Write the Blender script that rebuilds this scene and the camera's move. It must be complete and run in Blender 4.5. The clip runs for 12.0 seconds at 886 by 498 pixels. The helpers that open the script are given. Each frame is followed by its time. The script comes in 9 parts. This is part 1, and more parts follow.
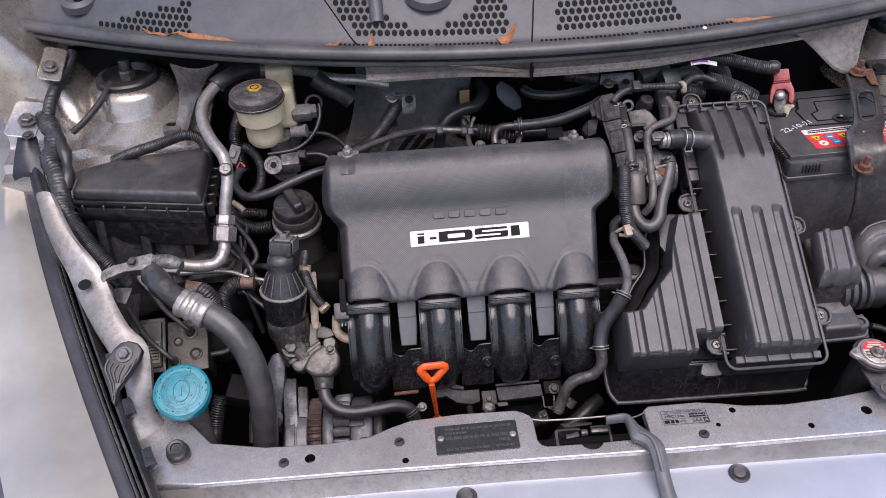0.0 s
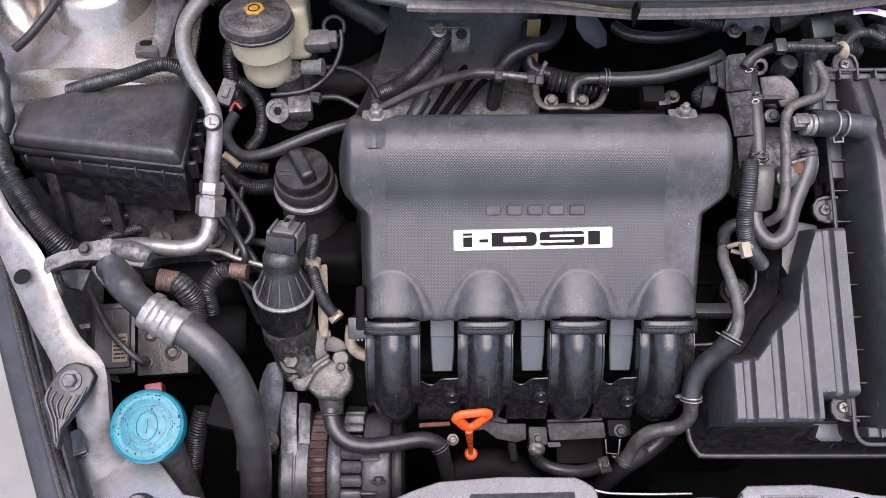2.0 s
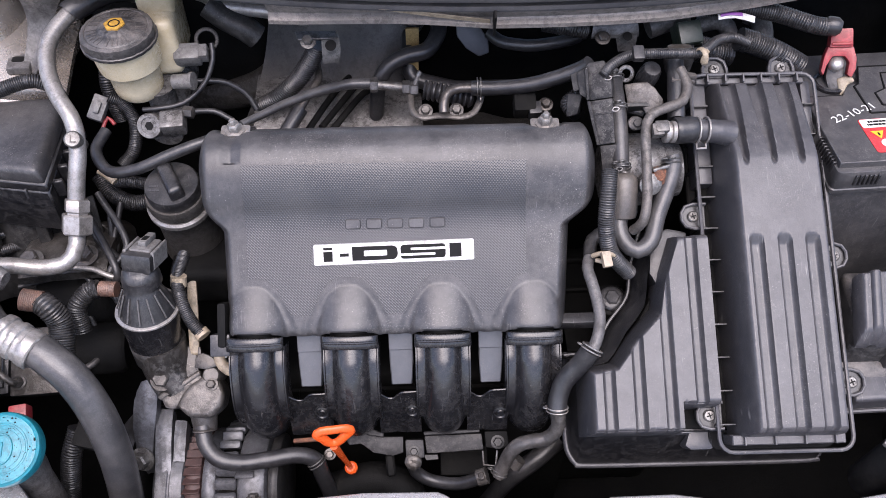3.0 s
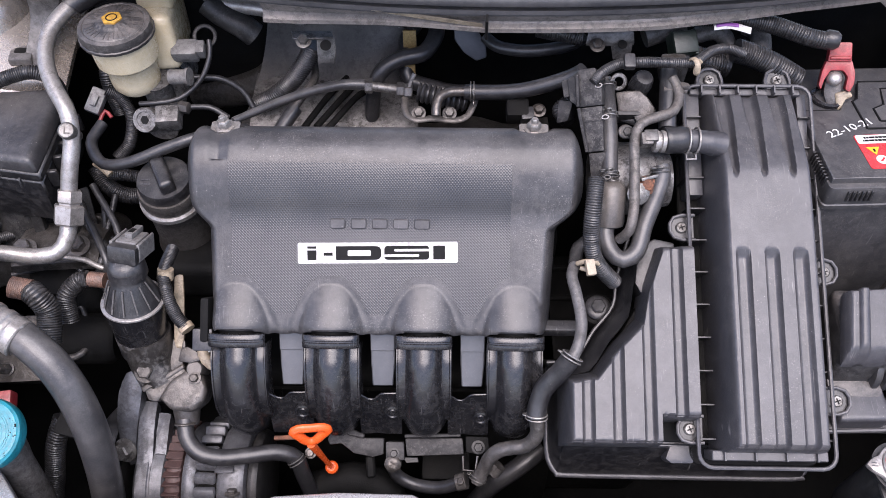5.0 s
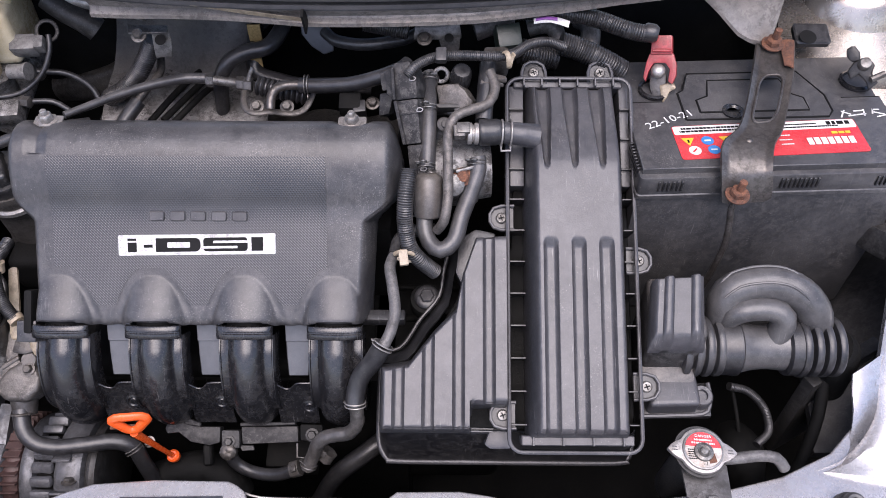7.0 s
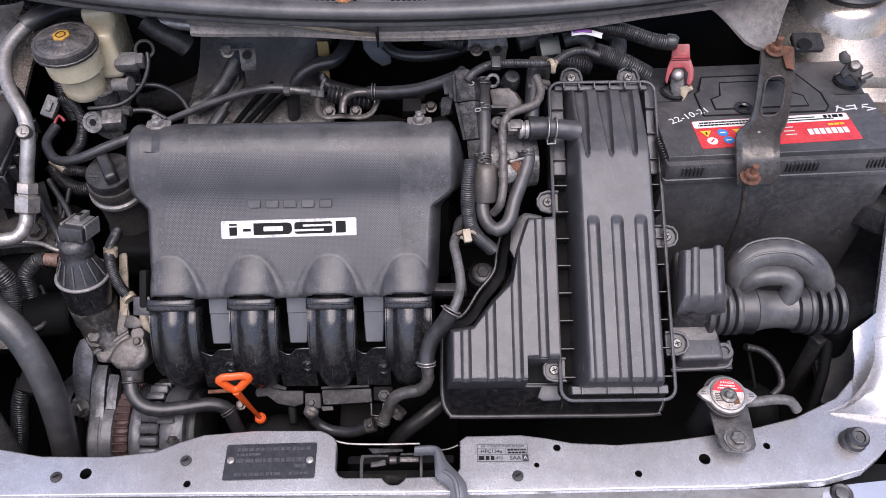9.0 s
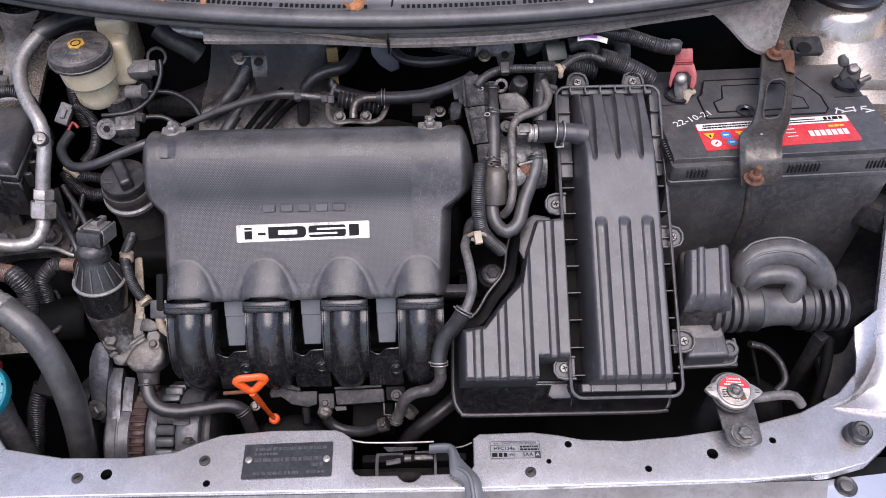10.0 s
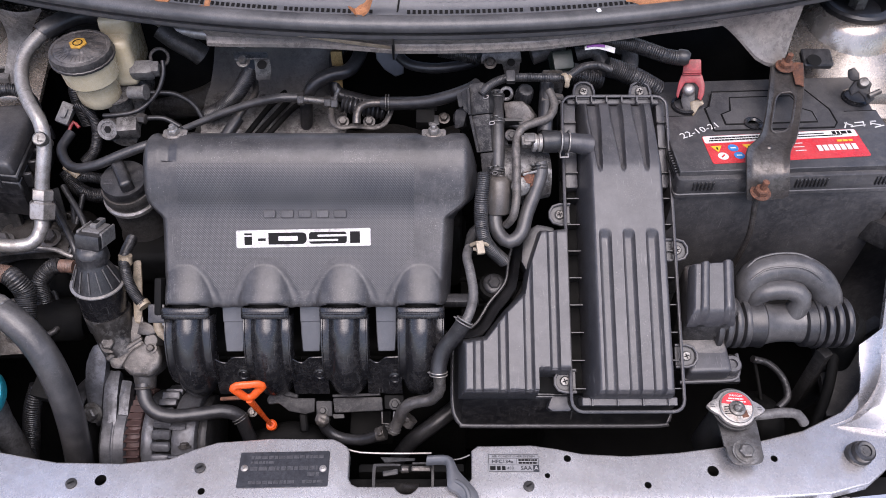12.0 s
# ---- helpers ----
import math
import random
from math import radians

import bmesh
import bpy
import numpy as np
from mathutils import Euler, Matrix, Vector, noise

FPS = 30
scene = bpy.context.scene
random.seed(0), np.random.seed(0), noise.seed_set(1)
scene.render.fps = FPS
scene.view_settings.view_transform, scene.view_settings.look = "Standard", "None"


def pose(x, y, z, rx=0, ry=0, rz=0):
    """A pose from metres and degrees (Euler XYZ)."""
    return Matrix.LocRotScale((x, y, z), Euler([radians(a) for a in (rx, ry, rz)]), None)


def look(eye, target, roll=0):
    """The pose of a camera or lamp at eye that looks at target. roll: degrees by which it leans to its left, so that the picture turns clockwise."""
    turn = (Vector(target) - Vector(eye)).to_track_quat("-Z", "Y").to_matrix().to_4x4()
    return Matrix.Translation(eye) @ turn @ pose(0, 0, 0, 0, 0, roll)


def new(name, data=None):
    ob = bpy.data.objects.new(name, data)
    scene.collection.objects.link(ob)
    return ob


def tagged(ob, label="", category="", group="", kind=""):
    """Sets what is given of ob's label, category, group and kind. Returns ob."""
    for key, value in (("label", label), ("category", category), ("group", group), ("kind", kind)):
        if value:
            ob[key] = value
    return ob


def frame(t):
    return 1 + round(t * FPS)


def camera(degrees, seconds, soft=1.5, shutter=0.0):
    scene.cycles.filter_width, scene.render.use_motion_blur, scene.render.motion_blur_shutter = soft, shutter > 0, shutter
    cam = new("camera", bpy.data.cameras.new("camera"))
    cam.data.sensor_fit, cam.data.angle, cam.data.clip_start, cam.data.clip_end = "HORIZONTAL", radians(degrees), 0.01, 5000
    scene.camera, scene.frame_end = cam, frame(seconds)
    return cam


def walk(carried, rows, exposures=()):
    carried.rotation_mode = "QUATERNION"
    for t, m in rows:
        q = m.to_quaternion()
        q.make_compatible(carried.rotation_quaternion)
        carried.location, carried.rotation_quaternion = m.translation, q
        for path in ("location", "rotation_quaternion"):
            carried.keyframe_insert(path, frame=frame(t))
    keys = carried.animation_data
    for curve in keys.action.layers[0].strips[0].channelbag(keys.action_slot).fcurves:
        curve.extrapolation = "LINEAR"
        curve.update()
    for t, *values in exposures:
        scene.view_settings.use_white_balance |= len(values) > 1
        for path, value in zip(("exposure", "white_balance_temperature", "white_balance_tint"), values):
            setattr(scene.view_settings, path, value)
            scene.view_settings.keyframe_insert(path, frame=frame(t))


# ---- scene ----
cam = camera(57.5, 12.0, 0.4)
PATH = [
    (0, (-0.154, -0.577, 1.361), (-0.093, 0.984, 0.112), -2.6),
    (0.5, (-0.166, -0.43, 1.324), (-0.129, 1.036, -0.036), -1.8),
    (1, (-0.178, -0.342, 1.307), (-0.184, 1.036, -0.143), -1.3),
    (1.5, (-0.179, -0.299, 1.307), (-0.169, 0.988, -0.224), 0.3),
    (2, (-0.175, -0.294, 1.313), (-0.167, 1.012, -0.202), 0.0),
    (2.5, (-0.131, -0.287, 1.311), (-0.121, 1.009, -0.212), -1.0),
    (3, (-0.055, -0.281, 1.317), (-0.035, 1.021, -0.202), -0.7),
    (3.5, (-0.018, -0.282, 1.316), (-0.011, 1.022, -0.2), -0.2),
    (3.7, (-0.024, -0.283, 1.313), (-0.033, 1.02, -0.205), -0.4),
    (5.3, (-0.019, -0.282, 1.315), (-0.06, 1.032, -0.193), -0.8),
    (5.5, (-0.006, -0.278, 1.316), (-0.052, 1.029, -0.197), -1.1),
    (6, (0.059, -0.277, 1.32), (0.012, 1.016, -0.205), -1.2),
    (6.5, (0.122, -0.282, 1.324), (0.098, 1.009, -0.203), -0.6),
    (6.7, (0.14, -0.285, 1.322), (0.121, 1.011, -0.201), -0.4),
    (8.3, (0.077, -0.347, 1.36), (0.072, 0.952, -0.161), 0.5),
    (8.5, (0.072, -0.366, 1.371), (0.058, 0.932, -0.151), 0.3),
    (9, (0.07, -0.401, 1.387), (0.071, 0.936, -0.101), -0.7),
    (9.5, (0.057, -0.412, 1.4), (0.074, 0.94, -0.074), -0.7),
    (10, (0.05, -0.413, 1.4), (0.069, 0.928, -0.084), -0.6),
    (10.5, (0.05, -0.405, 1.402), (0.067, 0.931, -0.086), 0.1),
    (11, (0.05, -0.399, 1.403), (0.065, 0.939, -0.084), 0.4),
    (11.5, (0.049, -0.397, 1.402), (0.058, 0.939, -0.086), 0.2),
    (12, (0.051, -0.397, 1.402), (0.064, 0.938, -0.087), 0.3),
]
walk(cam, [(t, look(eye, target, roll)) for t, eye, target, roll in PATH],
     [(0, 0.90, 6750, 20), (0.5, 1.15, 6680, 20), (1.5, 1.24, 6620, 20), (3.0, 1.46, 6600, 20), (5.5, 1.50, 6600, 20), (6.0, 1.48, 6600, 20), (6.6, 1.38, 6600, 20), (9, 1.12, 6620, 20), (12, 1.12, 6620, 20)])

# ---------------------------------------------------------------- light
world = bpy.data.worlds.new("overcast_sky")
scene.world = world
world.use_nodes = True
wn = world.node_tree.nodes
sky = wn.new("ShaderNodeTexSky")
sky.sky_type = "NISHITA"
sky.sun_disc = False
sky.sun_elevation, sky.sun_rotation = radians(62), radians(200)
sky.air_density, sky.dust_density, sky.ozone_density = 1.0, 2.0, 2.0
wn["Background"].inputs["Strength"].default_value = 0.13
world.node_tree.links.new(sky.outputs["Color"], wn["Background"].inputs["Color"])
sun_data = bpy.data.lights.new("sun", "SUN")
sun_data.energy, sun_data.angle, sun_data.color = 1.9, radians(58), (1.0, 0.98, 0.96)
sun = new("sun", sun_data)
sun.matrix_world = look((0.45, -0.75, 3.4), (0, 0.2, 0.7))


# ---------------------------------------------------------------- materials
def nodes_of(name):
    m = bpy.data.materials.new(name)
    m.use_nodes = True
    return m, m.node_tree.nodes, m.node_tree.links, m.node_tree.nodes["Principled BSDF"]


def surface(name, base, second, rough=0.5, metal=0.0, scale=60.0, grain=900.0, amount=0.5, bump=0.15, dust=None, dust_amount=0.0, sheen=0.5, coat=0.0, speck=0.0, mottle=0.35, scratch=0.0, grime=0.0):
    """Base colour blotched with a second one, finer mottling and grain, dust lying in patches on upward faces, specks and scratches."""
    m, n, l, b = nodes_of(name)
    tc = n.new("ShaderNodeTexCoord")
    info = n.new("ShaderNodeObjectInfo")
    shift = n.new("ShaderNodeVectorMath")
    shift.operation = "MULTIPLY_ADD"
    l.new(info.outputs["Random"], shift.inputs[0])
    shift.inputs[1].default_value = (3.1, 1.7, 2.3)
    l.new(tc.outputs["Object"], shift.inputs[2])

    def noise_at(scale_, detail, rough_=0.5, out="Fac"):
        t = n.new("ShaderNodeTexNoise")
        t.inputs["Scale"].default_value, t.inputs["Detail"].default_value, t.inputs["Roughness"].default_value = scale_, detail, rough_
        l.new(shift.outputs[0], t.inputs["Vector"])
        return t.outputs[out]

    def ranged(value, lo, hi, to_lo=0.0, to_hi=1.0):
        r = n.new("ShaderNodeMapRange")
        r.inputs["From Min"].default_value, r.inputs["From Max"].default_value = lo, hi
        r.inputs["To Min"].default_value, r.inputs["To Max"].default_value = to_lo, to_hi
        l.new(value, r.inputs["Value"])
        return r.outputs["Result"]

    def times(a, c):
        t = n.new("ShaderNodeMath")
        t.operation = "MULTIPLY"
        l.new(a, t.inputs[0])
        l.new(c, t.inputs[1])
        return t.outputs[0]

    def blend(fac, a, c, kind="MIX"):
        mx = n.new("ShaderNodeMix")
        mx.data_type, mx.blend_type = "RGBA", kind
        for slot, v in (("Factor", fac), ("A", a), ("B", c)):
            if isinstance(v, (tuple, float, int)):
                mx.inputs[slot].default_value = v if slot == "Factor" else (*v, 1)
            else:
                l.new(v, mx.inputs[slot])
        return mx.outputs["Result"]

    big, mid, fine = noise_at(scale, 7, 0.6), noise_at(scale * 5, 6, 0.7), noise_at(grain, 3)
    patchy = ranged(big, 0.36, 0.66, 0, amount)
    colour = blend(patchy, base, second)
    grey = n.new("ShaderNodeCombineColor")
    shade = ranged(mid, 0.3, 0.7, 1 - mottle, 1 + mottle)
    for c in ("Red", "Green", "Blue"):
        l.new(shade, grey.inputs[c])
    colour = blend(1.0, colour, grey.outputs[0], "MULTIPLY")
    dotty = n.new("ShaderNodeCombineColor")
    tiny = ranged(fine, 0.3, 0.7, 1 - 0.4 * mottle, 1 + 0.4 * mottle)
    for c in ("Red", "Green", "Blue"):
        l.new(tiny, dotty.inputs[c])
    colour = blend(1.0, colour, dotty.outputs[0], "MULTIPLY")
    rough_out = ranged(mid, 0.3, 0.7, max(rough - 0.3 * mottle * 0.6, 0.03), min(rough + 0.3 * mottle * 0.8, 1))
    if dust:
        geo = n.new("ShaderNodeNewGeometry")
        up = n.new("ShaderNodeSeparateXYZ")
        l.new(geo.outputs["Normal"], up.inputs[0])
        lie = ranged(up.outputs["Z"], 0.0, 0.9)
        film = times(times(lie, ranged(noise_at(scale * 0.6, 10, 0.78), 0.42, 0.66, 0.08, 1.25)), ranged(fine, 0.25, 0.7, 0.65 * dust_amount, 1.2 * dust_amount))
        colour = blend(film, colour, dust)
    if speck:
        vor = n.new("ShaderNodeTexVoronoi")
        vor.inputs["Scale"].default_value = 260.0
        l.new(shift.outputs[0], vor.inputs["Vector"])
        dots = times(ranged(vor.outputs["Distance"], 0.16, 0.05, 0, speck), ranged(noise_at(scale * 1.3, 5, 0.7), 0.50, 0.68))
        colour = blend(dots, colour, (0.05, 0.04, 0.035) if sum(base) > 0.5 else (0.34, 0.32, 0.30))
        grit = times(ranged(noise_at(800.0, 2, 0.6), 0.57, 0.67, 0, speck), ranged(noise_at(scale * 0.7, 8, 0.75), 0.50, 0.66))
        colour = blend(grit, colour, (0.10, 0.085, 0.075) if sum(base) > 0.5 else (0.20, 0.19, 0.18))
    if grime:
        # crusts of dirt with hard edges, in patches, and paler grit between them
        crust = times(ranged(noise_at(130.0, 10, 0.8), 0.49, 0.55, 0, grime), ranged(noise_at(26.0, 6, 0.7), 0.40, 0.56, 0.35, 1.0))
        colour = blend(crust, colour, (0.022, 0.019, 0.017) if sum(base) > 0.16 else (0.105, 0.100, 0.096))
        grit_ = times(ranged(noise_at(420.0, 6, 0.8), 0.60, 0.66, 0, 0.7 * grime), ranged(noise_at(31.0, 6, 0.7), 0.46, 0.60))
        colour = blend(grit_, colour, (0.36, 0.33, 0.30))
        rough_out = ranged(crust, 0.0, 1.0, max(rough - 0.06, 0.03), min(rough + 0.35, 1))
    if scratch:
        st = n.new("ShaderNodeMapping")
        st.inputs["Scale"].default_value = (1, 0.06, 0.06)
        st.inputs["Rotation"].default_value = (0.4, 0.9, 0.7)
        l.new(shift.outputs[0], st.inputs["Vector"])
        line = n.new("ShaderNodeTexNoise")
        line.inputs["Scale"].default_value, line.inputs["Detail"].default_value = 700, 2
        l.new(st.outputs[0], line.inputs["Vector"])
        marks = times(ranged(line.outputs["Fac"], 0.66, 0.74, 0, scratch), ranged(big, 0.45, 0.6))
        colour = blend(marks, colour, (0.30, 0.29, 0.28) if sum(base) < 0.5 else (0.2, 0.19, 0.18))
    l.new(colour, b.inputs["Base Color"])
    l.new(rough_out, b.inputs["Roughness"])
    b.inputs["Metallic"].default_value = metal
    b.inputs["Specular IOR Level"].default_value = sheen
    b.inputs["Coat Weight"].default_value = coat
    if bump:
        bp = n.new("ShaderNodeBump")
        bp.inputs["Strength"].default_value, bp.inputs["Distance"].default_value = bump, 0.001
        add = n.new("ShaderNodeMath")
        add.operation = "MULTIPLY_ADD"
        l.new(mid, add.inputs[0])
        add.inputs[1].default_value = 1.5
        l.new(fine, add.inputs[2])
        slow = n.new("ShaderNodeMath")
        slow.operation = "MULTIPLY_ADD"
        l.new(big, slow.inputs[0])
        slow.inputs[1].default_value = 2.5
        l.new(add.outputs[0], slow.inputs[2])
        add = slow
        l.new(add.outputs[0], bp.inputs["Height"])
        l.new(bp.outputs["Normal"], b.inputs["Normal"])
    return m


GREY_DUST = (0.222, 0.215, 0.214)
TAN_DUST = (0.27, 0.225, 0.18)
plastic = surface("black_plastic", (0.008, 0.008, 0.0095), (0.018, 0.0176, 0.018), 0.36, dust=GREY_DUST, dust_amount=0.15, speck=0.3, scratch=0.3, sheen=0.5, mottle=0.2, grime=0.2)
cover_plastic = surface("cover_plastic", (0.023, 0.0228, 0.0248), (0.034, 0.0333, 0.0348), 0.42, scale=22, grain=1500, bump=0.16, dust=GREY_DUST, dust_amount=0.22, speck=0.9, mottle=0.2, scratch=0.3, sheen=0.5, grime=0.26)
lid_plastic = surface("lid_plastic", (0.036, 0.036, 0.0405), (0.051, 0.050, 0.0545), 0.40, scale=28, grain=1300, bump=0.16, dust=GREY_DUST, dust_amount=0.16, speck=0.75, mottle=0.18, scratch=0.45, sheen=0.5, grime=0.26)
runner_plastic = surface("runner_plastic", (0.0065, 0.0065, 0.0078), (0.014, 0.0138, 0.0148), 0.31, scale=34, bump=0.05, dust=GREY_DUST, dust_amount=0.06, speck=0.4, scratch=0.2, sheen=0.6, mottle=0.12, grime=0.1)
# darker than any real soot: the shade of deep gaps put into the colour
dark = surface("shade_black", (0.004, 0.004, 0.004), (0.011, 0.0105, 0.0095), 0.7, scale=25, bump=0.3, mottle=0.5, sheen=0.15)
dim = surface("dim_metal", (0.015, 0.0150, 0.0152), (0.046, 0.044, 0.043), 0.45, 0.25, scale=24, bump=0.2, dust=GREY_DUST, dust_amount=0.12, mottle=0.3, speck=0.3, sheen=0.3, grime=0.3)
rubber = surface("black_rubber", (0.011, 0.011, 0.0125), (0.021, 0.0207, 0.022), 0.38, scale=40, bump=0.1, dust=GREY_DUST, dust_amount=0.15, mottle=0.18, speck=0.25, grime=0.14)
conduit = surface("corrugated_conduit", (0.007, 0.007, 0.008), (0.018, 0.0175, 0.018), 0.34, scale=60, dust=GREY_DUST, dust_amount=0.20, mottle=0.2, speck=0.2, grime=0.2)
silver = surface("silver_paint", (0.51, 0.50, 0.505), (0.60, 0.59, 0.595), 0.33, 0.7, scale=14, grain=1700, bump=0.07, dust=(0.40, 0.36, 0.33), dust_amount=0.45, coat=0.15, speck=0.4, mottle=0.10, scratch=0.25, grime=0.14)
dusty_silver = surface("dusty_silver_paint", (0.50, 0.455, 0.41), (0.30, 0.250, 0.205), 0.30, 0.75, scale=13, amount=0.85, bump=0.05, dust=TAN_DUST, dust_amount=0.22, speck=0.35, mottle=0.14, scratch=0.3, grime=0.16)
aluminium = surface("aluminium", (0.37, 0.355, 0.34), (0.24, 0.222, 0.205), 0.42, 0.6, scale=45, amount=0.8, bump=0.06, dust=TAN_DUST, dust_amount=0.18, speck=0.6, mottle=0.16, scratch=0.2, grime=0.35)
cast = surface("cast_aluminium", (0.23, 0.224, 0.218), (0.085, 0.079, 0.074), 0.48, 0.45, scale=38, grain=700, amount=1.0, bump=0.3, dust=GREY_DUST, dust_amount=0.22, mottle=0.26, speck=0.5, grime=0.75)
oily_cast = surface("oily_cast_metal", (0.058, 0.053, 0.049), (0.014, 0.0132, 0.0126), 0.36, 0.45, scale=26, grain=700, amount=1.0, bump=0.3, dust=TAN_DUST, dust_amount=0.12, mottle=0.3, speck=0.4, grime=0.7)
steel = surface("zinc_steel", (0.23, 0.225, 0.215), (0.11, 0.10, 0.092), 0.48, 0.75, scale=120, amount=0.9, bump=0.2, mottle=0.18, grime=0.5)
worn_steel = surface("worn_black_steel", (0.115, 0.108, 0.102), (0.070, 0.060, 0.054), 0.36, 0.6, scale=40, amount=0.9, bump=0.15, dust=TAN_DUST, dust_amount=0.04, mottle=0.25, speck=0.5, grime=0.5)
rust = surface("rust", (0.17, 0.07, 0.038), (0.07, 0.034, 0.024), 0.85, scale=120, amount=1.0, bump=0.7, mottle=0.5)
copper = surface("brown_winding", (0.058, 0.030, 0.027), (0.032, 0.021, 0.019), 0.55, 0.2, scale=150, mottle=0.4)
teal = surface("teal_plastic", (0.004, 0.195, 0.25), (0.004, 0.15, 0.195), 0.36, scale=130, amount=0.9, dust=(0.012, 0.030, 0.036), dust_amount=0.12, speck=0.0, mottle=0.12, bump=0.12, grime=0.2)
orange = surface("orange_plastic", (0.78, 0.105, 0.018), (0.62, 0.075, 0.012), 0.33, scale=80, amount=0.6, mottle=0.15, grime=0.12)
red = surface("red_plastic", (0.33, 0.03, 0.036), (0.24, 0.022, 0.026), 0.42, scale=70, dust=TAN_DUST, dust_amount=0.3, mottle=0.25, grime=0.3)
resin = surface("yellowed_resin", (0.52, 0.46, 0.33), (0.42, 0.34, 0.21), 0.33, scale=22, amount=0.9, dust=TAN_DUST, dust_amount=0.1, mottle=0.07, speck=0.3, grime=0.12)
cream = surface("cream_plastic", (0.34, 0.28, 0.20), (0.22, 0.17, 0.12), 0.5, scale=80, dust=TAN_DUST, dust_amount=0.3, mottle=0.2, grime=0.4)
brass = surface("yellow_zinc", (0.42, 0.29, 0.12), (0.30, 0.19, 0.08), 0.45, 0.3, scale=100)
yellow = surface("yellow_paint", (0.45, 0.25, 0.03), (0.26, 0.14, 0.03), 0.5, scale=300, amount=1.0, mottle=0.35)
white = surface("white_print", (0.62, 0.62, 0.60), (0.48, 0.47, 0.45), 0.5, scale=90, bump=0.03, mottle=0.15)
label_red = surface("label_red", (0.56, 0.035, 0.045), (0.46, 0.03, 0.035), 0.30, scale=60, bump=0.02, mottle=0.15, grime=0.2, speck=0.4, dust=TAN_DUST, dust_amount=0.12)
label_blue = surface("label_blue", (0.03, 0.18, 0.45), (0.03, 0.14, 0.38), 0.4, bump=0.02, mottle=0.1)
label_yellow = surface("label_yellow", (0.66, 0.42, 0.03), (0.55, 0.36, 0.03), 0.4, bump=0.02, mottle=0.1)
label_black = surface("label_black", (0.007, 0.007, 0.007), (0.012, 0.012, 0.012), 0.6, bump=0.02, mottle=0.1, sheen=0.12)
vin_black = surface("plate_black", (0.030, 0.032, 0.038), (0.055, 0.056, 0.062), 0.36, 0.4, scale=50, mottle=0.35)
etched = surface("etched_silver", (0.085, 0.085, 0.09), (0.06, 0.06, 0.065), 0.4, 0.5, mottle=0.4)
badge_metal = surface("badge_silver", (0.50, 0.49, 0.485), (0.38, 0.365, 0.35), 0.36, 0.55, scale=90, amount=0.9, bump=0.3, speck=0.8, mottle=0.25, grime=0.3)
label_silver = surface("label_silver", (0.29, 0.29, 0.295), (0.25, 0.246, 0.244), 0.4, 0.5, scale=60, mottle=0.2, speck=0.4)
beige_metal = surface("dusty_cowl_metal", (0.18, 0.168, 0.158), (0.265, 0.238, 0.214), 0.43, 0.3, scale=18, amount=1.0, bump=0.1, dust=TAN_DUST, dust_amount=0.12, mottle=0.16, speck=0.4, grime=0.4)
cowl_plastic = surface("cowl_plastic", (0.070, 0.074, 0.083), (0.095, 0.097, 0.103), 0.46, scale=12, grain=1500, dust=GREY_DUST, dust_amount=0.18, mottle=0.12, speck=0.4, grime=0.1)
leaf_brown = surface("dry_leaf", (0.42, 0.19, 0.085), (0.25, 0.10, 0.045), 0.7, scale=160, amount=0.9, bump=0.6)
bulkhead_felt = surface("bulkhead_panel", (0.080, 0.077, 0.075), (0.120, 0.112, 0.106), 0.55, 0.1, scale=16, amount=1.0, bump=0.3, dust=TAN_DUST, dust_amount=0.18, mottle=0.15, speck=0.3, grime=0.3)
grey_steel = surface("grey_bracket_steel", (0.15, 0.145, 0.14), (0.075, 0.07, 0.066), 0.42, 0.6, scale=60, amount=0.9, bump=0.15, mottle=0.2, speck=0.3, grime=0.5)
grey_dusty = surface("dusty_grey_casting", (0.115, 0.11, 0.107), (0.055, 0.052, 0.05), 0.5, 0.1, scale=80, grain=600, amount=0.9, bump=0.22, dust=GREY_DUST, dust_amount=0.28, mottle=0.26, speck=0.6, grime=0.5)
green_plastic = surface("dark_green_plastic", (0.010, 0.017, 0.013), (0.018, 0.024, 0.020), 0.4, scale=60, dust=GREY_DUST, dust_amount=0.05, mottle=0.3)
grimy_cast = surface("grimy_cast_metal", (0.092, 0.087, 0.083), (0.048, 0.044, 0.041), 0.42, 0.35, scale=30, grain=700, amount=1.0, bump=0.28, dust=TAN_DUST, dust_amount=0.14, mottle=0.3, speck=0.5, grime=0.5)
battery_plastic = surface("battery_plastic", (0.033, 0.033, 0.0355), (0.056, 0.0545, 0.0555), 0.34, scale=20, amount=1.0, dust=GREY_DUST, dust_amount=0.10, speck=0.7, scratch=0.25, mottle=0.2, grime=0.40)
rail_paint = surface("dirty_rail_paint", (0.30, 0.292, 0.286), (0.19, 0.175, 0.162), 0.46, 0.5, scale=11, amount=0.9, bump=0.02, dust=TAN_DUST, dust_amount=0.22, speck=0.8, mottle=0.12, scratch=0.4, grime=0.28)
alternator_metal = surface("alternator_aluminium", (0.128, 0.131, 0.143), (0.060, 0.061, 0.066), 0.48, 0.45, scale=42, grain=900, amount=1.0, bump=0.15, dust=GREY_DUST, dust_amount=0.14, mottle=0.24, speck=0.4, grime=0.4)
dusty_plastic = surface("dusty_plastic", (0.036, 0.0355, 0.037), (0.070, 0.068, 0.068), 0.36, scale=45, grain=900, amount=1.0, bump=0.1, dust=(0.24, 0.235, 0.235), dust_amount=0.15, speck=0.4, mottle=0.14, scratch=0.3, grime=0.28)
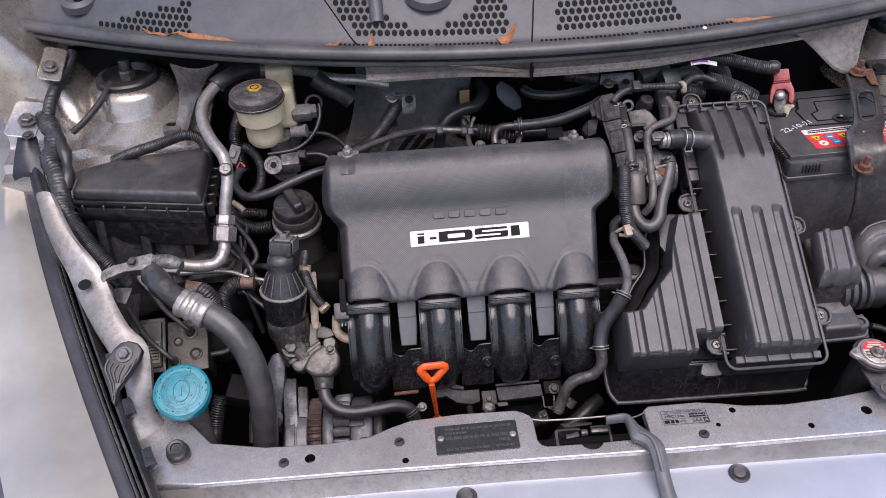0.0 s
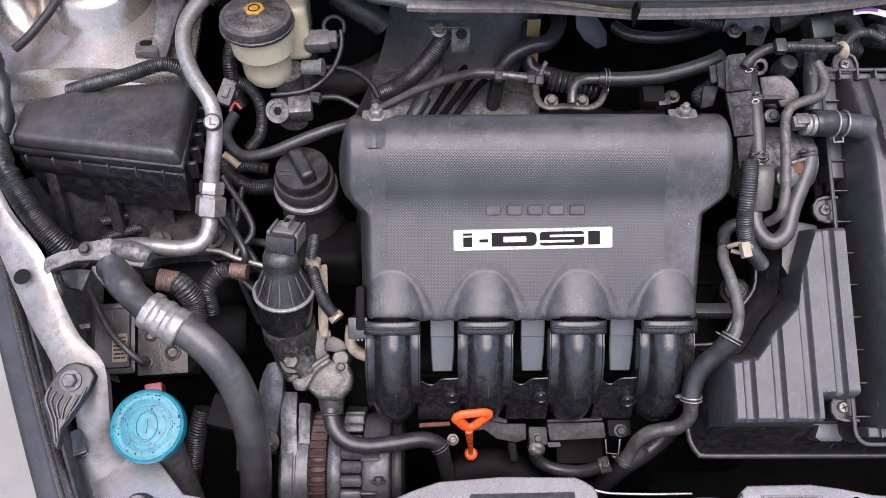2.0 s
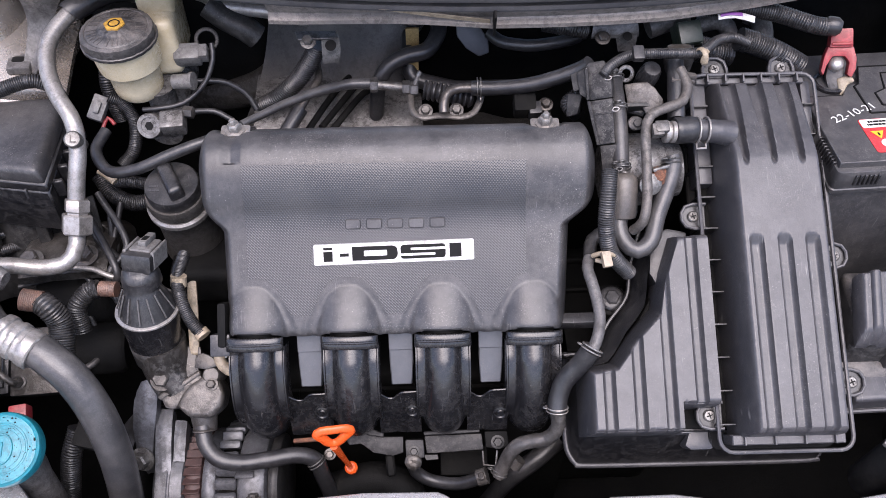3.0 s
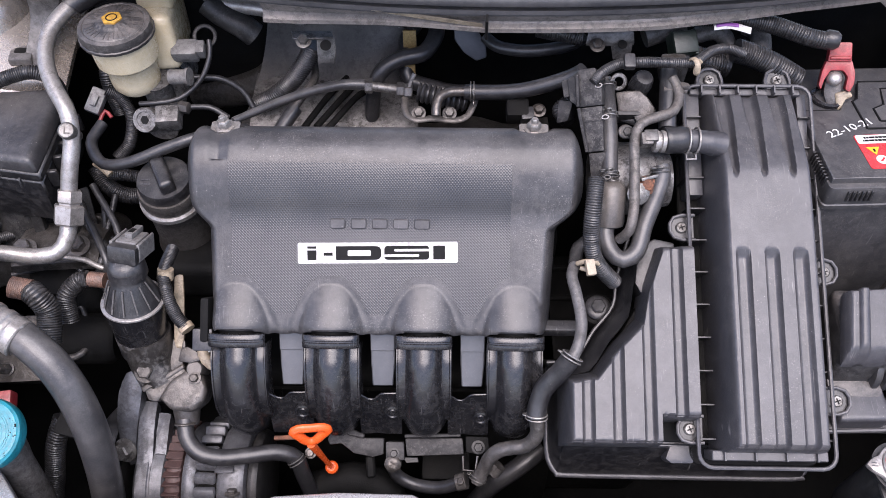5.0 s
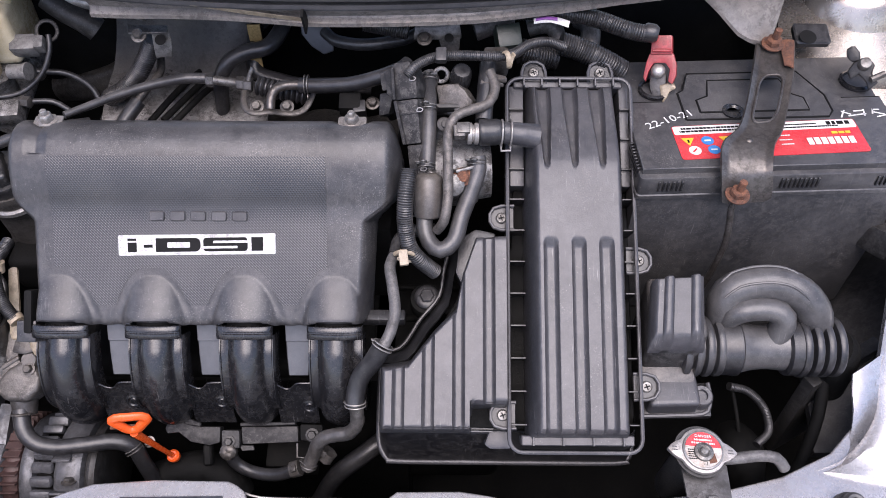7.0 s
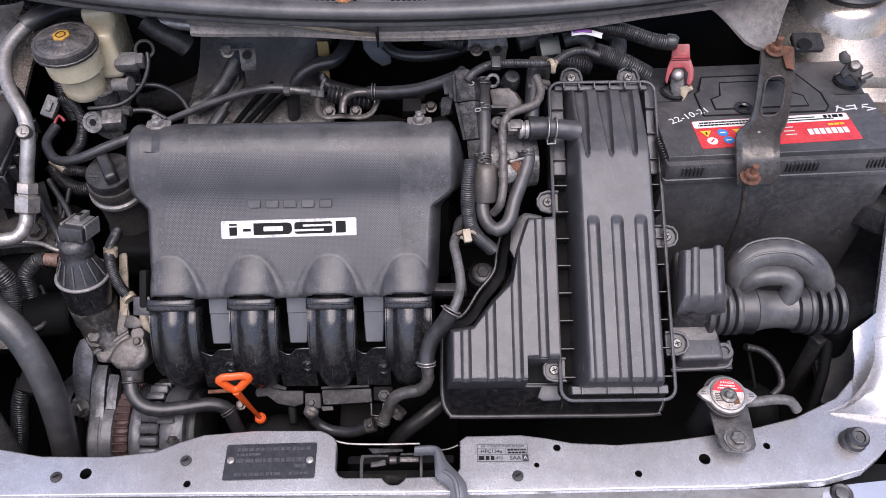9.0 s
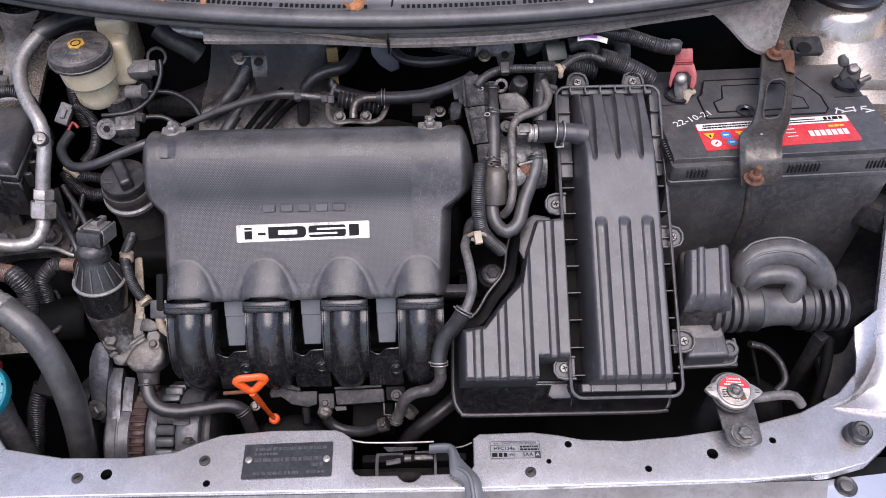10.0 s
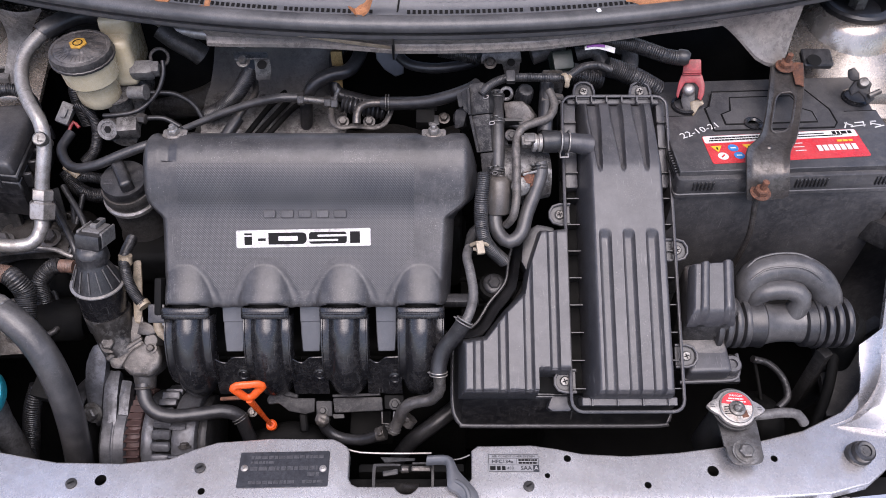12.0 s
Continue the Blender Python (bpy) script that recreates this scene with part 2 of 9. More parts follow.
# base and top film lightened to stand for sky reflected in the seal
seal_rubber = surface("sky_lit_seal_rubber", (0.030, 0.031, 0.034), (0.055, 0.055, 0.057), 0.42, scale=15, amount=1.0, bump=0.12, dust=GREY_DUST, dust_amount=0.35, mottle=0.15, speck=0.3, grime=0.2)
dusty_hose = surface("dusty_hose_rubber", (0.022, 0.022, 0.024), (0.045, 0.0435, 0.0435), 0.38, scale=40, amount=1.0, bump=0.12, dust=(0.25, 0.24, 0.235), dust_amount=0.26, mottle=0.14, speck=0.3, grime=0.1)
plug_grey = surface("dusty_grey_plastic", (0.15, 0.145, 0.14), (0.10, 0.095, 0.09), 0.5, scale=60, amount=0.8, bump=0.12, dust=GREY_DUST, dust_amount=0.25, mottle=0.2, speck=0.3, grime=0.45)
brown_tape = surface("brown_tape", (0.16, 0.085, 0.06), (0.09, 0.055, 0.045), 0.45, scale=120, amount=1.0, bump=0.3, dust=TAN_DUST, dust_amount=0.25, mottle=0.4)
pipe_dusty = surface("dusty_pipe_metal", (0.115, 0.106, 0.099), (0.062, 0.057, 0.053), 0.50, 0.25, scale=70, grain=700, amount=0.9, bump=0.22, dust=TAN_DUST, dust_amount=0.25, mottle=0.22, speck=0.6, grime=0.6)
plug_brown = surface("brown_grey_plastic", (0.085, 0.078, 0.072), (0.055, 0.050, 0.047), 0.42, scale=60, amount=0.8, bump=0.1, dust=TAN_DUST, dust_amount=0.2, mottle=0.2, speck=0.3, grime=0.3)
duct_plastic = surface("duct_plastic", (0.010, 0.010, 0.011), (0.022, 0.0215, 0.022), 0.55, scale=60, grain=900, bump=0.15, dust=GREY_DUST, dust_amount=0.12, mottle=0.3, speck=0.6, sheen=0.2, grime=0.55)
purple = surface("purple_print", (0.20, 0.06, 0.26), (0.16, 0.05, 0.21), 0.5, bump=0.02, mottle=0.15)
worn_white = surface("worn_white_print", (0.50, 0.47, 0.43), (0.30, 0.22, 0.17), 0.45, scale=160, amount=0.8, bump=0.05, mottle=0.25, speck=0.6, grime=0.4)
asphalt = surface("asphalt", (0.10, 0.10, 0.105), (0.15, 0.15, 0.15), 0.85, scale=8, grain=200, bump=0.5)
bumper_paint = surface("bumper_paint", (0.46, 0.48, 0.54), (0.51, 0.53, 0.58), 0.25, 0.5, scale=6, bump=0.02, coat=0.6, mottle=0.05, speck=0.3)
headlamp_lens = surface("hazed_headlamp", (0.44, 0.42, 0.375), (0.27, 0.265, 0.25), 0.10, 0.3, scale=4, amount=1.0, bump=0.0, coat=1.0, mottle=0.04)
cap_plastic = surface("dusty_cap_plastic", (0.016, 0.0155, 0.016), (0.034, 0.032, 0.031), 0.40, scale=90, dust=(0.24, 0.21, 0.19), dust_amount=0.4, mottle=0.2, speck=0.5, grime=0.5)
lamp_band = surface("headlamp_edge_band", (0.045, 0.049, 0.062), (0.072, 0.076, 0.088), 0.22, 0.1, scale=7, bump=0.01, dust=GREY_DUST, dust_amount=0.2, coat=0.6, mottle=0.1, speck=0.3)
gloss_black = surface("gloss_black", (0.012, 0.013, 0.018), (0.02, 0.02, 0.024), 0.18, scale=30, bump=0.03, dust=GREY_DUST, dust_amount=0.15, coat=0.4)


def glass_material():
    m, n, l, b = nodes_of("windscreen_glass")
    b.inputs["Base Color"].default_value = (0.02, 0.025, 0.03, 1)
    b.inputs["Roughness"].default_value = 0.05
    return m


glass = glass_material()


def weave_material():
    """Moulded black plastic with a fine raised lozenge grid, 3 mm pitch."""
    m, n, l, b = nodes_of("lozenge_plastic")
    tc = n.new("ShaderNodeTexCoord")
    mp = n.new("ShaderNodeMapping")
    mp.inputs["Rotation"].default_value = (0, 0, radians(45))
    mp.inputs["Scale"].default_value = (1, 1, 1)
    l.new(tc.outputs["UV"], mp.inputs["Vector"])
    waves = []
    for axis in ("X", "Y"):
        w = n.new("ShaderNodeTexWave")
        w.wave_type, w.bands_direction = "BANDS", axis
        w.inputs["Scale"].default_value = 2 * math.pi / 20 / 0.0018
        l.new(mp.outputs["Vector"], w.inputs["Vector"])
        waves.append(w)
    mul = n.new("ShaderNodeMath")
    mul.operation = "MULTIPLY"
    l.new(waves[0].outputs["Fac"], mul.inputs[0])
    l.new(waves[1].outputs["Fac"], mul.inputs[1])
    noise_t = n.new("ShaderNodeTexNoise")
    noise_t.inputs["Scale"].default_value, noise_t.inputs["Detail"].default_value = 22, 7
    l.new(tc.outputs["Object"], noise_t.inputs["Vector"])
    cr = n.new("ShaderNodeMapRange")
    cr.inputs["From Min"].default_value, cr.inputs["From Max"].default_value = 0.35, 0.7
    l.new(noise_t.outputs["Fac"], cr.inputs["Value"])
    mix = n.new("ShaderNodeMix")
    mix.data_type = "RGBA"
    mix.inputs["A"].default_value, mix.inputs["B"].default_value = (0.022, 0.022, 0.024, 1), (0.038, 0.037, 0.037, 1)
    l.new(cr.outputs["Result"], mix.inputs["Factor"])
    l.new(mix.outputs["Result"], b.inputs["Base Color"])
    bp = n.new("ShaderNodeBump")
    bp.inputs["Strength"].default_value, bp.inputs["Distance"].default_value = 0.32, 0.0008
    l.new(mul.outputs[0], bp.inputs["Height"])
    l.new(bp.outputs["Normal"], b.inputs["Normal"])
    b.inputs["Roughness"].default_value = 0.34
    b.inputs["Specular IOR Level"].default_value = 0.65
    return m


weave = weave_material()


# ---------------------------------------------------------------- mesh helpers
def finish(name, bm, material, smooth=True, angle=40):
    me = bpy.data.meshes.new(name)
    bmesh.ops.recalc_face_normals(bm, faces=bm.faces)
    if smooth:
        for f in bm.faces:
            f.smooth = True
        for e in bm.edges:
            if len(e.link_faces) == 2 and e.calc_face_angle(0) > radians(angle):
                e.smooth = False
    bm.to_mesh(me)
    bm.free()
    me.materials.append(material)
    return me


def thing(name, at, label, category, group="", kind=""):
    ob = new(name)
    ob.empty_display_size = 0.02
    ob.location = at
    return tagged(ob, label, category, group, kind)


def root_of(ob):
    return ob.location if ob.parent is None else Vector((0, 0, 0))


def part(name, bm, material, parent, label="", smooth=True, angle=40):
    """One mesh, modelled in world places, under a thing or a part."""
    ob = new(name, finish(name, bm, material, smooth, angle))
    ob.parent = parent
    ob.matrix_parent_inverse = Matrix.Translation(-root_of(parent))
    return tagged(ob, label)


def solo(name, bm, material, label, category, group="", kind="", smooth=True, angle=40):
    ob = new(name, finish(name, bm, material, smooth, angle))
    return tagged(ob, label, category, group, kind)


def spline(pts, step):
    """Points of a smooth curve through pts, about step apart."""
    p = [Vector(q) for q in pts]
    p = [p[0] * 2 - p[1]] + p + [p[-1] * 2 - p[-2]]
    out = []
    for i in range(1, len(p) - 2):
        a, b, c, d = p[i - 1:i + 3]
        n = max(2, int((c - b).length / step))
        for k in range(n):
            t = k / n
            out.append(0.5 * (2 * b + (c - a) * t + (2 * a - 5 * b + 4 * c - d) * t * t + (3 * b - a - 3 * c + d) * t ** 3))
    out.append(p[-2])
    return out


def tube(pts, r, ribs=0.0, depth=0.14, seg=14, step=0.006, flat=1.0, bm=None, straight=False):
    """A hose through pts. r: radius, or a function of 0..1 along it. ribs: pitch of corrugations."""
    bm = bm or bmesh.new()
    if ribs:
        ribs *= 0.44
        depth = depth * 0.7
        step = ribs / 4
        seg = min(seg, 12)
    path = [Vector(q) for q in pts] if straight else spline(pts, step)
    rings, up, run = [], None, 0.0
    for i, p in enumerate(path):
        d = (path[min(i + 1, len(path) - 1)] - path[max(i - 1, 0)]).normalized()
        if up is None:
            up = d.orthogonal().normalized() if abs(d.z) > 0.95 else (Vector((0, 0, 1)) - d * d.z).normalized()
        up = (up - d * up.dot(d)).normalized()
        side = d.cross(up)
        if i:
            run += (p - path[i - 1]).length
        rad = r(i / (len(path) - 1)) if callable(r) else r
        if ribs:
            rad *= 1 - depth * (0.5 - 0.5 * math.cos(2 * math.pi * run / ribs)) ** 2
        rings.append([bm.verts.new(p + (math.cos(a) * side * rad + math.sin(a) * up * rad * flat)) for a in (2 * math.pi * k / seg for k in range(seg))])
    for a, b in zip(rings, rings[1:]):
        for k in range(seg):
            bm.faces.new((a[k], a[(k + 1) % seg], b[(k + 1) % seg], b[k]))
    bm.faces.new(rings[0][::-1])
    bm.faces.new(rings[-1])
    return bm


def axis_frame(at, axis):
    z = Vector(axis).normalized()
    x = Vector((1, 0, 0)) if abs(z.x) < 0.9 else Vector((0, 1, 0))
    y = z.cross(x).normalized()
    x = y.cross(z)
    m = Matrix((x, y, z)).transposed().to_4x4()
    m.translation = at
    return m


def lathe(profile, at=(0, 0, 0), axis=(0, 0, 1), seg=32, bm=None, knurl=0, deep=0.0, squash=1.0):
    """A body of revolution from (radius, height) pairs. knurl: notches round it."""
    bm = bm or bmesh.new()
    m = axis_frame(at, axis)
    if knurl:
        seg = knurl * 4
    rings = []
    for r, h in profile:
        if r <= 1e-6:
            rings.append([bm.verts.new(m @ Vector((0, 0, h)))])
            continue
        ring = []
        for k in range(seg):
            a = 2 * math.pi * k / seg
            q = r - (deep if knurl and k % 4 == 0 else 0)
            ring.append(bm.verts.new(m @ Vector((q * math.cos(a), q * math.sin(a) * squash, h))))
        rings.append(ring)
    for a, b in zip(rings, rings[1:]):
        if len(a) == 1 and len(b) == 1:
            continue
        if len(a) == 1:
            for k in range(seg):
                bm.faces.new((a[0], b[k], b[(k + 1) % seg]))
        elif len(b) == 1:
            for k in range(seg):
                bm.faces.new((a[k], a[(k + 1) % seg], b[0]))
        else:
            for k in range(seg):
                bm.faces.new((a[k], a[(k + 1) % seg], b[(k + 1) % seg], b[k]))
    if len(rings[0]) > 1:
        bm.faces.new(rings[0][::-1])
    if len(rings[-1]) > 1:
        bm.faces.new(rings[-1])
    return bm


def bevel(bm, width, seg=2, angle=30, edges=None):
    es = edges if edges is not None else [e for e in bm.edges if len(e.link_faces) == 2 and e.calc_face_angle(0) > radians(angle)]
    if es:
        bmesh.ops.bevel(bm, geom=es, offset=width, segments=seg, profile=0.6, affect="EDGES", clamp_overlap=True)
    return bm


def block(size, m, edge=0.002, seg=2, taper=1.0, bm=None):
    """A box of that size standing on the origin of m, with rounded edges; taper narrows its top."""
    t = bmesh.new()
    bmesh.ops.create_cube(t, size=1)
    for v in t.verts:
        k = taper if v.co.z > 0 else 1
        v.co = Vector((v.co.x * size[0] * k, v.co.y * size[1] * k, (v.co.z + 0.5) * size[2]))
    if edge:
        bevel(t, edge, seg)
    bmesh.ops.transform(t, matrix=m, verts=t.verts)
    return joined(bm, t)


def joined(bm, t):
    if bm is None:
        return t
    me = bpy.data.meshes.new("joint")
    t.to_mesh(me)
    t.free()
    bm.from_mesh(me)
    bpy.data.meshes.remove(me)
    return bm


def prism(poly, low, high, m=None, edge=0.002, seg=2, bm=None, grow=0.0, holes=()):
    """An upright slab over a 2D outline, from low to high, with rounded edges; grow spreads its foot. holes: (x, y, r) cut through."""
    t = bmesh.new()
    n = len(poly)
    cx, cy = sum(p[0] for p in poly) / n, sum(p[1] for p in poly) / n
    top = [t.verts.new((x, y, high)) for x, y, *_ in poly]
    foot = [t.verts.new((cx + (x - cx) * (1 + grow), cy + (y - cy) * (1 + grow), low)) for x, y, *_ in poly]
    if holes:
        loops = []
        for hx, hy, hr in holes:
            ring_t = [t.verts.new((hx + hr * math.cos(a), hy + hr * math.sin(a), high)) for a in (2 * math.pi * k / 16 for k in range(16))]
            ring_f = [t.verts.new((v.co.x, v.co.y, low)) for v in ring_t]
            loops.append((ring_t, ring_f))
        for outer, which in ((top, 0), (foot, 1)):
            es = [t.edges.new((outer[i], outer[(i + 1) % n])) for i in range(n)]
            for lp in loops:
                r_ = lp[which]
                es += [t.edges.new((r_[i], r_[(i + 1) % 16])) for i in range(16)]
            bmesh.ops.triangle_fill(t, edges=es, use_beauty=True, use_dissolve=False)
        for ring_t, ring_f in loops:
            for k in range(16):
                t.faces.new((ring_t[k], ring_t[(k + 1) % 16], ring_f[(k + 1) % 16], ring_f[k]))
    else:
        t.faces.new(top)
        t.faces.new(foot[::-1])
    for i in range(n):
        t.faces.new((top[i], foot[i], foot[(i + 1) % n], top[(i + 1) % n]))
    bmesh.ops.recalc_face_normals(t, faces=t.faces)
    if edge:
        if holes:
            rim = {v for v in top}
            bevel(t, edge, seg, edges=[e for e in t.edges if e.verts[0] in rim and e.verts[1] in rim and e.calc_face_angle(0) > radians(50)])
        else:
            bevel(t, edge, seg)
    if m is not None:
        bmesh.ops.transform(t, matrix=m, verts=t.verts)
    return joined(bm, t)


def sheet(fn, nu, nv, thick=0.0, bm=None):
    """A surface from fn(u, v) with u, v in 0..1, thickened downwards."""
    t = bmesh.new()
    g = [[t.verts.new(fn(i / nu, j / nv)) for j in range(nv + 1)] for i in range(nu + 1)]
    for i in range(nu):
        for j in range(nv):
            t.faces.new((g[i][j], g[i + 1][j], g[i + 1][j + 1], g[i][j + 1]))
    bmesh.ops.recalc_face_normals(t, faces=t.faces)
    if sum(f.normal.z for f in t.faces) < 0:
        bmesh.ops.reverse_faces(t, faces=t.faces)
    if thick:
        t.normal_update()
        old = list(t.faces)
        ret = bmesh.ops.extrude_face_region(t, geom=old)
        newv = [e for e in ret["geom"] if isinstance(e, bmesh.types.BMVert)]
        keep = {v: v.normal.copy() for v in newv}
        t.normal_update()
        for row in g:
            for v in row:
                pass
        for v in newv:
            v.co -= Vector((0, 0, thick))
    return joined(bm, t)


def rounded(w, h, r, seg=4, cx=0.0, cy=0.0):
    """A rounded rectangle's outline."""
    out = []
    for qx, qy, a0 in ((1, 1, 0), (-1, 1, 90), (-1, -1, 180), (1, -1, 270)):
        for k in range(seg + 1):
            a = radians(a0 + 90 * k / seg)
            out.append((cx + qx * (w / 2 - r) + r * math.cos(a), cy + qy * (h / 2 - r) + r * math.sin(a)))
    return out


def disc(x, y, r, seg=20):
    return [(x + r * math.cos(2 * math.pi * k / seg), y + r * math.sin(2 * math.pi * k / seg)) for k in range(seg)]


def lumpy(bm, size=0.0012, scale=90.0, cuts=1):
    """Roughens a casting: finer faces, pushed in and out a little."""
    bmesh.ops.triangulate(bm, faces=[f for f in bm.faces if len(f.verts) > 4])
    bmesh.ops.subdivide_edges(bm, edges=bm.edges[:], cuts=cuts, use_grid_fill=True)
    bm.normal_update()
    for v in bm.verts:
        v.co += v.normal * size * (noise.noise(v.co * scale) + 0.5 * noise.noise(v.co * scale * 2.7))
    return bm


def drawn(points, s=0.00022, x0=0.0, y0=0.0):
    """An outline given on a fine drawing grid, y down, round its middle (x0, y0)."""
    return [((x - x0) * s, (y0 - y) * s) for x, y in points]


def loop(at, axis, r, thick, flat=1.0, seg=8, turns=28, squash=1.0):
    """A closed wire or moulded ring round an axis."""
    m = axis_frame(at, axis)
    return tube([m @ Vector((r * math.cos(a), r * squash * math.sin(a), 0)) for a in (2 * math.pi * k / turns for k in range(turns + 1))], thick, seg=seg, flat=flat, straight=True)


def hex_bolt(bm, at, axis=(0, 0, 1), r=0.006, h=0.005, washer=1.45):
    lathe([(r * washer, 0), (r * washer, 0.0012), (r * 1.02, 0.0016)], at, axis, 20, bm)
    lathe([(r, 0.001), (r, h * 0.85), (r * 0.82, h), (0, h)], at, axis, 6, bm)
    return bm


def bolt(name, at, axis, parent, r=0.006, h=0.006, material=None, label=""):
    return part(name, hex_bolt(bmesh.new(), at, axis, r, h), material or steel, parent, label, angle=25)


def words(text, size, m, material, parent, depth=0.0003, squeeze=1.0, name="lettering", align="CENTER", bold=0.0):
    """Raised lettering in the built-in font."""
    cu = bpy.data.curves.new(name, "FONT")
    cu.body, cu.size, cu.extrude, cu.align_x, cu.align_y = text, size, depth, align, "CENTER"
    cu.resolution_u, cu.offset = 2, bold
    ob = bpy.data.objects.new(name, cu)
    me = bpy.data.meshes.new_from_object(ob)
    bpy.data.objects.remove(ob)
    bpy.data.curves.remove(cu)
    me.transform(m @ Matrix.Diagonal((squeeze, 1, 1, 1)))
    me.materials.clear()
    me.materials.append(material)
    made = new(name, me)
    made.parent = parent
    made.matrix_parent_inverse = Matrix.Translation(-root_of(parent))
    return made


def bars(bm, rows, m, seed=1):
    """Rows of small bars that stand for writing too small to read: (x0, x1, y, height)."""
    rnd = random.Random(seed)
    for x0, x1, y, h in rows:
        x = x0
        while x < x1:
            w = min(rnd.uniform(0.6, 2.2) * h, x1 - x)
            if w > 0.2 * h:
                block((w, h, 0.0004), m @ Matrix.Translation((x + w / 2, y, 0)), 0, bm=bm)
            x += w + 0.35 * h
    return bm


# ---------------------------------------------------------------- structure
solo("ground", sheet(lambda u, v: Vector(((u - 0.5) * 4000, (v - 0.5) * 4000, 0)), 4, 4), asphalt, "grey asphalt under the parked car", "ground", kind="structure")


def slab(name, size, at, material, label, rot=(0, 0, 0)):
    return solo(name, block(size, pose(*at, *rot), 0.003), material, label, name.split("_")[0], kind="structure")


# near-black walls and floor carry the bay's deep shade in their colour
slab("firewall", (1.5, 0.02, 0.62), (0.03, 0.545, 0.26), dark, "shade-dark bulkhead at the back of the engine bay")
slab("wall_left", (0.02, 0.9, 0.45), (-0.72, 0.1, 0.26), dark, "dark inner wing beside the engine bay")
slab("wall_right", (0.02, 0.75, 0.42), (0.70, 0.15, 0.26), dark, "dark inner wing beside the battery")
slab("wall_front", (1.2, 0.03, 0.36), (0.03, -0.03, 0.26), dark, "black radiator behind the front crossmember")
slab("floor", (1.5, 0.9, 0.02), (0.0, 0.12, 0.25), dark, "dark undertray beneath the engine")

# the raised bonnet leans over the back of the bay
solo("bonnet", sheet(lambda u, v: Vector((-0.68 + 1.42 * u, 0.72 - 0.46 * v + 0.05 * (2 * u - 1) ** 2, 1.02 + 0.72 * v)), 24, 16, 0.02), silver, "raised silver-painted bonnet above the engine bay", "bonnet", kind="structure")

# front crossmember, with a notch for the bonnet catch and drilled holes
SUP = 0.647
outline = [(-0.415, 0.022), (-0.3971, 0.0025, 0.647), (-0.3359, -0.0091, 0.647), (-0.2698, -0.0106, 0.647), (-0.2223, -0.0058, 0.647), (-0.1986, 0.0049, 0.647), (-0.1768, 0.0125, 0.647), (-0.1221, 0.0168, 0.647), (-0.0576, 0.0159), (-0.0500, 0.0125), (-0.0425, 0.0070), (-0.0397, 0.0010), (-0.0390, -0.0275), (-0.0355, -0.0340), (-0.0300, -0.0366), (0.0075, -0.0370), (0.0100, -0.0408), (0.0145, -0.0440), (0.0192, -0.0448), (0.0240, -0.0440), (0.0282, -0.0408), (0.0310, -0.0370), (0.0720, -0.0362), (0.0800, -0.0345), (0.0842, -0.0285), (0.0850, -0.0040), (0.0848, 0.0020), (0.0915, 0.0072), (0.1469, 0.008, 0.647), (0.1728, 0.004, 0.647), (0.1983, -0.0018, 0.647), (0.2442, -0.0045, 0.647), (0.297, -0.0009, 0.647), (0.3753, 0.0097, 0.647), (0.4324, 0.0238, 0.647), (0.4816, 0.0465, 0.647), (0.5177, 0.0802, 0.647), (0.5314, 0.1097, 0.647), (0.552, 0.128), (0.575, 0.075), (0.560, 0.030), (0.530, 0.002), (0.505, -0.020), (0.482, -0.036), (0.44, -0.0465), (0.36, -0.0515), (0.10, -0.0535), (-0.05, -0.0525), (-0.25, -0.0515), (-0.40, -0.0515), (-0.455, -0.046), (-0.478, -0.010), (-0.488, 0.038), (-0.462, 0.058), (-0.44, 0.048)]
holes = [(*p[:2], r) for p, r in (((0.3283, -0.0217, 0.647), 0.0058), ((0.1826, -0.0074, 0.647), 0.0038), ((0.26, -0.0365, 0.647), 0.0036), ((0.1607, -0.0259, 0.647), 0.0027), ((0.3938, -0.0083, 0.647), 0.0036), ((-0.2859, -0.0289, 0.647), 0.0058), ((-0.1833, -0.0412, 0.647), 0.0036))]
crossmember = solo("front_crossmember", prism(outline, SUP - 0.012, SUP, edge=0.006, seg=3, holes=holes), silver, "silver-painted steel crossmember with drilled holes across the engine bay's front", "crossmember", kind="structure")


# hole walls are recoloured near-black, the hollow section's shade as colour
crossmember.data.materials.append(dark)
for f in crossmember.data.polygons:
    if abs(f.normal.z) < 0.2 and any(math.hypot(f.center.x - hx, f.center.y - hy) < hr * 1.05 for hx, hy, hr in holes):
        f.material_index = 1


def fold(u, v):
    """The crossmember's front flange, which rolls over and down towards the bumper."""
    x = -0.455 + 0.895 * u
    return Vector((x, -0.0510 - 0.0020 * math.sin(math.pi * u) - 0.0085 * v - 0.003 * v ** 3, SUP - 0.0055 - 0.0185 * v))


solo("crossmember_flange", sheet(fold, 40, 14, 0.004), rail_paint, "rolled front lip of the silver crossmember", "flange", kind="structure")


def bumper_top(u, v):
    x = -0.62 + 1.30 * u
    bow = 0.045 * ((x - 0.03) / 0.6) ** 2
    return Vector((x, -0.0635 - 0.30 * v + bow, 0.6195 + 0.006 * math.sin(u * 3.1) - 0.10 * v ** 2 - 0.05 * max(0, abs(x - 0.03) - 0.45)))


solo("bumper", sheet(bumper_top, 40, 14, 0.012), bumper_paint, "pale silver-blue painted top of the front bumper", "bumper", kind="structure")


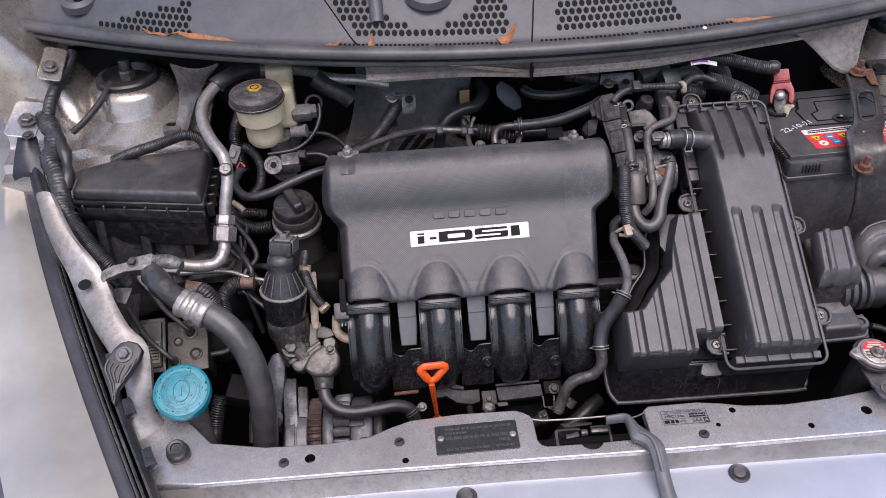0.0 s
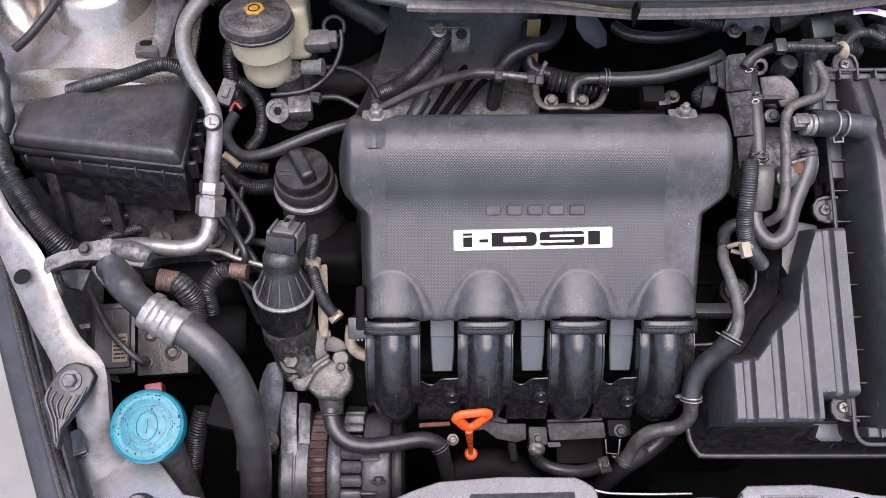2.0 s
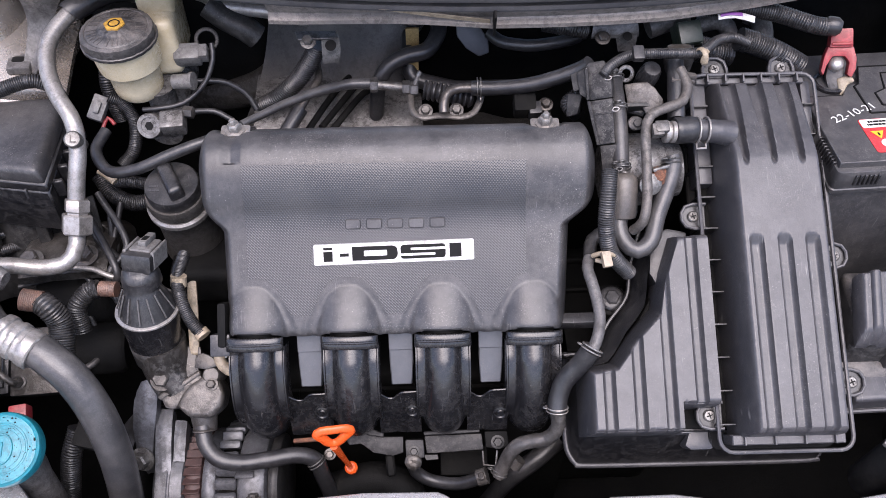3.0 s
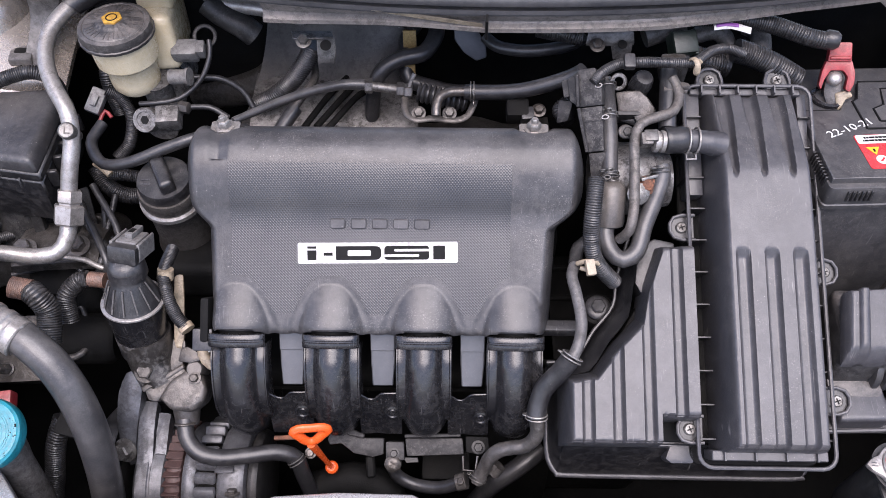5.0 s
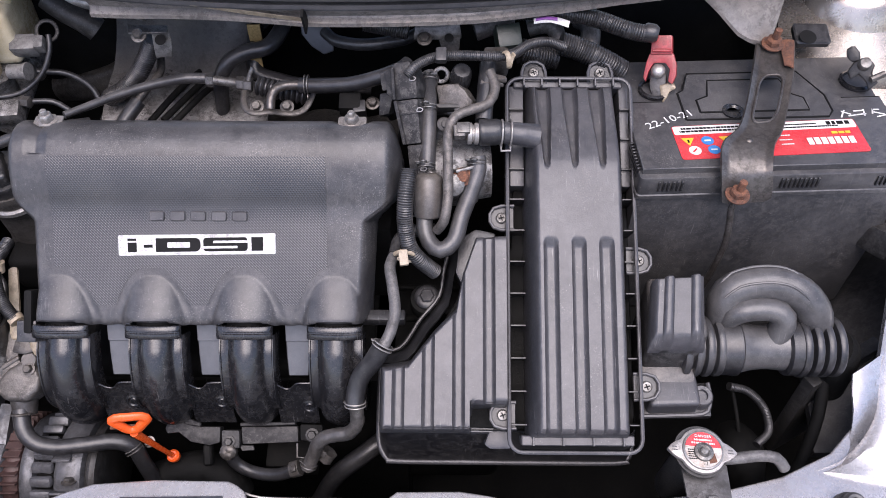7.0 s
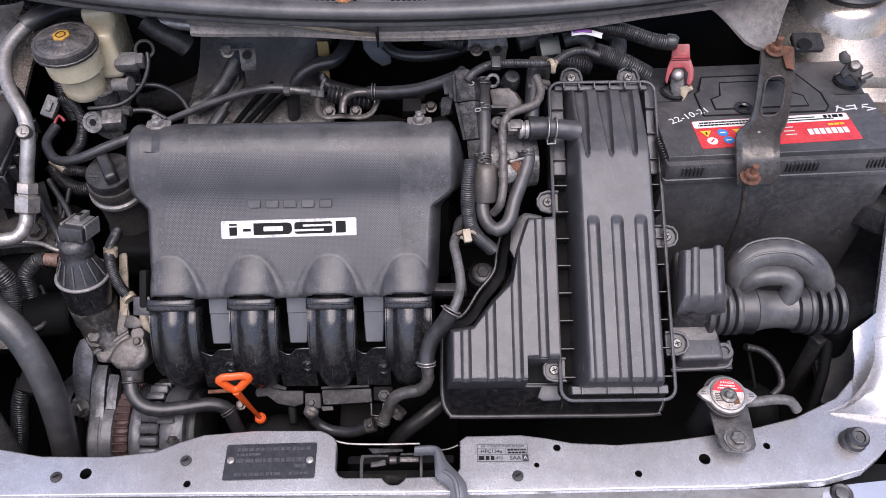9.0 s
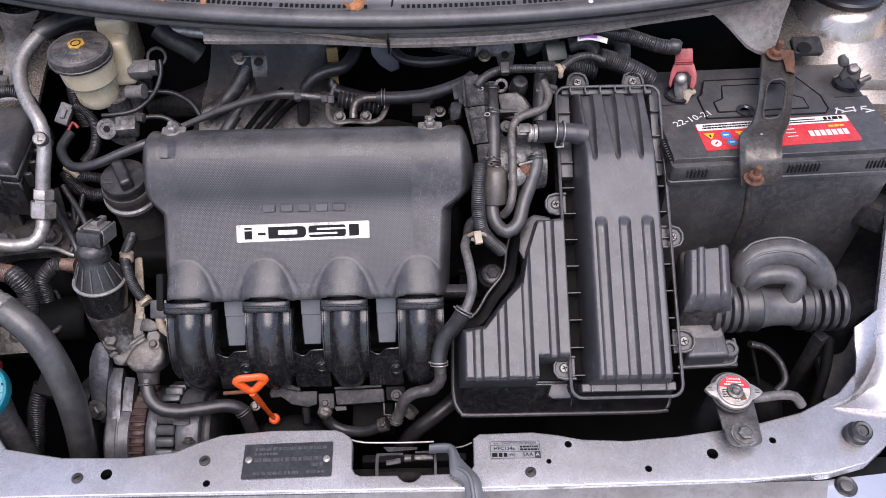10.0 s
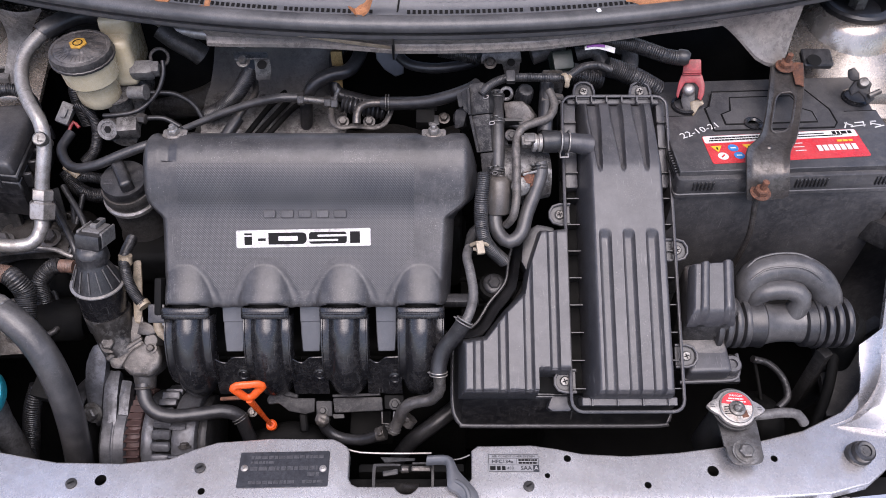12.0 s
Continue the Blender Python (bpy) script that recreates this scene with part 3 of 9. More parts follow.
# the left wing rail rises from the crossmember to the strut tower
def strip(left, right, nv=6, crown=0.004, thick=0.01, step=0.01, drop=0.0):
    a, b = spline(left, step), spline(right, step)
    n = min(len(a), len(b)) - 1

    def at(path, u):
        k = u * (len(path) - 1)
        i = min(int(k), len(path) - 2)
        return path[i].lerp(path[i + 1], k - i)

    def fn(u, v):
        p = at(a, u).lerp(at(b, u), v)
        p.z += crown * math.sin(math.pi * v) - drop * max(0, abs(2 * v - 1) - 0.8) * 5
        return p
    return sheet(fn, n, nv, thick)


solo("wing_rail_left", strip([(-0.604, 0.245, 0.830), (-0.588, 0.207, 0.797), (-0.5688, 0.1785, 0.775), (-0.5554, 0.1542, 0.752), (-0.5306, 0.1154, 0.735), (-0.5114, 0.0895, 0.72), (-0.4913, 0.0546, 0.69), (-0.4882, 0.0218, 0.66), (-0.478, 0.0, 0.636)],
                             [(-0.582, 0.245, 0.830), (-0.557, 0.205, 0.797), (-0.5264, 0.1719, 0.775), (-0.508, 0.1389, 0.752), (-0.4879, 0.1087, 0.735), (-0.4666, 0.0895, 0.72), (-0.462, 0.0546, 0.69), (-0.4624, 0.0434, 0.66), (-0.440, 0.035, 0.636)], crown=0.003, thick=0.012, drop=0.003), rail_paint, "silver-painted wing rail rising from the crossmember", "rail", kind="structure")
RAIL_R = [Vector(p) for p in ((0.4630, 0.0290, 0.6475), (0.4860, 0.0370, 0.6505), (0.5040, 0.0500, 0.656), (0.5160, 0.0630, 0.663), (0.5250, 0.0790, 0.671), (0.5290, 0.1000, 0.683), (0.5320, 0.1190, 0.700), (0.600, 0.33, 0.80))]
solo("wing_rail_right", strip(RAIL_R, [p + Vector((0.090, -0.016, 0.004)) for p in RAIL_R], 10, crown=0.004, thick=0.010, drop=0.006), silver, "silver-painted wing rail beside the battery", "rail", kind="structure")
solo("wing_rail_lip", strip(RAIL_R[:7], [(0.4670, 0.0310, 0.638), (0.4910, 0.0420, 0.640), (0.4990, 0.0530, 0.644), (0.5070, 0.0690, 0.650), (0.5110, 0.0850, 0.658), (0.5110, 0.0970, 0.665), (0.5120, 0.1120, 0.676)], 8, crown=-0.002, thick=0.003), silver, "upright inner lip of the silver wing rail", "lip", kind="structure")


def lens(u, v):
    """The headlamp's big clear cover, curving outwards and down from its gasket."""
    p = Vector((-0.722, 0.46, 0.772)).lerp(Vector((-0.432, -0.150, 0.660)), u)
    p += Vector((-0.016, 0.006, 0.0)) * math.sin(math.pi * u)
    return p + Vector((-0.30 * v, -0.10 * v, 0.03 * math.sin(math.pi * min(v * 1.6, 1)) - 0.02 * v - 0.20 * v * v))


headlamp = thing("headlamp", (-0.65, 0.1, 0.65), "hazed clear plastic headlamp with a black edge gasket", "headlamp")
part("lens", sheet(lens, 30, 16, 0.01), headlamp_lens, headlamp, "hazed glossy headlamp cover")


def gasket(off, w, lift):
    def fn(u, v):
        p = Vector((-0.715, 0.45, 0.775)).lerp(Vector((-0.428, -0.155, 0.655)), u) + Vector((-0.014, 0.006, 0)) * math.sin(math.pi * u)
        return p + Vector((0.88, 0.42, 0)) * (off + w * v) + Vector((0, 0, lift * (1 - (2 * v - 1) ** 4) - 0.012 * v))
    return fn


part("gasket", sheet(gasket(-0.122, 0.134, 0.009), 40, 12, 0.012), lamp_band, headlamp, "smooth blue-grey edge band")
for off, w, lift in ((0.0135, 0.0030, 0.006), (0.0185, 0.0026, 0.005)):
    part("edge_line", sheet(gasket(off, w, lift), 40, 4, 0.006), silver, headlamp, "thin bright edge line")
part("inner_strip", sheet(gasket(0.025, 0.010, 0.004), 40, 4, 0.010), plastic, headlamp)
for k in range(7):
    u = 0.32 + 0.1 * k
    p = gasket(0.036, 0.0, 0.0)(u, 0)
    part("clip", block((0.012, 0.026, 0.008), Matrix.Translation(p + Vector((0.002, 0, -0.014))) @ pose(0, 0, 0, 0, 0, 26), 0.002), gloss_black, headlamp)


def wing(u, v):
    y = 0.95 - 0.62 * u
    return Vector((-0.735 - 0.02 * u - 0.30 * v, y, 0.905 - 0.075 * u - 0.16 * v * v))


solo("wing_left", sheet(wing, 16, 12, 0.008), bumper_paint, "pale silver-blue painted front wing", "wing", kind="structure")


# strut towers on dusty painted shelves
def tower_shelf(cx, cy, side):
    def fn(u, v):
        x = cx + side * (-0.112 + 0.277 * u) if side < 0 else 0.490 + 0.253 * u
        y = 0.345 + 0.27 * v
        d = math.hypot(x - cx, y - cy)
        z = 0.775 + 0.045 * v
        z += 0.05 * max(0.0, 1 - d / 0.17) ** 1.0
        rise = min(1.0, max(0.0, (y - 0.425) / 0.05)) if side < 0 else 1.0
        z += max(0.0, u - (0.62 if side < 0 else 0.85)) * 0.45 * rise * rise * (3 - 2 * rise)
        for edge_, fall in ((0.394, 0.010), (0.372, 0.022)):
            k = min(1.0, max(0.0, (edge_ - y) / 0.005))
            z -= fall * k * k * (3 - 2 * k)
        return Vector((x, y, z))
    return fn


for side, cx, cy, name in ((-1, -0.545, 0.492, "left"), (1, 0.578, 0.505, "right")):
    solo("strut_shelf_" + name, sheet(tower_shelf(cx, cy, side), 50, 110, 0.006), dusty_silver, "dusty silver-painted inner wing panel round a strut tower", "panel", kind="structure")
    tw = thing("strut_tower", (cx, cy, 0.79), "dusty silver-painted strut tower with a black mount and steel rod", "strut tower", "strut towers")
    part("dome", lathe([(0.098, -0.016), (0.084, 0.000), (0.072, 0.010), (0.064, 0.030), (0.058, 0.048), (0.053, 0.055), (0.046, 0.058), (0.040, 0.056), (0.036, 0.050), (0.034, 0.03)], (cx, cy, 0.795), (0, 0, 1), 48), dusty_silver, tw)
    part("mount", lathe([(0.043, 0), (0.0435, 0.006), (0.041, 0.009), (0.034, 0.009), (0.031, 0.002), (0.020, -0.010), (0.018, -0.004), (0.012, -0.002), (0, -0.002)], (cx, cy, 0.852), (0, 0, 1), 40), rubber, tw, "black rubber strut mount")
    part("nut", lathe([(0.0115, 0), (0.0115, 0.012), (0.009, 0.014), (0, 0.014)], (cx, cy, 0.853), (0, 0, 1), 6), steel, tw)
    part("rod", lathe([(0.0085, -0.008), (0.0085, 0.026), (0.007, 0.029), (0, 0.029)], (cx, cy, 0.853), (0, 0, 1), 16), plastic, tw, "dark strut rod")


# ---------------------------------------------------------------- scuttle below the windscreen
def arc(x):
    return 0.345 + 0.36 * (x - 0.03) ** 2


def along(u):
    return -0.70 + 1.42 * u


def scuttle_seal(u, v):
    x = along(u)
    a = -0.4 + 3.6 * v
    return Vector((x, arc(x) + 0.004 - 0.011 * math.cos(a), 0.925 + 0.009 * math.sin(a)))


solo("scuttle_seal", sheet(scuttle_seal, 90, 10, 0.0), seal_rubber, "black rubber bonnet seal along the scuttle", "seal", kind="structure")
solo("scuttle_lip", sheet(lambda u, v: Vector((along(u), arc(along(u)) - 0.004 + 0.016 * v - 0.012 * (v > 0.9), 0.9165 - 0.004 * v)), 90, 6, 0.004), seal_rubber, "black plastic lip under the bonnet seal", "trim", kind="structure")


def front_plate(x0, x1, low):
    def fn(u, v):
        x = x0 + (x1 - x0) * u
        return Vector((x, arc(x) + 0.002 + 0.018 * v + 0.012 * max(0, v - 0.75) * -4, 0.914 - low(x) * v))
    return fn


solo("scuttle_plate", sheet(front_plate(-0.205, 0.003, lambda x: 0.024 + 0.004 * math.sin(x * 20)), 30, 8, 0.004), beige_metal, "dust-coated scuttle panel with a chalky scrape", "panel", kind="structure")
solo("scuttle_plate", sheet(front_plate(0.004, 0.385, lambda x: 0.024 - (0.0 if x < 0.16 else min(0.008, (x - 0.16) * 0.06))), 60, 10, 0.004), beige_metal, "dust-coated scuttle panel above the throttle", "panel", kind="structure")
solo("scuttle_gusset", strip([(0.3560, 0.3880, 0.910), (0.3760, 0.3980, 0.895), (0.3990, 0.3970, 0.875), (0.4240, 0.3890, 0.853), (0.4450, 0.3900, 0.846)], [(0.4640, 0.4120, 0.915), (0.4630, 0.4100, 0.900), (0.4610, 0.4070, 0.880), (0.4580, 0.3980, 0.855), (0.4520, 0.3920, 0.846)], 10, -0.004, 0.004), beige_metal, "dust-coated folded gusset behind the battery", "gusset", kind="structure")
solo("scuttle_side", sheet(lambda u, v: Vector((-0.70 + 0.31 * u, 0.600 - 0.020 * v, 0.79 + 0.15 * v)), 20, 8, 0.004), dusty_silver, "dusty painted panel behind a strut tower", "panel", kind="structure")


def on_cowl(x, s, lift=0.0):
    """A point on the scuttle cover, s behind the seal's line."""
    z = 0.914 + 0.010 * min(1, max(0, (s - 0.012) / 0.016)) + 0.85 * max(0, s - 0.034) - 2.2 * max(0, s - 0.09) ** 2
    return Vector((x, arc(x) + s, z + lift))


def cowl_top(u, v):
    x = along(u)
    return on_cowl(x, 0.012 + 0.20 * v)


solo("scuttle_cover", sheet(cowl_top, 110, 60, 0.006), cowl_plastic, "grey-black plastic scuttle cover under the windscreen", "scuttle cover", kind="structure")
solo("windscreen", sheet(lambda u, v: Vector((along(u), arc(along(u)) + 0.205 + 0.5 * v, 1.03 + 0.35 * v)), 40, 6, 0.005), glass, "dark sloping windscreen", "windscreen", kind="structure")


# ---------------------------------------------------------------- engine block mass below the visible parts
engine = thing("engine_block", (-0.09, 0.25, 0.30), "shade-dark engine block under the intake manifold", "engine")
# block and head are coloured near-black to stand for the shade down here
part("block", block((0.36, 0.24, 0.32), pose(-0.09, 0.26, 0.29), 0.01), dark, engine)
part("head", block((0.34, 0.16, 0.12), pose(-0.09, 0.33, 0.60), 0.012), dark, engine, "cast cylinder head, darkened as shade")

# ---------------------------------------------------------------- intake manifold cover
COVER_X0, COVER_X1 = -0.268, 0.094
PANEL_X0, PANEL_X1 = -0.249, 0.069
RUNNERS = (-0.2185, -0.1335, -0.0500, 0.0325)
PROFILE = [(0.300, 0.785), (0.2985, 0.805), (0.292, 0.822), (0.280, 0.835), (0.266, 0.8425), (0.252, 0.843), (0.241, 0.8385), (0.2310, 0.8305), (0.2225, 0.8200), (0.2155, 0.8085), (0.2095, 0.7965), (0.2025, 0.7870), (0.194, 0.778), (0.180, 0.764), (0.165, 0.749), (0.150, 0.734), (0.138, 0.7215), (0.1358, 0.7165)]
curve = spline([(0, y, z) for y, z in PROFILE], 0.004)


def cover_bounds(v):
    k = v * (len(curve) - 1)
    i = min(int(k), len(curve) - 2)
    p = curve[i].lerp(curve[i + 1], k - i)
    q = (curve[min(i + 1, len(curve) - 1)] - curve[max(i - 1, 0)]).normalized()
    out = Vector((0, q.z, -q.y))
    out = out if out.z > 0 else -out
    # the bulge is wider than the sloping panel below it
    s = min(max((p.y - 0.199) / 0.014, 0), 1)
    s = s * s * (3 - 2 * s)
    t = min(max((0.20 - p.y) / 0.07, 0), 1)
    return p, out, s, PANEL_X0 + (COVER_X0 - PANEL_X0) * s + (1 - s) * 0.002 * t, PANEL_X1 + (COVER_X1 - PANEL_X1) * s - (1 - s) * 0.005 * t


def arch(y):
    """How far down an arch this height of the panel lies, 0 at its tip."""
    return min(max((0.1655 - y) / 0.0260, 0), 1)


def cover_v(y):
    return next(i for i, q in enumerate(curve) if q.y <= y) / (len(curve) - 1)


def cover_point(x, v):
    p, out, s, x0, x1 = cover_bounds(v)
    edge = min(x - x0, x1 - x)
    lift = -(0.030 + 0.008 * s) * (1 - min(max(edge, 0) / (0.013 + 0.003 * s), 1)) ** 2
    # arches over the four runners
    for c in RUNNERS:
        t = arch(p.y)
        if t > 0:
            k2 = abs(x - c) / (0.0280 * t ** 0.38 + 0.0005)
            if k2 < 1:
                lift += 0.0125 * t ** 0.85 * (1 - k2 ** 2.2) ** 0.8
            elif k2 < 1.35:
                lift -= 0.0012 * t * math.sin(math.pi * (k2 - 1) / 0.35)
    # flat seats for the two nuts
    for bx in (-0.232, 0.047):
        d = math.hypot(x - bx, p.y - 0.282)
        lift -= 0.004 * max(0, 1 - (d / 0.018) ** 4) if d < 0.018 else 0
    if abs(x + 0.232) < 0.010 and 0.235 < p.y < 0.285:
        lift -= 0.003 * (1 - abs(x + 0.232) / 0.010)
    return Vector((x, p.y, p.z)) + out * lift


def cover_surface(u, v):
    w = 0.25 * (0.5 - 0.5 * math.cos(math.pi * u)) + 0.75 * u
    p, out, s, x0, x1 = cover_bounds(1)
    near = min(abs(x0 + (x1 - x0) * w - c) for c in RUNNERS) / 0.0285
    if near < 1:
        v *= 1 - 0.036 * (1 - near ** 6)
    p, out, s, x0, x1 = cover_bounds(v)
    return cover_point(x0 + (x1 - x0) * w, v)


cover = thing("engine_cover", (-0.09, 0.23, 0.70), "dusty black plastic intake manifold cover with a silver badge", "engine cover")
part("shell", sheet(cover_surface, 230, 130, 0.0022), cover_plastic, cover)


# the grained field lies a hair above the shell
FIELD_TOP = cover_v(0.2345)


def field(u, v):
    x = -0.222 + 0.248 * u
    vv = FIELD_TOP + (cover_v(0.1475) - FIELD_TOP) * v
    p = cover_point(x, vv)
    q = (cover_point(x, vv + 0.004) - cover_point(x, vv - 0.004)).normalized()
    n = q.cross(Vector((1, 0, 0)))
    n = n if n.z > 0 else -n
    return p + n * 0.0009


def uv_sheet(fn, nu, nv):
    bm = sheet(fn, nu, nv, 0.0)
    lay = bm.loops.layers.uv.new("UVMap")
    for f in bm.faces:
        for lp in f.loops:
            lp[lay].uv = (lp.vert.co.x, lp.vert.co.y * 1.414)
    return bm


grain = uv_sheet(field, 150, 110)
gone = []
for f in grain.faces:
    c = f.calc_center_median()
    t = arch(c.y - 0.005)
    if t > 0 and any(abs(c.x - r) < 0.0325 * t ** 0.38 + 0.001 for r in RUNNERS):
        gone.append(f)
bmesh.ops.delete(grain, geom=gone, context="FACES")
part("grain_field", grain, weave, cover, "fine raised lozenge grain")

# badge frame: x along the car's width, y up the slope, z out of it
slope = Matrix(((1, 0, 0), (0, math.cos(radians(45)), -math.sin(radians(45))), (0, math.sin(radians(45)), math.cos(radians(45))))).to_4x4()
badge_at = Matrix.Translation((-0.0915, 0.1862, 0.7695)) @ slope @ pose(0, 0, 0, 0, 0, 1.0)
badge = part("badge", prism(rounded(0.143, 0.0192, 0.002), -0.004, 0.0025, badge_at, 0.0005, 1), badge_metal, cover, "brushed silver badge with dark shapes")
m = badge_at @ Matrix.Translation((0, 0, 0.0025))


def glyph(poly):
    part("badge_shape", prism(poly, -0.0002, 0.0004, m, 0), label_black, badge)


def box2(x0, x1, y0, y1):
    return [(x0, y0), (x1, y0), (x1, y1), (x0, y1)]


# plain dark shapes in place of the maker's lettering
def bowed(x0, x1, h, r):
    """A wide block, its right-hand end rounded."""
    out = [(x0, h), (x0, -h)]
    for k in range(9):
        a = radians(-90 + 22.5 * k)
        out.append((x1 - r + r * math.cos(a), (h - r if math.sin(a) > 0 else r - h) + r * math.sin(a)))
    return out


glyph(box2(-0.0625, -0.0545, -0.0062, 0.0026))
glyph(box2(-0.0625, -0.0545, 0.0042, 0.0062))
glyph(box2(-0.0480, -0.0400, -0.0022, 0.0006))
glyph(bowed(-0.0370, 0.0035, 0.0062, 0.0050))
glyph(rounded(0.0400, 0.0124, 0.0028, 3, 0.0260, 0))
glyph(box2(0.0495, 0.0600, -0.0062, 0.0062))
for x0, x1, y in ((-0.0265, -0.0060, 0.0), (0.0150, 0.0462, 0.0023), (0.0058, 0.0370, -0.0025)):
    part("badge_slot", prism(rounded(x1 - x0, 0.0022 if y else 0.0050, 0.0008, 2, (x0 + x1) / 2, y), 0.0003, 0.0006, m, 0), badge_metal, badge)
# raised bars for the moulded maker's mark
mark = Matrix.Translation((-0.090, 0.2025, 0.7895)) @ slope @ pose(0, 0, 0, 4)
for k in range(5):
    part("moulded_bar", prism(rounded(0.0135, 0.0085, 0.0015, 2, -0.037 + 0.0187 * k, 0), -0.003, 0.0014, mark, 0.0006, 1), cover_plastic, cover)
for bx in (-0.232, 0.047):
    nut = part("cover_nut", lathe([(0.0095, 0), (0.0095, 0.0015), (0.0064, 0.0022), (0.0062, 0.0075), (0.0050, 0.0088), (0.0036, 0.0090), (0.0034, 0.0125), (0.0024, 0.0135), (0, 0.0135)], (bx, 0.2765, 0.8365), (0, -0.05, 1), 6), aluminium, cover, "zinc hex nut on its stud")
    part("washer", prism(rounded(0.026, 0.016, 0.002, 2), 0, 0.0016, axis_frame((bx, 0.2765, 0.8350), (0, -0.05, 1)), 0.0004, 1), aluminium, cover)

# ---------------------------------------------------------------- intake runners
manifold = thing("intake_manifold", (-0.09, 0.10, 0.58), "glossy black plastic intake manifold with four curved runners", "manifold")
spine = spline([(0, 0.1385, 0.6992), (0, 0.131, 0.691), (0, 0.118, 0.674), (0, 0.109, 0.654), (0, 0.108, 0.634), (0, 0.116, 0.617), (0, 0.132, 0.606)], 0.004)


def runner_section(v):
    """Half a runner's cross-section, from its middle outwards: (x, height over the spine)."""
    r = 0.0165 + 0.0045 * min(max((v - 0.35) / 0.45, 0), 1)
    top = 0.0255 * min(1, 0.86 + 0.14 * min(v / 0.12, 1))
    wing = top - 0.0125 - 0.006 * min(max((v - 0.5) / 0.4, 0), 1)
    out = [(r * math.sin(radians(9 * k)), top - r + r * math.cos(radians(9 * k))) for k in range(9)]
    out = [(x, max(h, wing + 0.0006)) for x, h in out]
    e = 0.0252
    return out + [(max(r * 1.04, out[-1][0] + 0.0005), wing), (e - 0.0022, wing), (e - 0.0014, wing + 0.0011), (e - 0.0004, wing + 0.0012), (e, wing + 0.0004), (e + 0.0004, wing - 0.020)]


def runner_fn(c):
    def fn(u, v):
        k = v * (len(spine) - 1)
        i = min(int(k), len(spine) - 2)
        p = spine[i].lerp(spine[i + 1], k - i)
        q = (spine[min(i + 1, len(spine) - 1)] - spine[max(i - 1, 0)]).normalized()
        out = Vector((0, q.z, -q.y))
        out = out if out.y < 0 else -out
        sec = runner_section(v)
        n = len(sec) - 1
        j = round(u * 2 * n) - n
        x, h = sec[abs(j)]
        return Vector((c + (x if j >= 0 else -x), p.y, p.z)) + out * h
    return fn


def collar_fn(c):
    ring = [(-0.0005, -0.004), (0.0, 0.0), (0.0016, 0.0012), (0.0045, 0.0012), (0.0052, 0.0004), (0.0062, 0.0004), (0.0070, 0.0014), (0.0105, 0.0012), (0.0118, 0.0), (0.0122, -0.004)]

    def fn(u, v):
        a, h = ring[round(v * (len(ring) - 1))]
        x = 0.0256 * math.sin(math.pi * (u - 0.5))
        lift = 0.0160 + 0.0085 * math.cos(math.pi * (u - 0.5)) ** 0.8 + h
        return Vector((c + x, 0.1452, 0.7060)) + Vector((0, -0.70, -0.71)) * a + Vector((0, -0.71, 0.70)) * lift
    return fn


for c in RUNNERS:
    # near-black neck: the shaded gap under the arch, done in colour
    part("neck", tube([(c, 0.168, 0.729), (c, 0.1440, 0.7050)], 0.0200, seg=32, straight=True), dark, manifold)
    part("runner", sheet(runner_fn(c), 2 * (len(runner_section(0)) - 1), len(spine) - 1, 0.0), runner_plastic, manifold)
    part("collar", sheet(collar_fn(c), 30, 9, 0.0), runner_plastic, manifold)
for (a, b), low in zip(zip(RUNNERS, RUNNERS[1:]), (0.0, 0.0, 0.006)):
    c = (a + b) / 2
    lip = [(a + 0.022, 0.1050, 0.6640), (a + 0.027, 0.1045, 0.6600), (c - 0.010, 0.1042, 0.6560), (c - 0.004, 0.1042, 0.6565), (c + 0.002, 0.1045, 0.6645), (c + 0.010, 0.1046, 0.6655), (b - 0.022, 0.1048, 0.6660)]
    low_edge = [(x, 0.0985 - 0.003 * abs(2 * k / 6 - 1), 0.612 - 0.004 * math.sin(math.pi * k / 6)) for k, (x, y, z) in enumerate(lip)]
    part("web", strip(lip, low_edge, 10, 0.0, 0.006), runner_plastic, manifold)
    part("web_lip", tube(lip, 0.0011, seg=8), runner_plastic, manifold)
    part("boss", lathe([(0.0075, 0), (0.0075, 0.003), (0.0055, 0.0035), (0.0045, 0.002), (0.004, 0.002), (0.003, 0.0032), (0, 0.0032)], (c + 0.012, 0.1000 - low * 0.2, 0.6420 - low), (0, -0.95, 0.3), 24), runner_plastic, manifold)
    tilt = Matrix.Translation((c + 0.003, 0.1475, 0.7035)) @ Matrix.Rotation(radians(52), 4, "X")
    part("tongue", prism([(-0.0112, 0.012), (0.0112, 0.012), (0.0112, -0.030), (0.0096, -0.053), (-0.0096, -0.053), (-0.0108, -0.030)], -0.004, 0.0, tilt, 0.001, 1), cowl_plastic, manifold, "dull grey tongue between runners")
    part("tongue_step", prism([(-0.0112, 0.010), (0.0112, 0.010), (0.0110, -0.0185), (-0.0110, -0.0185)], 0.0004, 0.0016, tilt, 0.0006, 1), cowl_plastic, manifold)
# plenum coloured near-black, as the shade behind the runners
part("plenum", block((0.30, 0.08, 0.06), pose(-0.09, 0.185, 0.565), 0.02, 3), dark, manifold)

# ---------------------------------------------------------------- air filter housing, tilted forwards
ang = radians(30.3)
AIR = Matrix(((1, 0, 0, 0.185), (0, math.cos(ang), -math.sin(ang), 0.066), (0, math.sin(ang), math.cos(ang), 0.677), (0, 0, 0, 1)))
air = thing("air_filter_housing", (0.25, 0.15, 0.60), "dusty black plastic air filter housing with ribbed lids", "air filter housing")
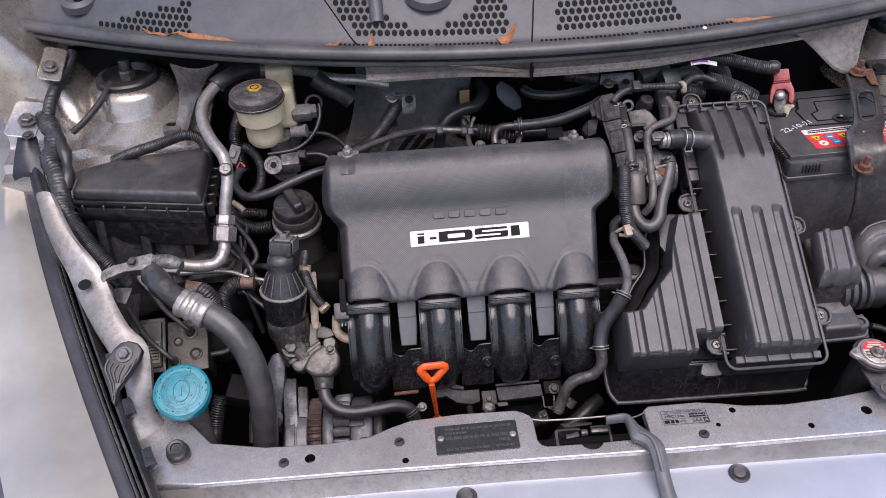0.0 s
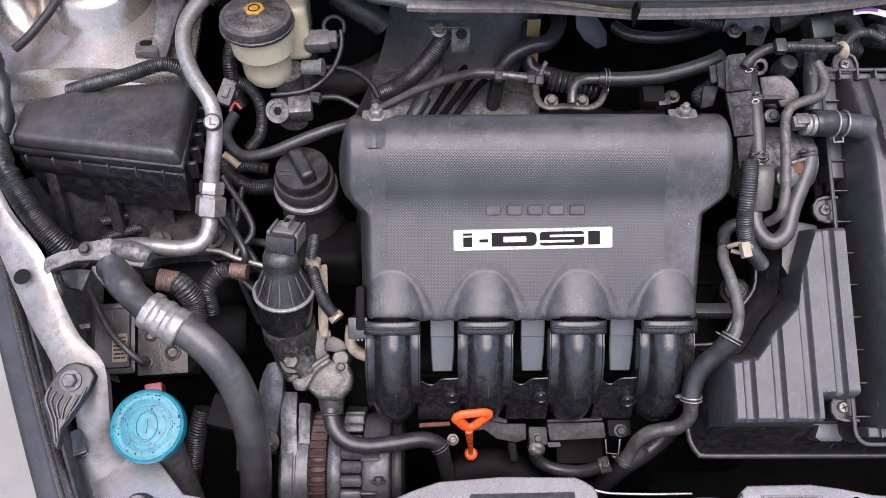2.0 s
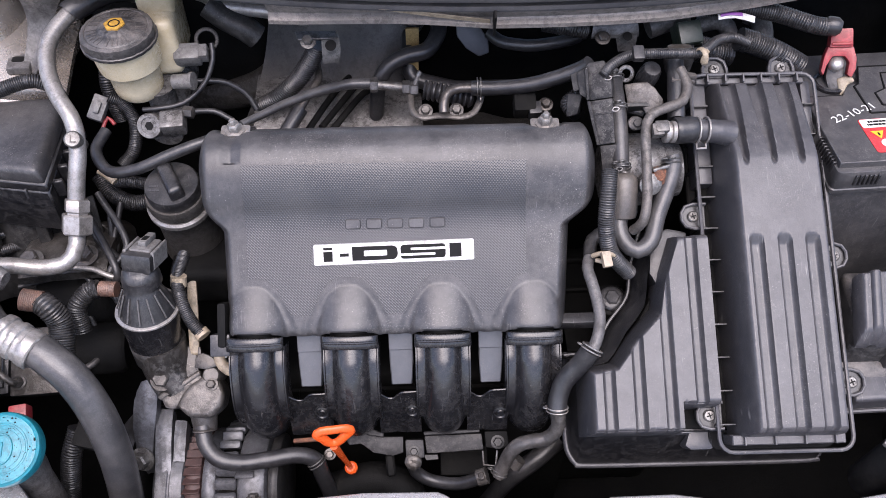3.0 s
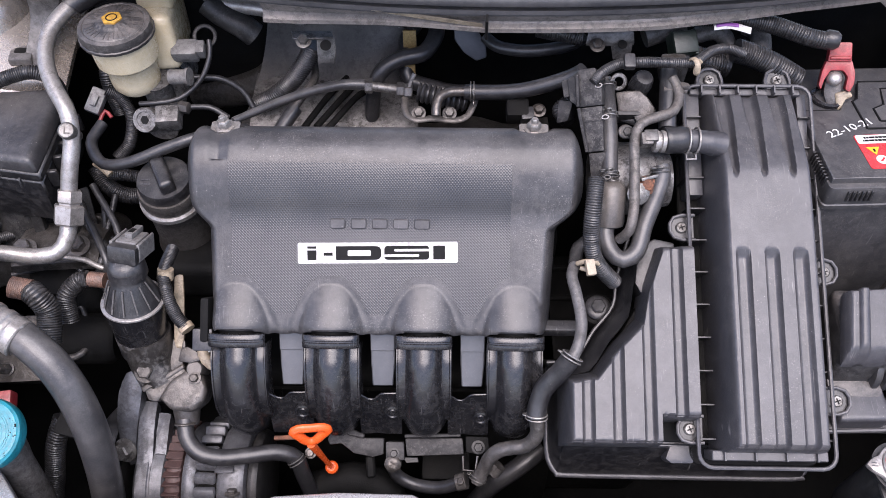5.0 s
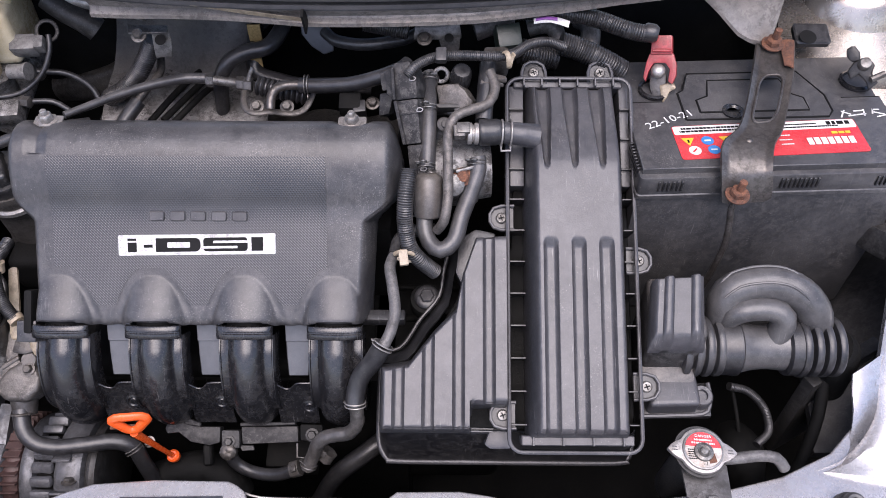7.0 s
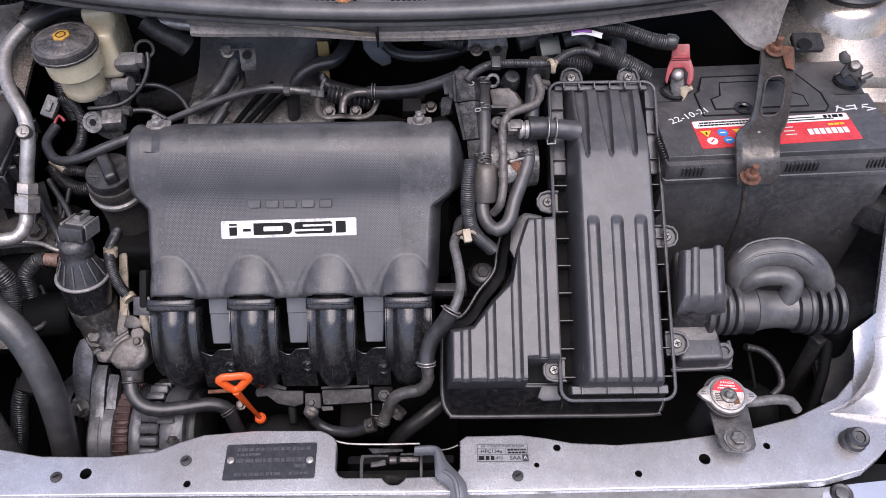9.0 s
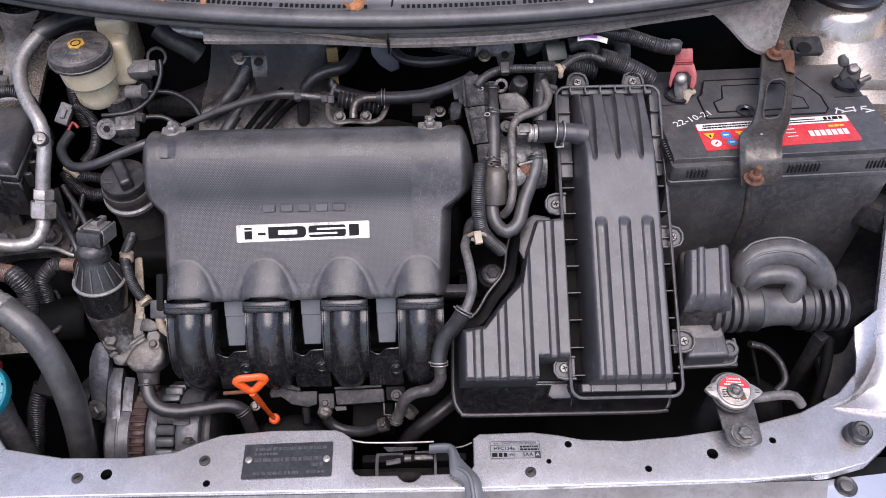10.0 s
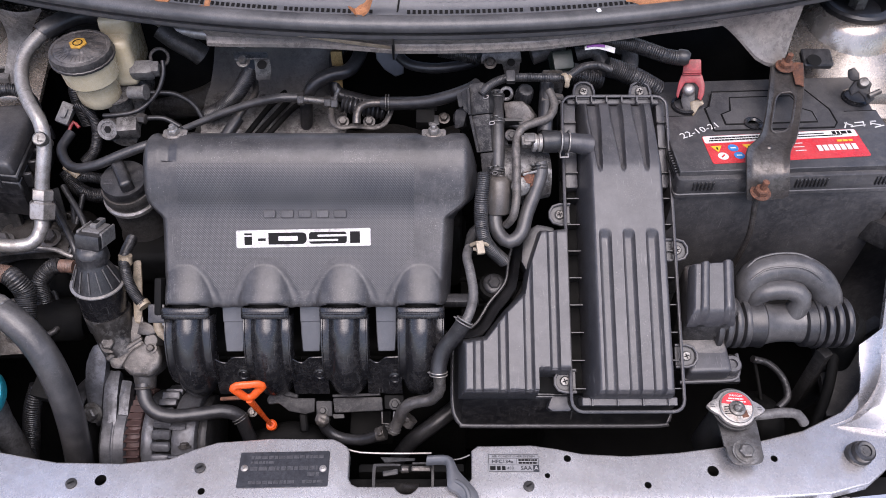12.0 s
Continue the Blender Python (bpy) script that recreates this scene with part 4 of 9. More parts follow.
# lower tray
part("tray", prism([(-0.106, -0.010), (-0.020, -0.012), (0.112, -0.016), (0.116, -0.010), (0.116, 0.295), (0.106, 0.302), (0.024, 0.302), (0.016, 0.29), (0.010, 0.155), (-0.018, 0.152), (-0.030, 0.125), (-0.06, 0.076), (-0.085, 0.045), (-0.106, 0.036)], -0.082, -0.022, AIR, 0.004, 2), dark, air)
RIM = ((-0.116, 0.046, -0.074), (-0.117, 0.020, -0.079), (-0.117, -0.022, -0.080), (-0.1140, -0.036, -0.080), (-0.1080, -0.0445, -0.080), (-0.098, -0.0465, -0.080), (0.0, -0.0470, -0.080), (0.1165, -0.0468, -0.080), (0.1255, -0.0437, -0.080), (0.1298, -0.0373, -0.080), (0.1325, -0.015, -0.080))
BROW = ((-0.108, 0.050, -0.030), (-0.1095, 0.024, -0.028), (-0.1095, 0.0, -0.028), (-0.108, -0.008, -0.028), (-0.104, -0.012, -0.028), (-0.096, -0.0135, -0.028), (0.0, -0.0140, -0.028), (0.112, -0.0165, -0.020), (0.118, -0.0160, -0.020), (0.1212, -0.012, -0.020), (0.1225, 0.0, -0.020))
part("tray_wall", strip([AIR @ Vector(p) for p in BROW], [AIR @ Vector(p) for p in RIM], 6, 0.0, 0.004), plastic, air)
part("tray_rim", tube([AIR @ Vector(p) for p in ((-0.116, 0.060, -0.062),) + RIM], 0.0030, seg=10), lid_plastic, air)
part("spout", prism([(-0.0080, -0.008), (0.0100, -0.008), (0.0128, -0.0280), (0.0080, -0.0315), (-0.0100, -0.0315), (-0.0158, -0.0275)], -0.078, -0.030, AIR, 0.003, 2), lid_plastic, air)
part("spout_mouth", lathe([(0.0075, 0), (0.0075, 0.0006), (0, 0.0006)], AIR @ Vector((-0.001, -0.0317, -0.042)), AIR.to_3x3() @ Vector((0, -1, 0)), 24, squash=0.7), label_black, air)
part("side_step", prism([(-0.034, 0.112), (-0.020, 0.120), (-0.004, 0.168), (-0.024, 0.172), (-0.040, 0.162), (-0.043, 0.130)], -0.050, -0.008, AIR, 0.004, 2), plastic, air, "dark stepped shoulder of the lid")


def ribs_surface(x0, x1, y0, y1, h, grooves, wall, shape=None, foot=0.0):
    """A raised lid with rounded shoulders and sunken grooves: (centre, half width, y from, y to, depth)."""
    def fn(u, v):
        x, y = x0 + (x1 - x0) * u, y0 + (y1 - y0) * v
        d = min(x - x0, x1 - x, y - y0, y1 - y)
        if shape:
            d = min(d, shape(x, y))
        k = min(max(d / wall, 0), 1)
        z = foot + (h - foot) * (1 - (1 - k) ** 2.6) - 0.36 * max(0.0, math.sqrt((y - 0.226) ** 2 + 0.00006) + y - 0.226) / 2
        for c, half, a, b, dep in grooves:
            h2 = half * (0.45 + 0.65 * min(1, max(0, (y - a) / 0.060)) if a > 0.1 else 1.08)
            cap_ = max(0.0, (a - y) if a > 0.1 else (y - b)) / half
            h2 *= math.sqrt(max(0.05, 1 - cap_ * cap_))
            if abs(x - c) < h2 and a - half < y < b + half:
                e = 1 - abs(x - c) / h2
                t = min(1, (y - a + half) / (half * 1.5), (b + half - y) / (half * 1.5))
                z += dep * math.sin(0.5 * math.pi * min(1, 1.6 * e)) ** 0.7 * max(0, t) * (1 if k > 0.5 else k)
        return AIR @ Vector((x, y, z))
    return fn


lid = part("lid", sheet(ribs_surface(0.0215, 0.112, -0.020, 0.315, 0.038, [(c, 0.0060, -0.03, 0.150, -0.0055) for c in (0.041, 0.0655, 0.090)] + [(c, 0.0066, 0.226, 0.32, -0.0075) for c in (0.0390, 0.0640, 0.0890)], 0.011, foot=-0.020), 150, 170, 0.003), lid_plastic, air, "ribbed main lid")
# recess floor in near-black: its deep shade is put into the colour
flange = part("lid_flange", prism(rounded(0.119, 0.350, 0.012, 5, 0.0645, 0.1425), -0.036, -0.030, AIR, 0.0012, 1), dark, air)
part("flange_rim", tube([AIR @ Vector((x, y, 0.003)) for x, y in rounded(0.118, 0.349, 0.012, 4, 0.0645, 0.1425)] + [AIR @ Vector((0.1235, 0.3055, 0.003))], 0.0019, seg=8, straight=True), lid_plastic, air)
for k in range(11):
    for ux, wide in ((0.0130, 0.017), (0.1185, 0.011)):
        part("rib", block((wide, 0.0016, 0.031), AIR @ pose(ux, -0.008 + 0.0295 * k, -0.030), 0.0003, 1), plastic, air)
part("flange_side", block((0.0140, 0.100, 0.026), AIR @ pose(0.0150, 0.2620, -0.0300), 0.002, 2), lid_plastic, air)
part("flange_side", block((0.0090, 0.100, 0.026), AIR @ pose(0.1180, 0.2620, -0.0300), 0.002, 2), lid_plastic, air)
part("flange_band", block((0.104, 0.0070, 0.024), AIR @ pose(0.0645, 0.3125, -0.0250), 0.001, 1), lid_plastic, air)
for k in range(6):
    part("rib", block((0.0018, 0.0080, 0.014), AIR @ pose(0.022 + 0.0170 * k, 0.3125, -0.0075), 0.0003, 1), lid_plastic, air)
part("flange_ledge", block((0.100, 0.0090, 0.024), AIR @ pose(0.066, -0.0215, -0.019), 0.001, 1), lid_plastic, air)
for k in range(4):
    part("rib", block((0.0018, 0.009, 0.012), AIR @ pose(0.0265 + 0.0265 * k, -0.0215, -0.0035), 0.0003, 1), lid_plastic, air)


def lower_lid(u, v):
    x = -0.112 + 0.1145 * u
    pts = [(-0.112, 0.046), (-0.084, 0.050), (-0.062, 0.078), (-0.042, 0.098), (-0.036, 0.130), (-0.024, 0.164), (0.011, 0.166)]
    top = 0.166
    for (xa, ya), (xb, yb) in zip(pts, pts[1:]):
        if xa <= x <= xb:
            top = ya + (yb - ya) * (x - xa) / (xb - xa)
    y = -0.016 + (top + 0.016) * v
    d = min(x + 0.112, 0.016, y + 0.016, (top - y) * 0.8)
    if x > -0.030 and y < 0.016:
        d = min(d, max(y - 0.006, -0.030 - x + 0.004, 0) if y > 0.0 else max(-0.028 - x, 0))
    k = min(max(d / 0.008, 0), 1)
    z = -0.030 + 0.055 * (1 - (1 - k) ** 2.4)
    for c in (-0.0925, -0.0665, -0.0400, -0.0130):
        if abs(x - c) < 0.0052:
            z -= 0.0058 * math.sin(0.5 * math.pi * min(1, 1.7 * (1 - abs(x - c) / 0.0052))) ** 0.7 * k
    return AIR @ Vector((x, y, z))


part("lower_lid", sheet(lower_lid, 150, 90, 0.003), lid_plastic, air, "ribbed stepped lid")
for k, (lx, ly, side) in enumerate(((0.0, 0.0, -1), (0.0, 0.181, -1), (0.127, 0.141, 1), (0.130, 0.026, 1), (0.032, 0.325, 0), (0.096, 0.325, 0))):
    rot = {-1: 180, 1: 0, 0: 90}[side]
    m = AIR @ pose(lx, ly, -0.004, 0, 0, rot)
    lug = part("lug", prism([(-0.012, -0.0125), (0, -0.0125), (0.0075, -0.010), (0.0118, -0.004), (0.0118, 0.004), (0.0075, 0.010), (0, 0.0125), (-0.012, 0.0125)], -0.004, 0.0, m, 0.0008, 1), plastic, air)
    part("lug_rim", tube([m @ Vector(p) for p in ((-0.012, -0.0115, 0.002), (0, -0.0115, 0.002), (0.0072, -0.0092, 0.002), (0.0108, -0.0035, 0.002), (0.0108, 0.0035, 0.002), (0.0072, 0.0092, 0.002), (0, 0.0115, 0.002), (-0.012, 0.0115, 0.002))], 0.0016, seg=8, straight=True), lid_plastic, lug)
    screw = part("screw", lathe([(0.0052, 0), (0.0052, 0.0016), (0.0042, 0.0026), (0, 0.0028)], m @ Vector((0, 0, 0)), (0, -math.sin(ang), math.cos(ang)), 18), steel, lug, "zinc cross-head screw")
    for a in (0, 90):
        part("slot", block((0.0055, 0.0011, 0.0006), m @ pose(0, 0, 0.0024, 0, 0, a + 20), 0), label_black, screw)
shoulder = [(-0.116, 0.052), (-0.090, 0.056), (-0.071, 0.083), (-0.053, 0.106), (-0.048, 0.134), (-0.036, 0.172)]
part("shoulder_wall", strip([AIR @ Vector((x + 0.004, y - 0.006, -0.010)) for x, y in shoulder], [AIR @ Vector((x - 0.004, y + 0.005, -0.055)) for x, y in shoulder], 5, 0.003, 0.003), plastic, air, "dark stepped wall")
part("shoulder_rim", tube([AIR @ Vector((x - 0.005, y + 0.006, -0.040)) for x, y in shoulder], 0.0020, seg=8), plastic, air)
# mounting foot beside the lower lid
part("foot", prism([(0.017 * math.cos(a), 0.017 * math.sin(a)) for a in (radians(30 + 15 * k) for k in range(19))] + [(0.030, -0.020), (0.036, 0.004)], -0.02, -0.002, Matrix.Translation((0.115, 0.188, 0.690)) @ pose(0, 0, 0, 12, 0, 0), 0.003, 2), dark, air)
part("foot_washer", lathe([(0.0125, 0), (0.0125, 0.002), (0.0105, 0.004), (0.007, 0.0045)], (0.115, 0.188, 0.689), (0, -0.3, 1), 32), plastic, air)
bolt("mount_bolt", (0.115, 0.188, 0.690), (0, -0.3, 1), air, 0.0075, 0.006, plastic)

# ---------------------------------------------------------------- battery
BAT = pose(0.434, 0.3245, 0.0, 0, 0, 2.6)
battery = thing("battery", (0.424, 0.2945, 0.60), "dusty black car battery with a red label under a strap", "battery")
part("case", block((0.250, 0.160, 0.19), BAT @ pose(0, 0, 0.605), 0.004, 2, 1.03), battery_plastic, battery, "dusty black case")
part("lid", prism(rounded(0.258, 0.171, 0.005), 0.786, 0.808, BAT, 0.002, 2), battery_plastic, battery)
part("lid_lip", prism(rounded(0.260, 0.173, 0.005), 0.782, 0.788, BAT, 0.001, 1), battery_plastic, battery)
part("lid_top", prism([(-0.1265, -0.079), (0.1265, -0.079), (0.1265, 0.014), (0.088, 0.014), (0.078, 0.030), (-0.078, 0.030), (-0.088, 0.014), (-0.1265, 0.014)], 0.806, 0.8145, BAT, 0.0006, 1), battery_plastic, battery)
part("lid_back", prism([(-0.1265, 0.016), (-0.0895, 0.016), (-0.080, 0.032), (0.080, 0.032), (0.0895, 0.016), (0.1265, 0.016), (0.1265, 0.084), (-0.1265, 0.084)], 0.806, 0.8105, BAT, 0.0005, 1), battery_plastic, battery)
part("vent_cover", prism([(-0.072, -0.014), (0.066, -0.014), (0.072, -0.006), (0.072, 0.018), (0.056, 0.056), (-0.056, 0.056), (-0.066, 0.030), (-0.072, 0.026)], 0.8105, 0.8150, BAT, 0.0008, 1), battery_plastic, battery)
part("vent_inset", prism([(-0.056, -0.004), (0.050, -0.004), (0.050, 0.014), (0.040, 0.020), (0.034, 0.044), (-0.038, 0.044), (-0.044, 0.020), (-0.056, 0.014)], 0.8140, 0.8156, BAT, 0.0005, 1), battery_plastic, battery)
for ring in ([(-0.072, -0.014), (0.066, -0.014), (0.072, -0.006), (0.072, 0.018), (0.056, 0.056), (-0.056, 0.056), (-0.066, 0.030), (-0.072, 0.026)], [(-0.056, -0.004), (0.050, -0.004), (0.050, 0.014), (0.040, 0.020), (0.034, 0.044), (-0.038, 0.044), (-0.044, 0.020), (-0.056, 0.014)]):
    part("vent_seam", tube([BAT @ Vector((x, y, 0.8148 if ring[0][0] < -0.06 else 0.8152)) for x, y in ring + ring[:1]], 0.0011, seg=8, straight=True), label_black, battery)
for a, b in (((-0.1265, 0.015), (-0.0890, 0.015)), ((0.0890, 0.015), (0.1265, 0.015))):
    part("lid_seam", tube([BAT @ Vector((*a, 0.8128)), BAT @ Vector((*b, 0.8128))], 0.0012, seg=8, straight=True), label_black, battery)
part("indicator", lathe([(0.0105, 0), (0.0105, 0.0015), (0.0075, 0.0022), (0.0055, 0.0004), (0, 0.0004)], BAT @ Vector((-0.0245, -0.0040, 0.8152)), (0, 0, 1), 24), runner_plastic, battery)
for gx in (-0.098, -0.005 + 0.02, 0.104):
    for k in range(6 if gx != 0.015 else 9):
        part("vent_rib", block((0.0022, 0.010, 0.012), BAT @ pose(gx + 0.0042 * (k - 3), -0.0825, 0.793), 0.0005, 1), plastic, battery)
for k in range(9):
    part("side_rib", block((0.004, 0.0022, 0.012), BAT @ pose(-0.1285, -0.073 + 0.0042 * k, 0.799), 0.0005, 1), plastic, battery)
LB = BAT @ pose(-0.0005, -0.0435, 0.8147, 0, 0, 1.6)
blabel = part("label", prism(rounded(0.177, 0.0455, 0.003), 0, 0.0004, LB, 0), label_red, battery, "red label with a white band")
part("white_band", prism(rounded(0.175, 0.0115, 0.002), 0, 0.0003, LB @ pose(0, 0.0163, 0.0004), 0), white, blabel)
FLIP = LB @ pose(0, 0, 0.0007, 0, 0, 180)
tagged(part("band_print", bars(bmesh.new(), [(-0.070, -0.010, -0.0136, 0.0016), (0.020, 0.082, -0.0143, 0.0022), (0.016, 0.080, -0.0183, 0.0022), (-0.050, -0.016, -0.0175, 0.0014), (-0.082, -0.060, -0.0176, 0.0046)], FLIP, 4), label_black, blabel), kind="stuff")
for k in range(7):
    part("maker_bar", block((0.0052, 0.0092, 0.0004), FLIP @ pose(-0.0760 + 0.0066 * k, 0.0065, 0), 0), white, blabel)
part("small_bars", bars(bmesh.new(), [(-0.078, -0.060, -0.004, 0.003)], FLIP, 5), label_yellow, blabel)
part("small_bars", bars(bmesh.new(), [(-0.020, -0.008, -0.003, 0.0012), (-0.020, -0.008, 0.003, 0.0012), (-0.020, -0.008, 0.009, 0.0012)], FLIP, 6), white, blabel)
for k in range(3):
    x = -0.077 + 0.018 * k
    a = LB @ pose(x, 0.001, 0.0005)
    if k == 1:
        part("pictogram", prism(disc(0, 0, 0.0058), 0, 0.0003, a, 0), label_blue, blabel)
        part("pictogram_mark", block((0.006, 0.002, 0.0005), a, 0), white, blabel)
    else:
        part("pictogram", prism([(-0.0062, 0.0045), (0.0062, 0.0045), (0, -0.006)], 0, 0.0003, a, 0), label_yellow, blabel)
        part("pictogram_mark", block((0.0018, 0.004, 0.0005), a, 0), label_black, blabel)
    b = LB @ pose(x + 0.003, -0.0115, 0.0005)
    part("pictogram", prism(disc(0, 0, 0.0058), 0, 0.0003, b, 0), label_blue if k == 1 else white, blabel)
    part("pictogram_mark", block((0.006, 0.0018, 0.0005), b @ pose(0, 0, 0, 0, 0, 0 if k == 1 else 45), 0), white if k == 1 else label_red, blabel)
words("22-10-21", 0.0125, BAT @ pose(-0.0880, -0.0130, 0.8152, 0, 0, 22), white, battery, 0.0002, 1.15, "chalk_date")
chalk = bmesh.new()
for k, (x, y, w, a) in enumerate(((0, 0, 0.010, 60), (0.003, 0.001, 0.008, -30), (0.007, -0.002, 0.007, 10), (0.013, 0.003, 0.008, 5), (0.014, -0.001, 0.009, 8), (0.017, 0.001, 0.008, 80), (0.024, 0.002, 0.006, 70), (0.028, 0.0, 0.009, -20), (0.030, -0.003, 0.010, 15), (0.027, 0.004, 0.006, 0))):
    block((w * 1.2, 0.0015, 0.0003), BAT @ pose(0.080 + x * 1.25, -0.011 + y * 1.3, 0.8149, 0, 0, a), 0, bm=chalk)
part("chalk_strokes", chalk, white, battery, smooth=False)


# ---------------------------------------------------------------- fuse box and its neighbours
fuse = thing("fuse_box", (-0.50, 0.30, 0.72), "black plastic fuse box with a clipped lid", "fuse box")
lid_poly = [(-0.5835, 0.2947, 0.8), (-0.4225, 0.2683, 0.8), (-0.4285, 0.3778, 0.8), (-0.531, 0.3684, 0.8), (-0.5876, 0.3431, 0.8)]
part("lid", prism(lid_poly, 0.784, 0.801, None, 0.006, 3, grow=0.05), cover_plastic, fuse)
part("lid_rim", prism(lid_poly, 0.776, 0.7845, None, 0.002, 1, grow=0.01, bm=prism([((x + 0.486) * 1.07 - 0.486, (y - 0.30) * 1.07 + 0.30) for x, y, _ in lid_poly], 0.774, 0.7845, None, 0.002, 1)), plastic, fuse)
part("body", prism([((x + 0.486) * 1.03 - 0.486, (y - 0.30) * 1.03 + 0.30) for x, y, _ in lid_poly], 0.715, 0.774, None, 0.004, 2, grow=-0.06), plastic, fuse)
part("body_step", prism([((x + 0.486) * 1.045 - 0.486, (y - 0.30) * 1.045 + 0.30) for x, y, _ in lid_poly], 0.752, 0.7735, None, 0.002, 1, grow=0.0), plastic, fuse)
for k in range(6):
    p = Vector(lid_poly[0]).lerp(Vector(lid_poly[1]), 0.06 + 0.17 * k)
    part("catch", block((0.0024, 0.004, 0.011), pose(p.x, p.y - 0.0085, 0.772), 0.0006, 1), cover_plastic, fuse)
for k in range(5):
    p = Vector(lid_poly[1]).lerp(Vector(lid_poly[2]), 0.12 + 0.19 * k)
    part("catch", block((0.010, 0.005, 0.020), pose(p.x + 0.008, p.y, 0.756, 0, 0, 10), 0.001, 1), plastic, fuse)


def hose(name, pts, r, material, label, category, ribs=0.0, **more):
    return solo(name, tube(pts, r, ribs, **more), material, label, category)


def clamp(at, axis, r, name="hose_clamp", label="small zinc spring clip round a hose", material=None):
    bm, m = bmesh.new(), axis_frame(at, axis)
    for h in (-0.0016, 0.0016):
        tube([m @ Vector(((r + 0.0002) * math.cos(a), (r + 0.0002) * math.sin(a), h)) for a in (2 * math.pi * k / 24 for k in range(25))], 0.0007, seg=6, straight=True, bm=bm)
    for turn in (3.9, 4.5):
        c = m @ Vector(((r + 0.0028) * math.cos(turn), (r + 0.0028) * math.sin(turn), 0))
        q = axis_frame(c, axis)
        tube([q @ Vector((0.0026 * math.cos(a), 0.0026 * math.sin(a), 0.0014)) for a in (2 * math.pi * k / 12 for k in range(13))], 0.0008, seg=6, straight=True, bm=bm)
    return solo(name, bm, material or steel, label, "clamp", "hose clamps")


hose("conduit", [(-0.5507, 0.3676, 0.795), (-0.5211, 0.3624, 0.808), (-0.4858, 0.3591, 0.82), (-0.4535, 0.3698, 0.825), (-0.437, 0.373, 0.82), (-0.4296, 0.3748, 0.805), (-0.4313, 0.3741, 0.78)], 0.0075, conduit, "black corrugated conduit behind the fuse box", "conduit", 0.0045)
hose("conduit", [(-0.6199, 0.515, 0.885), (-0.6214, 0.4825, 0.875), (-0.6332, 0.4465, 0.86), (-0.6294, 0.4016, 0.85), (-0.6227, 0.3738, 0.84)], 0.0085, conduit, "black corrugated conduit along the inner wing", "conduit", 0.005)
solo("wiring_loom", lumpy(tube([(-0.6307, 0.3956, 0.845), (-0.6127, 0.3595, 0.835), (-0.612, 0.3275, 0.825), (-0.5974, 0.2999, 0.812), (-0.5904, 0.2689, 0.79), (-0.5800, 0.2560, 0.781)], lambda t: 0.0125 + 0.0010 * math.sin(31 * t), ribs=0.011, depth=0.05, seg=22), 0.0012, 110), rubber, "thick black tape-wrapped wiring loom along the wing", "wiring loom")
hose("wiring_loom", [(-0.5830, 0.2590, 0.783), (-0.5726, 0.2459, 0.775), (-0.5508, 0.2212, 0.757), (-0.5316, 0.207, 0.74), (-0.5246, 0.2145, 0.71)], 0.0118, conduit, "black finely corrugated end of the wiring loom", "wiring loom", 0.0046, depth=0.10)
hose("wiring_loom", [(-0.6402, 0.403, 0.85), (-0.6005, 0.3459, 0.838), (-0.5879, 0.3125, 0.82), (-0.5876, 0.2902, 0.805)], lambda t: 0.0075 + 0.0015 * math.sin(t * 23), rubber, "black taped branch of the wiring loom", "wiring loom")
hose("breather_tube", [(-0.561, 0.4648, 0.86), (-0.5694, 0.4326, 0.85), (-0.5884, 0.4077, 0.835), (-0.6051, 0.3972, 0.825)], 0.0045, dim, "dusty brown rubber tube on the inner wing", "tube")
wing_bracket = thing("wing_bracket", (-0.70, 0.42, 0.85), "dusty steel wing bracket with a bolt", "bracket")
part("plate", prism(rounded(0.030, 0.060, 0.006), 0, 0.003, axis_frame((-0.632, 0.4705, 0.89), (0.35, -0.35, 1)), 0.001, 1), dusty_silver, wing_bracket)
bolt("bolt", (-0.6313, 0.459, 0.893), (0.35, -0.35, 1), wing_bracket, 0.007, 0.006, steel)
wing_bracket = thing("wing_bracket", (-0.72, 0.30, 0.80), "pale steel bracket with a bolt beside the headlamp", "bracket")
part("plate", prism(rounded(0.040, 0.070, 0.008), 0, 0.003, axis_frame((-0.661, 0.4025, 0.845), (0.2, -0.2, 1)), 0.001, 1), silver, wing_bracket)
bolt("bolt", (-0.6546, 0.3928, 0.85), (0.2, -0.2, 1), wing_bracket, 0.008, 0.007, steel)
stay = thing("headlamp_stay", (-0.70, 0.27, 0.80), "dark blue-grey plastic headlamp stay", "stay")
part("arm", strip([(-0.6687, 0.3838, 0.835), (-0.672, 0.3576, 0.815), (-0.6774, 0.3458, 0.795)], [(-0.6471, 0.3855, 0.835), (-0.6387, 0.3604, 0.815), (-0.6335, 0.3364, 0.795)], 6, 0.008, 0.008), vin_black, stay)
part("housing_edge", strip([(-0.6560, 0.3480, 0.797), (-0.6400, 0.3065, 0.785), (-0.6250, 0.2670, 0.768), (-0.6080, 0.2335, 0.748)], [(-0.6349, 0.3429, 0.797), (-0.6167, 0.3037, 0.785), (-0.6004, 0.2642, 0.768), (-0.583, 0.2305, 0.748)], 8, 0.010, 0.03), vin_black, stay)
bolt("screw", (-0.6444, 0.3609, 0.845), (0, -0.3, 1), stay, 0.005, 0.004, worn_steel)

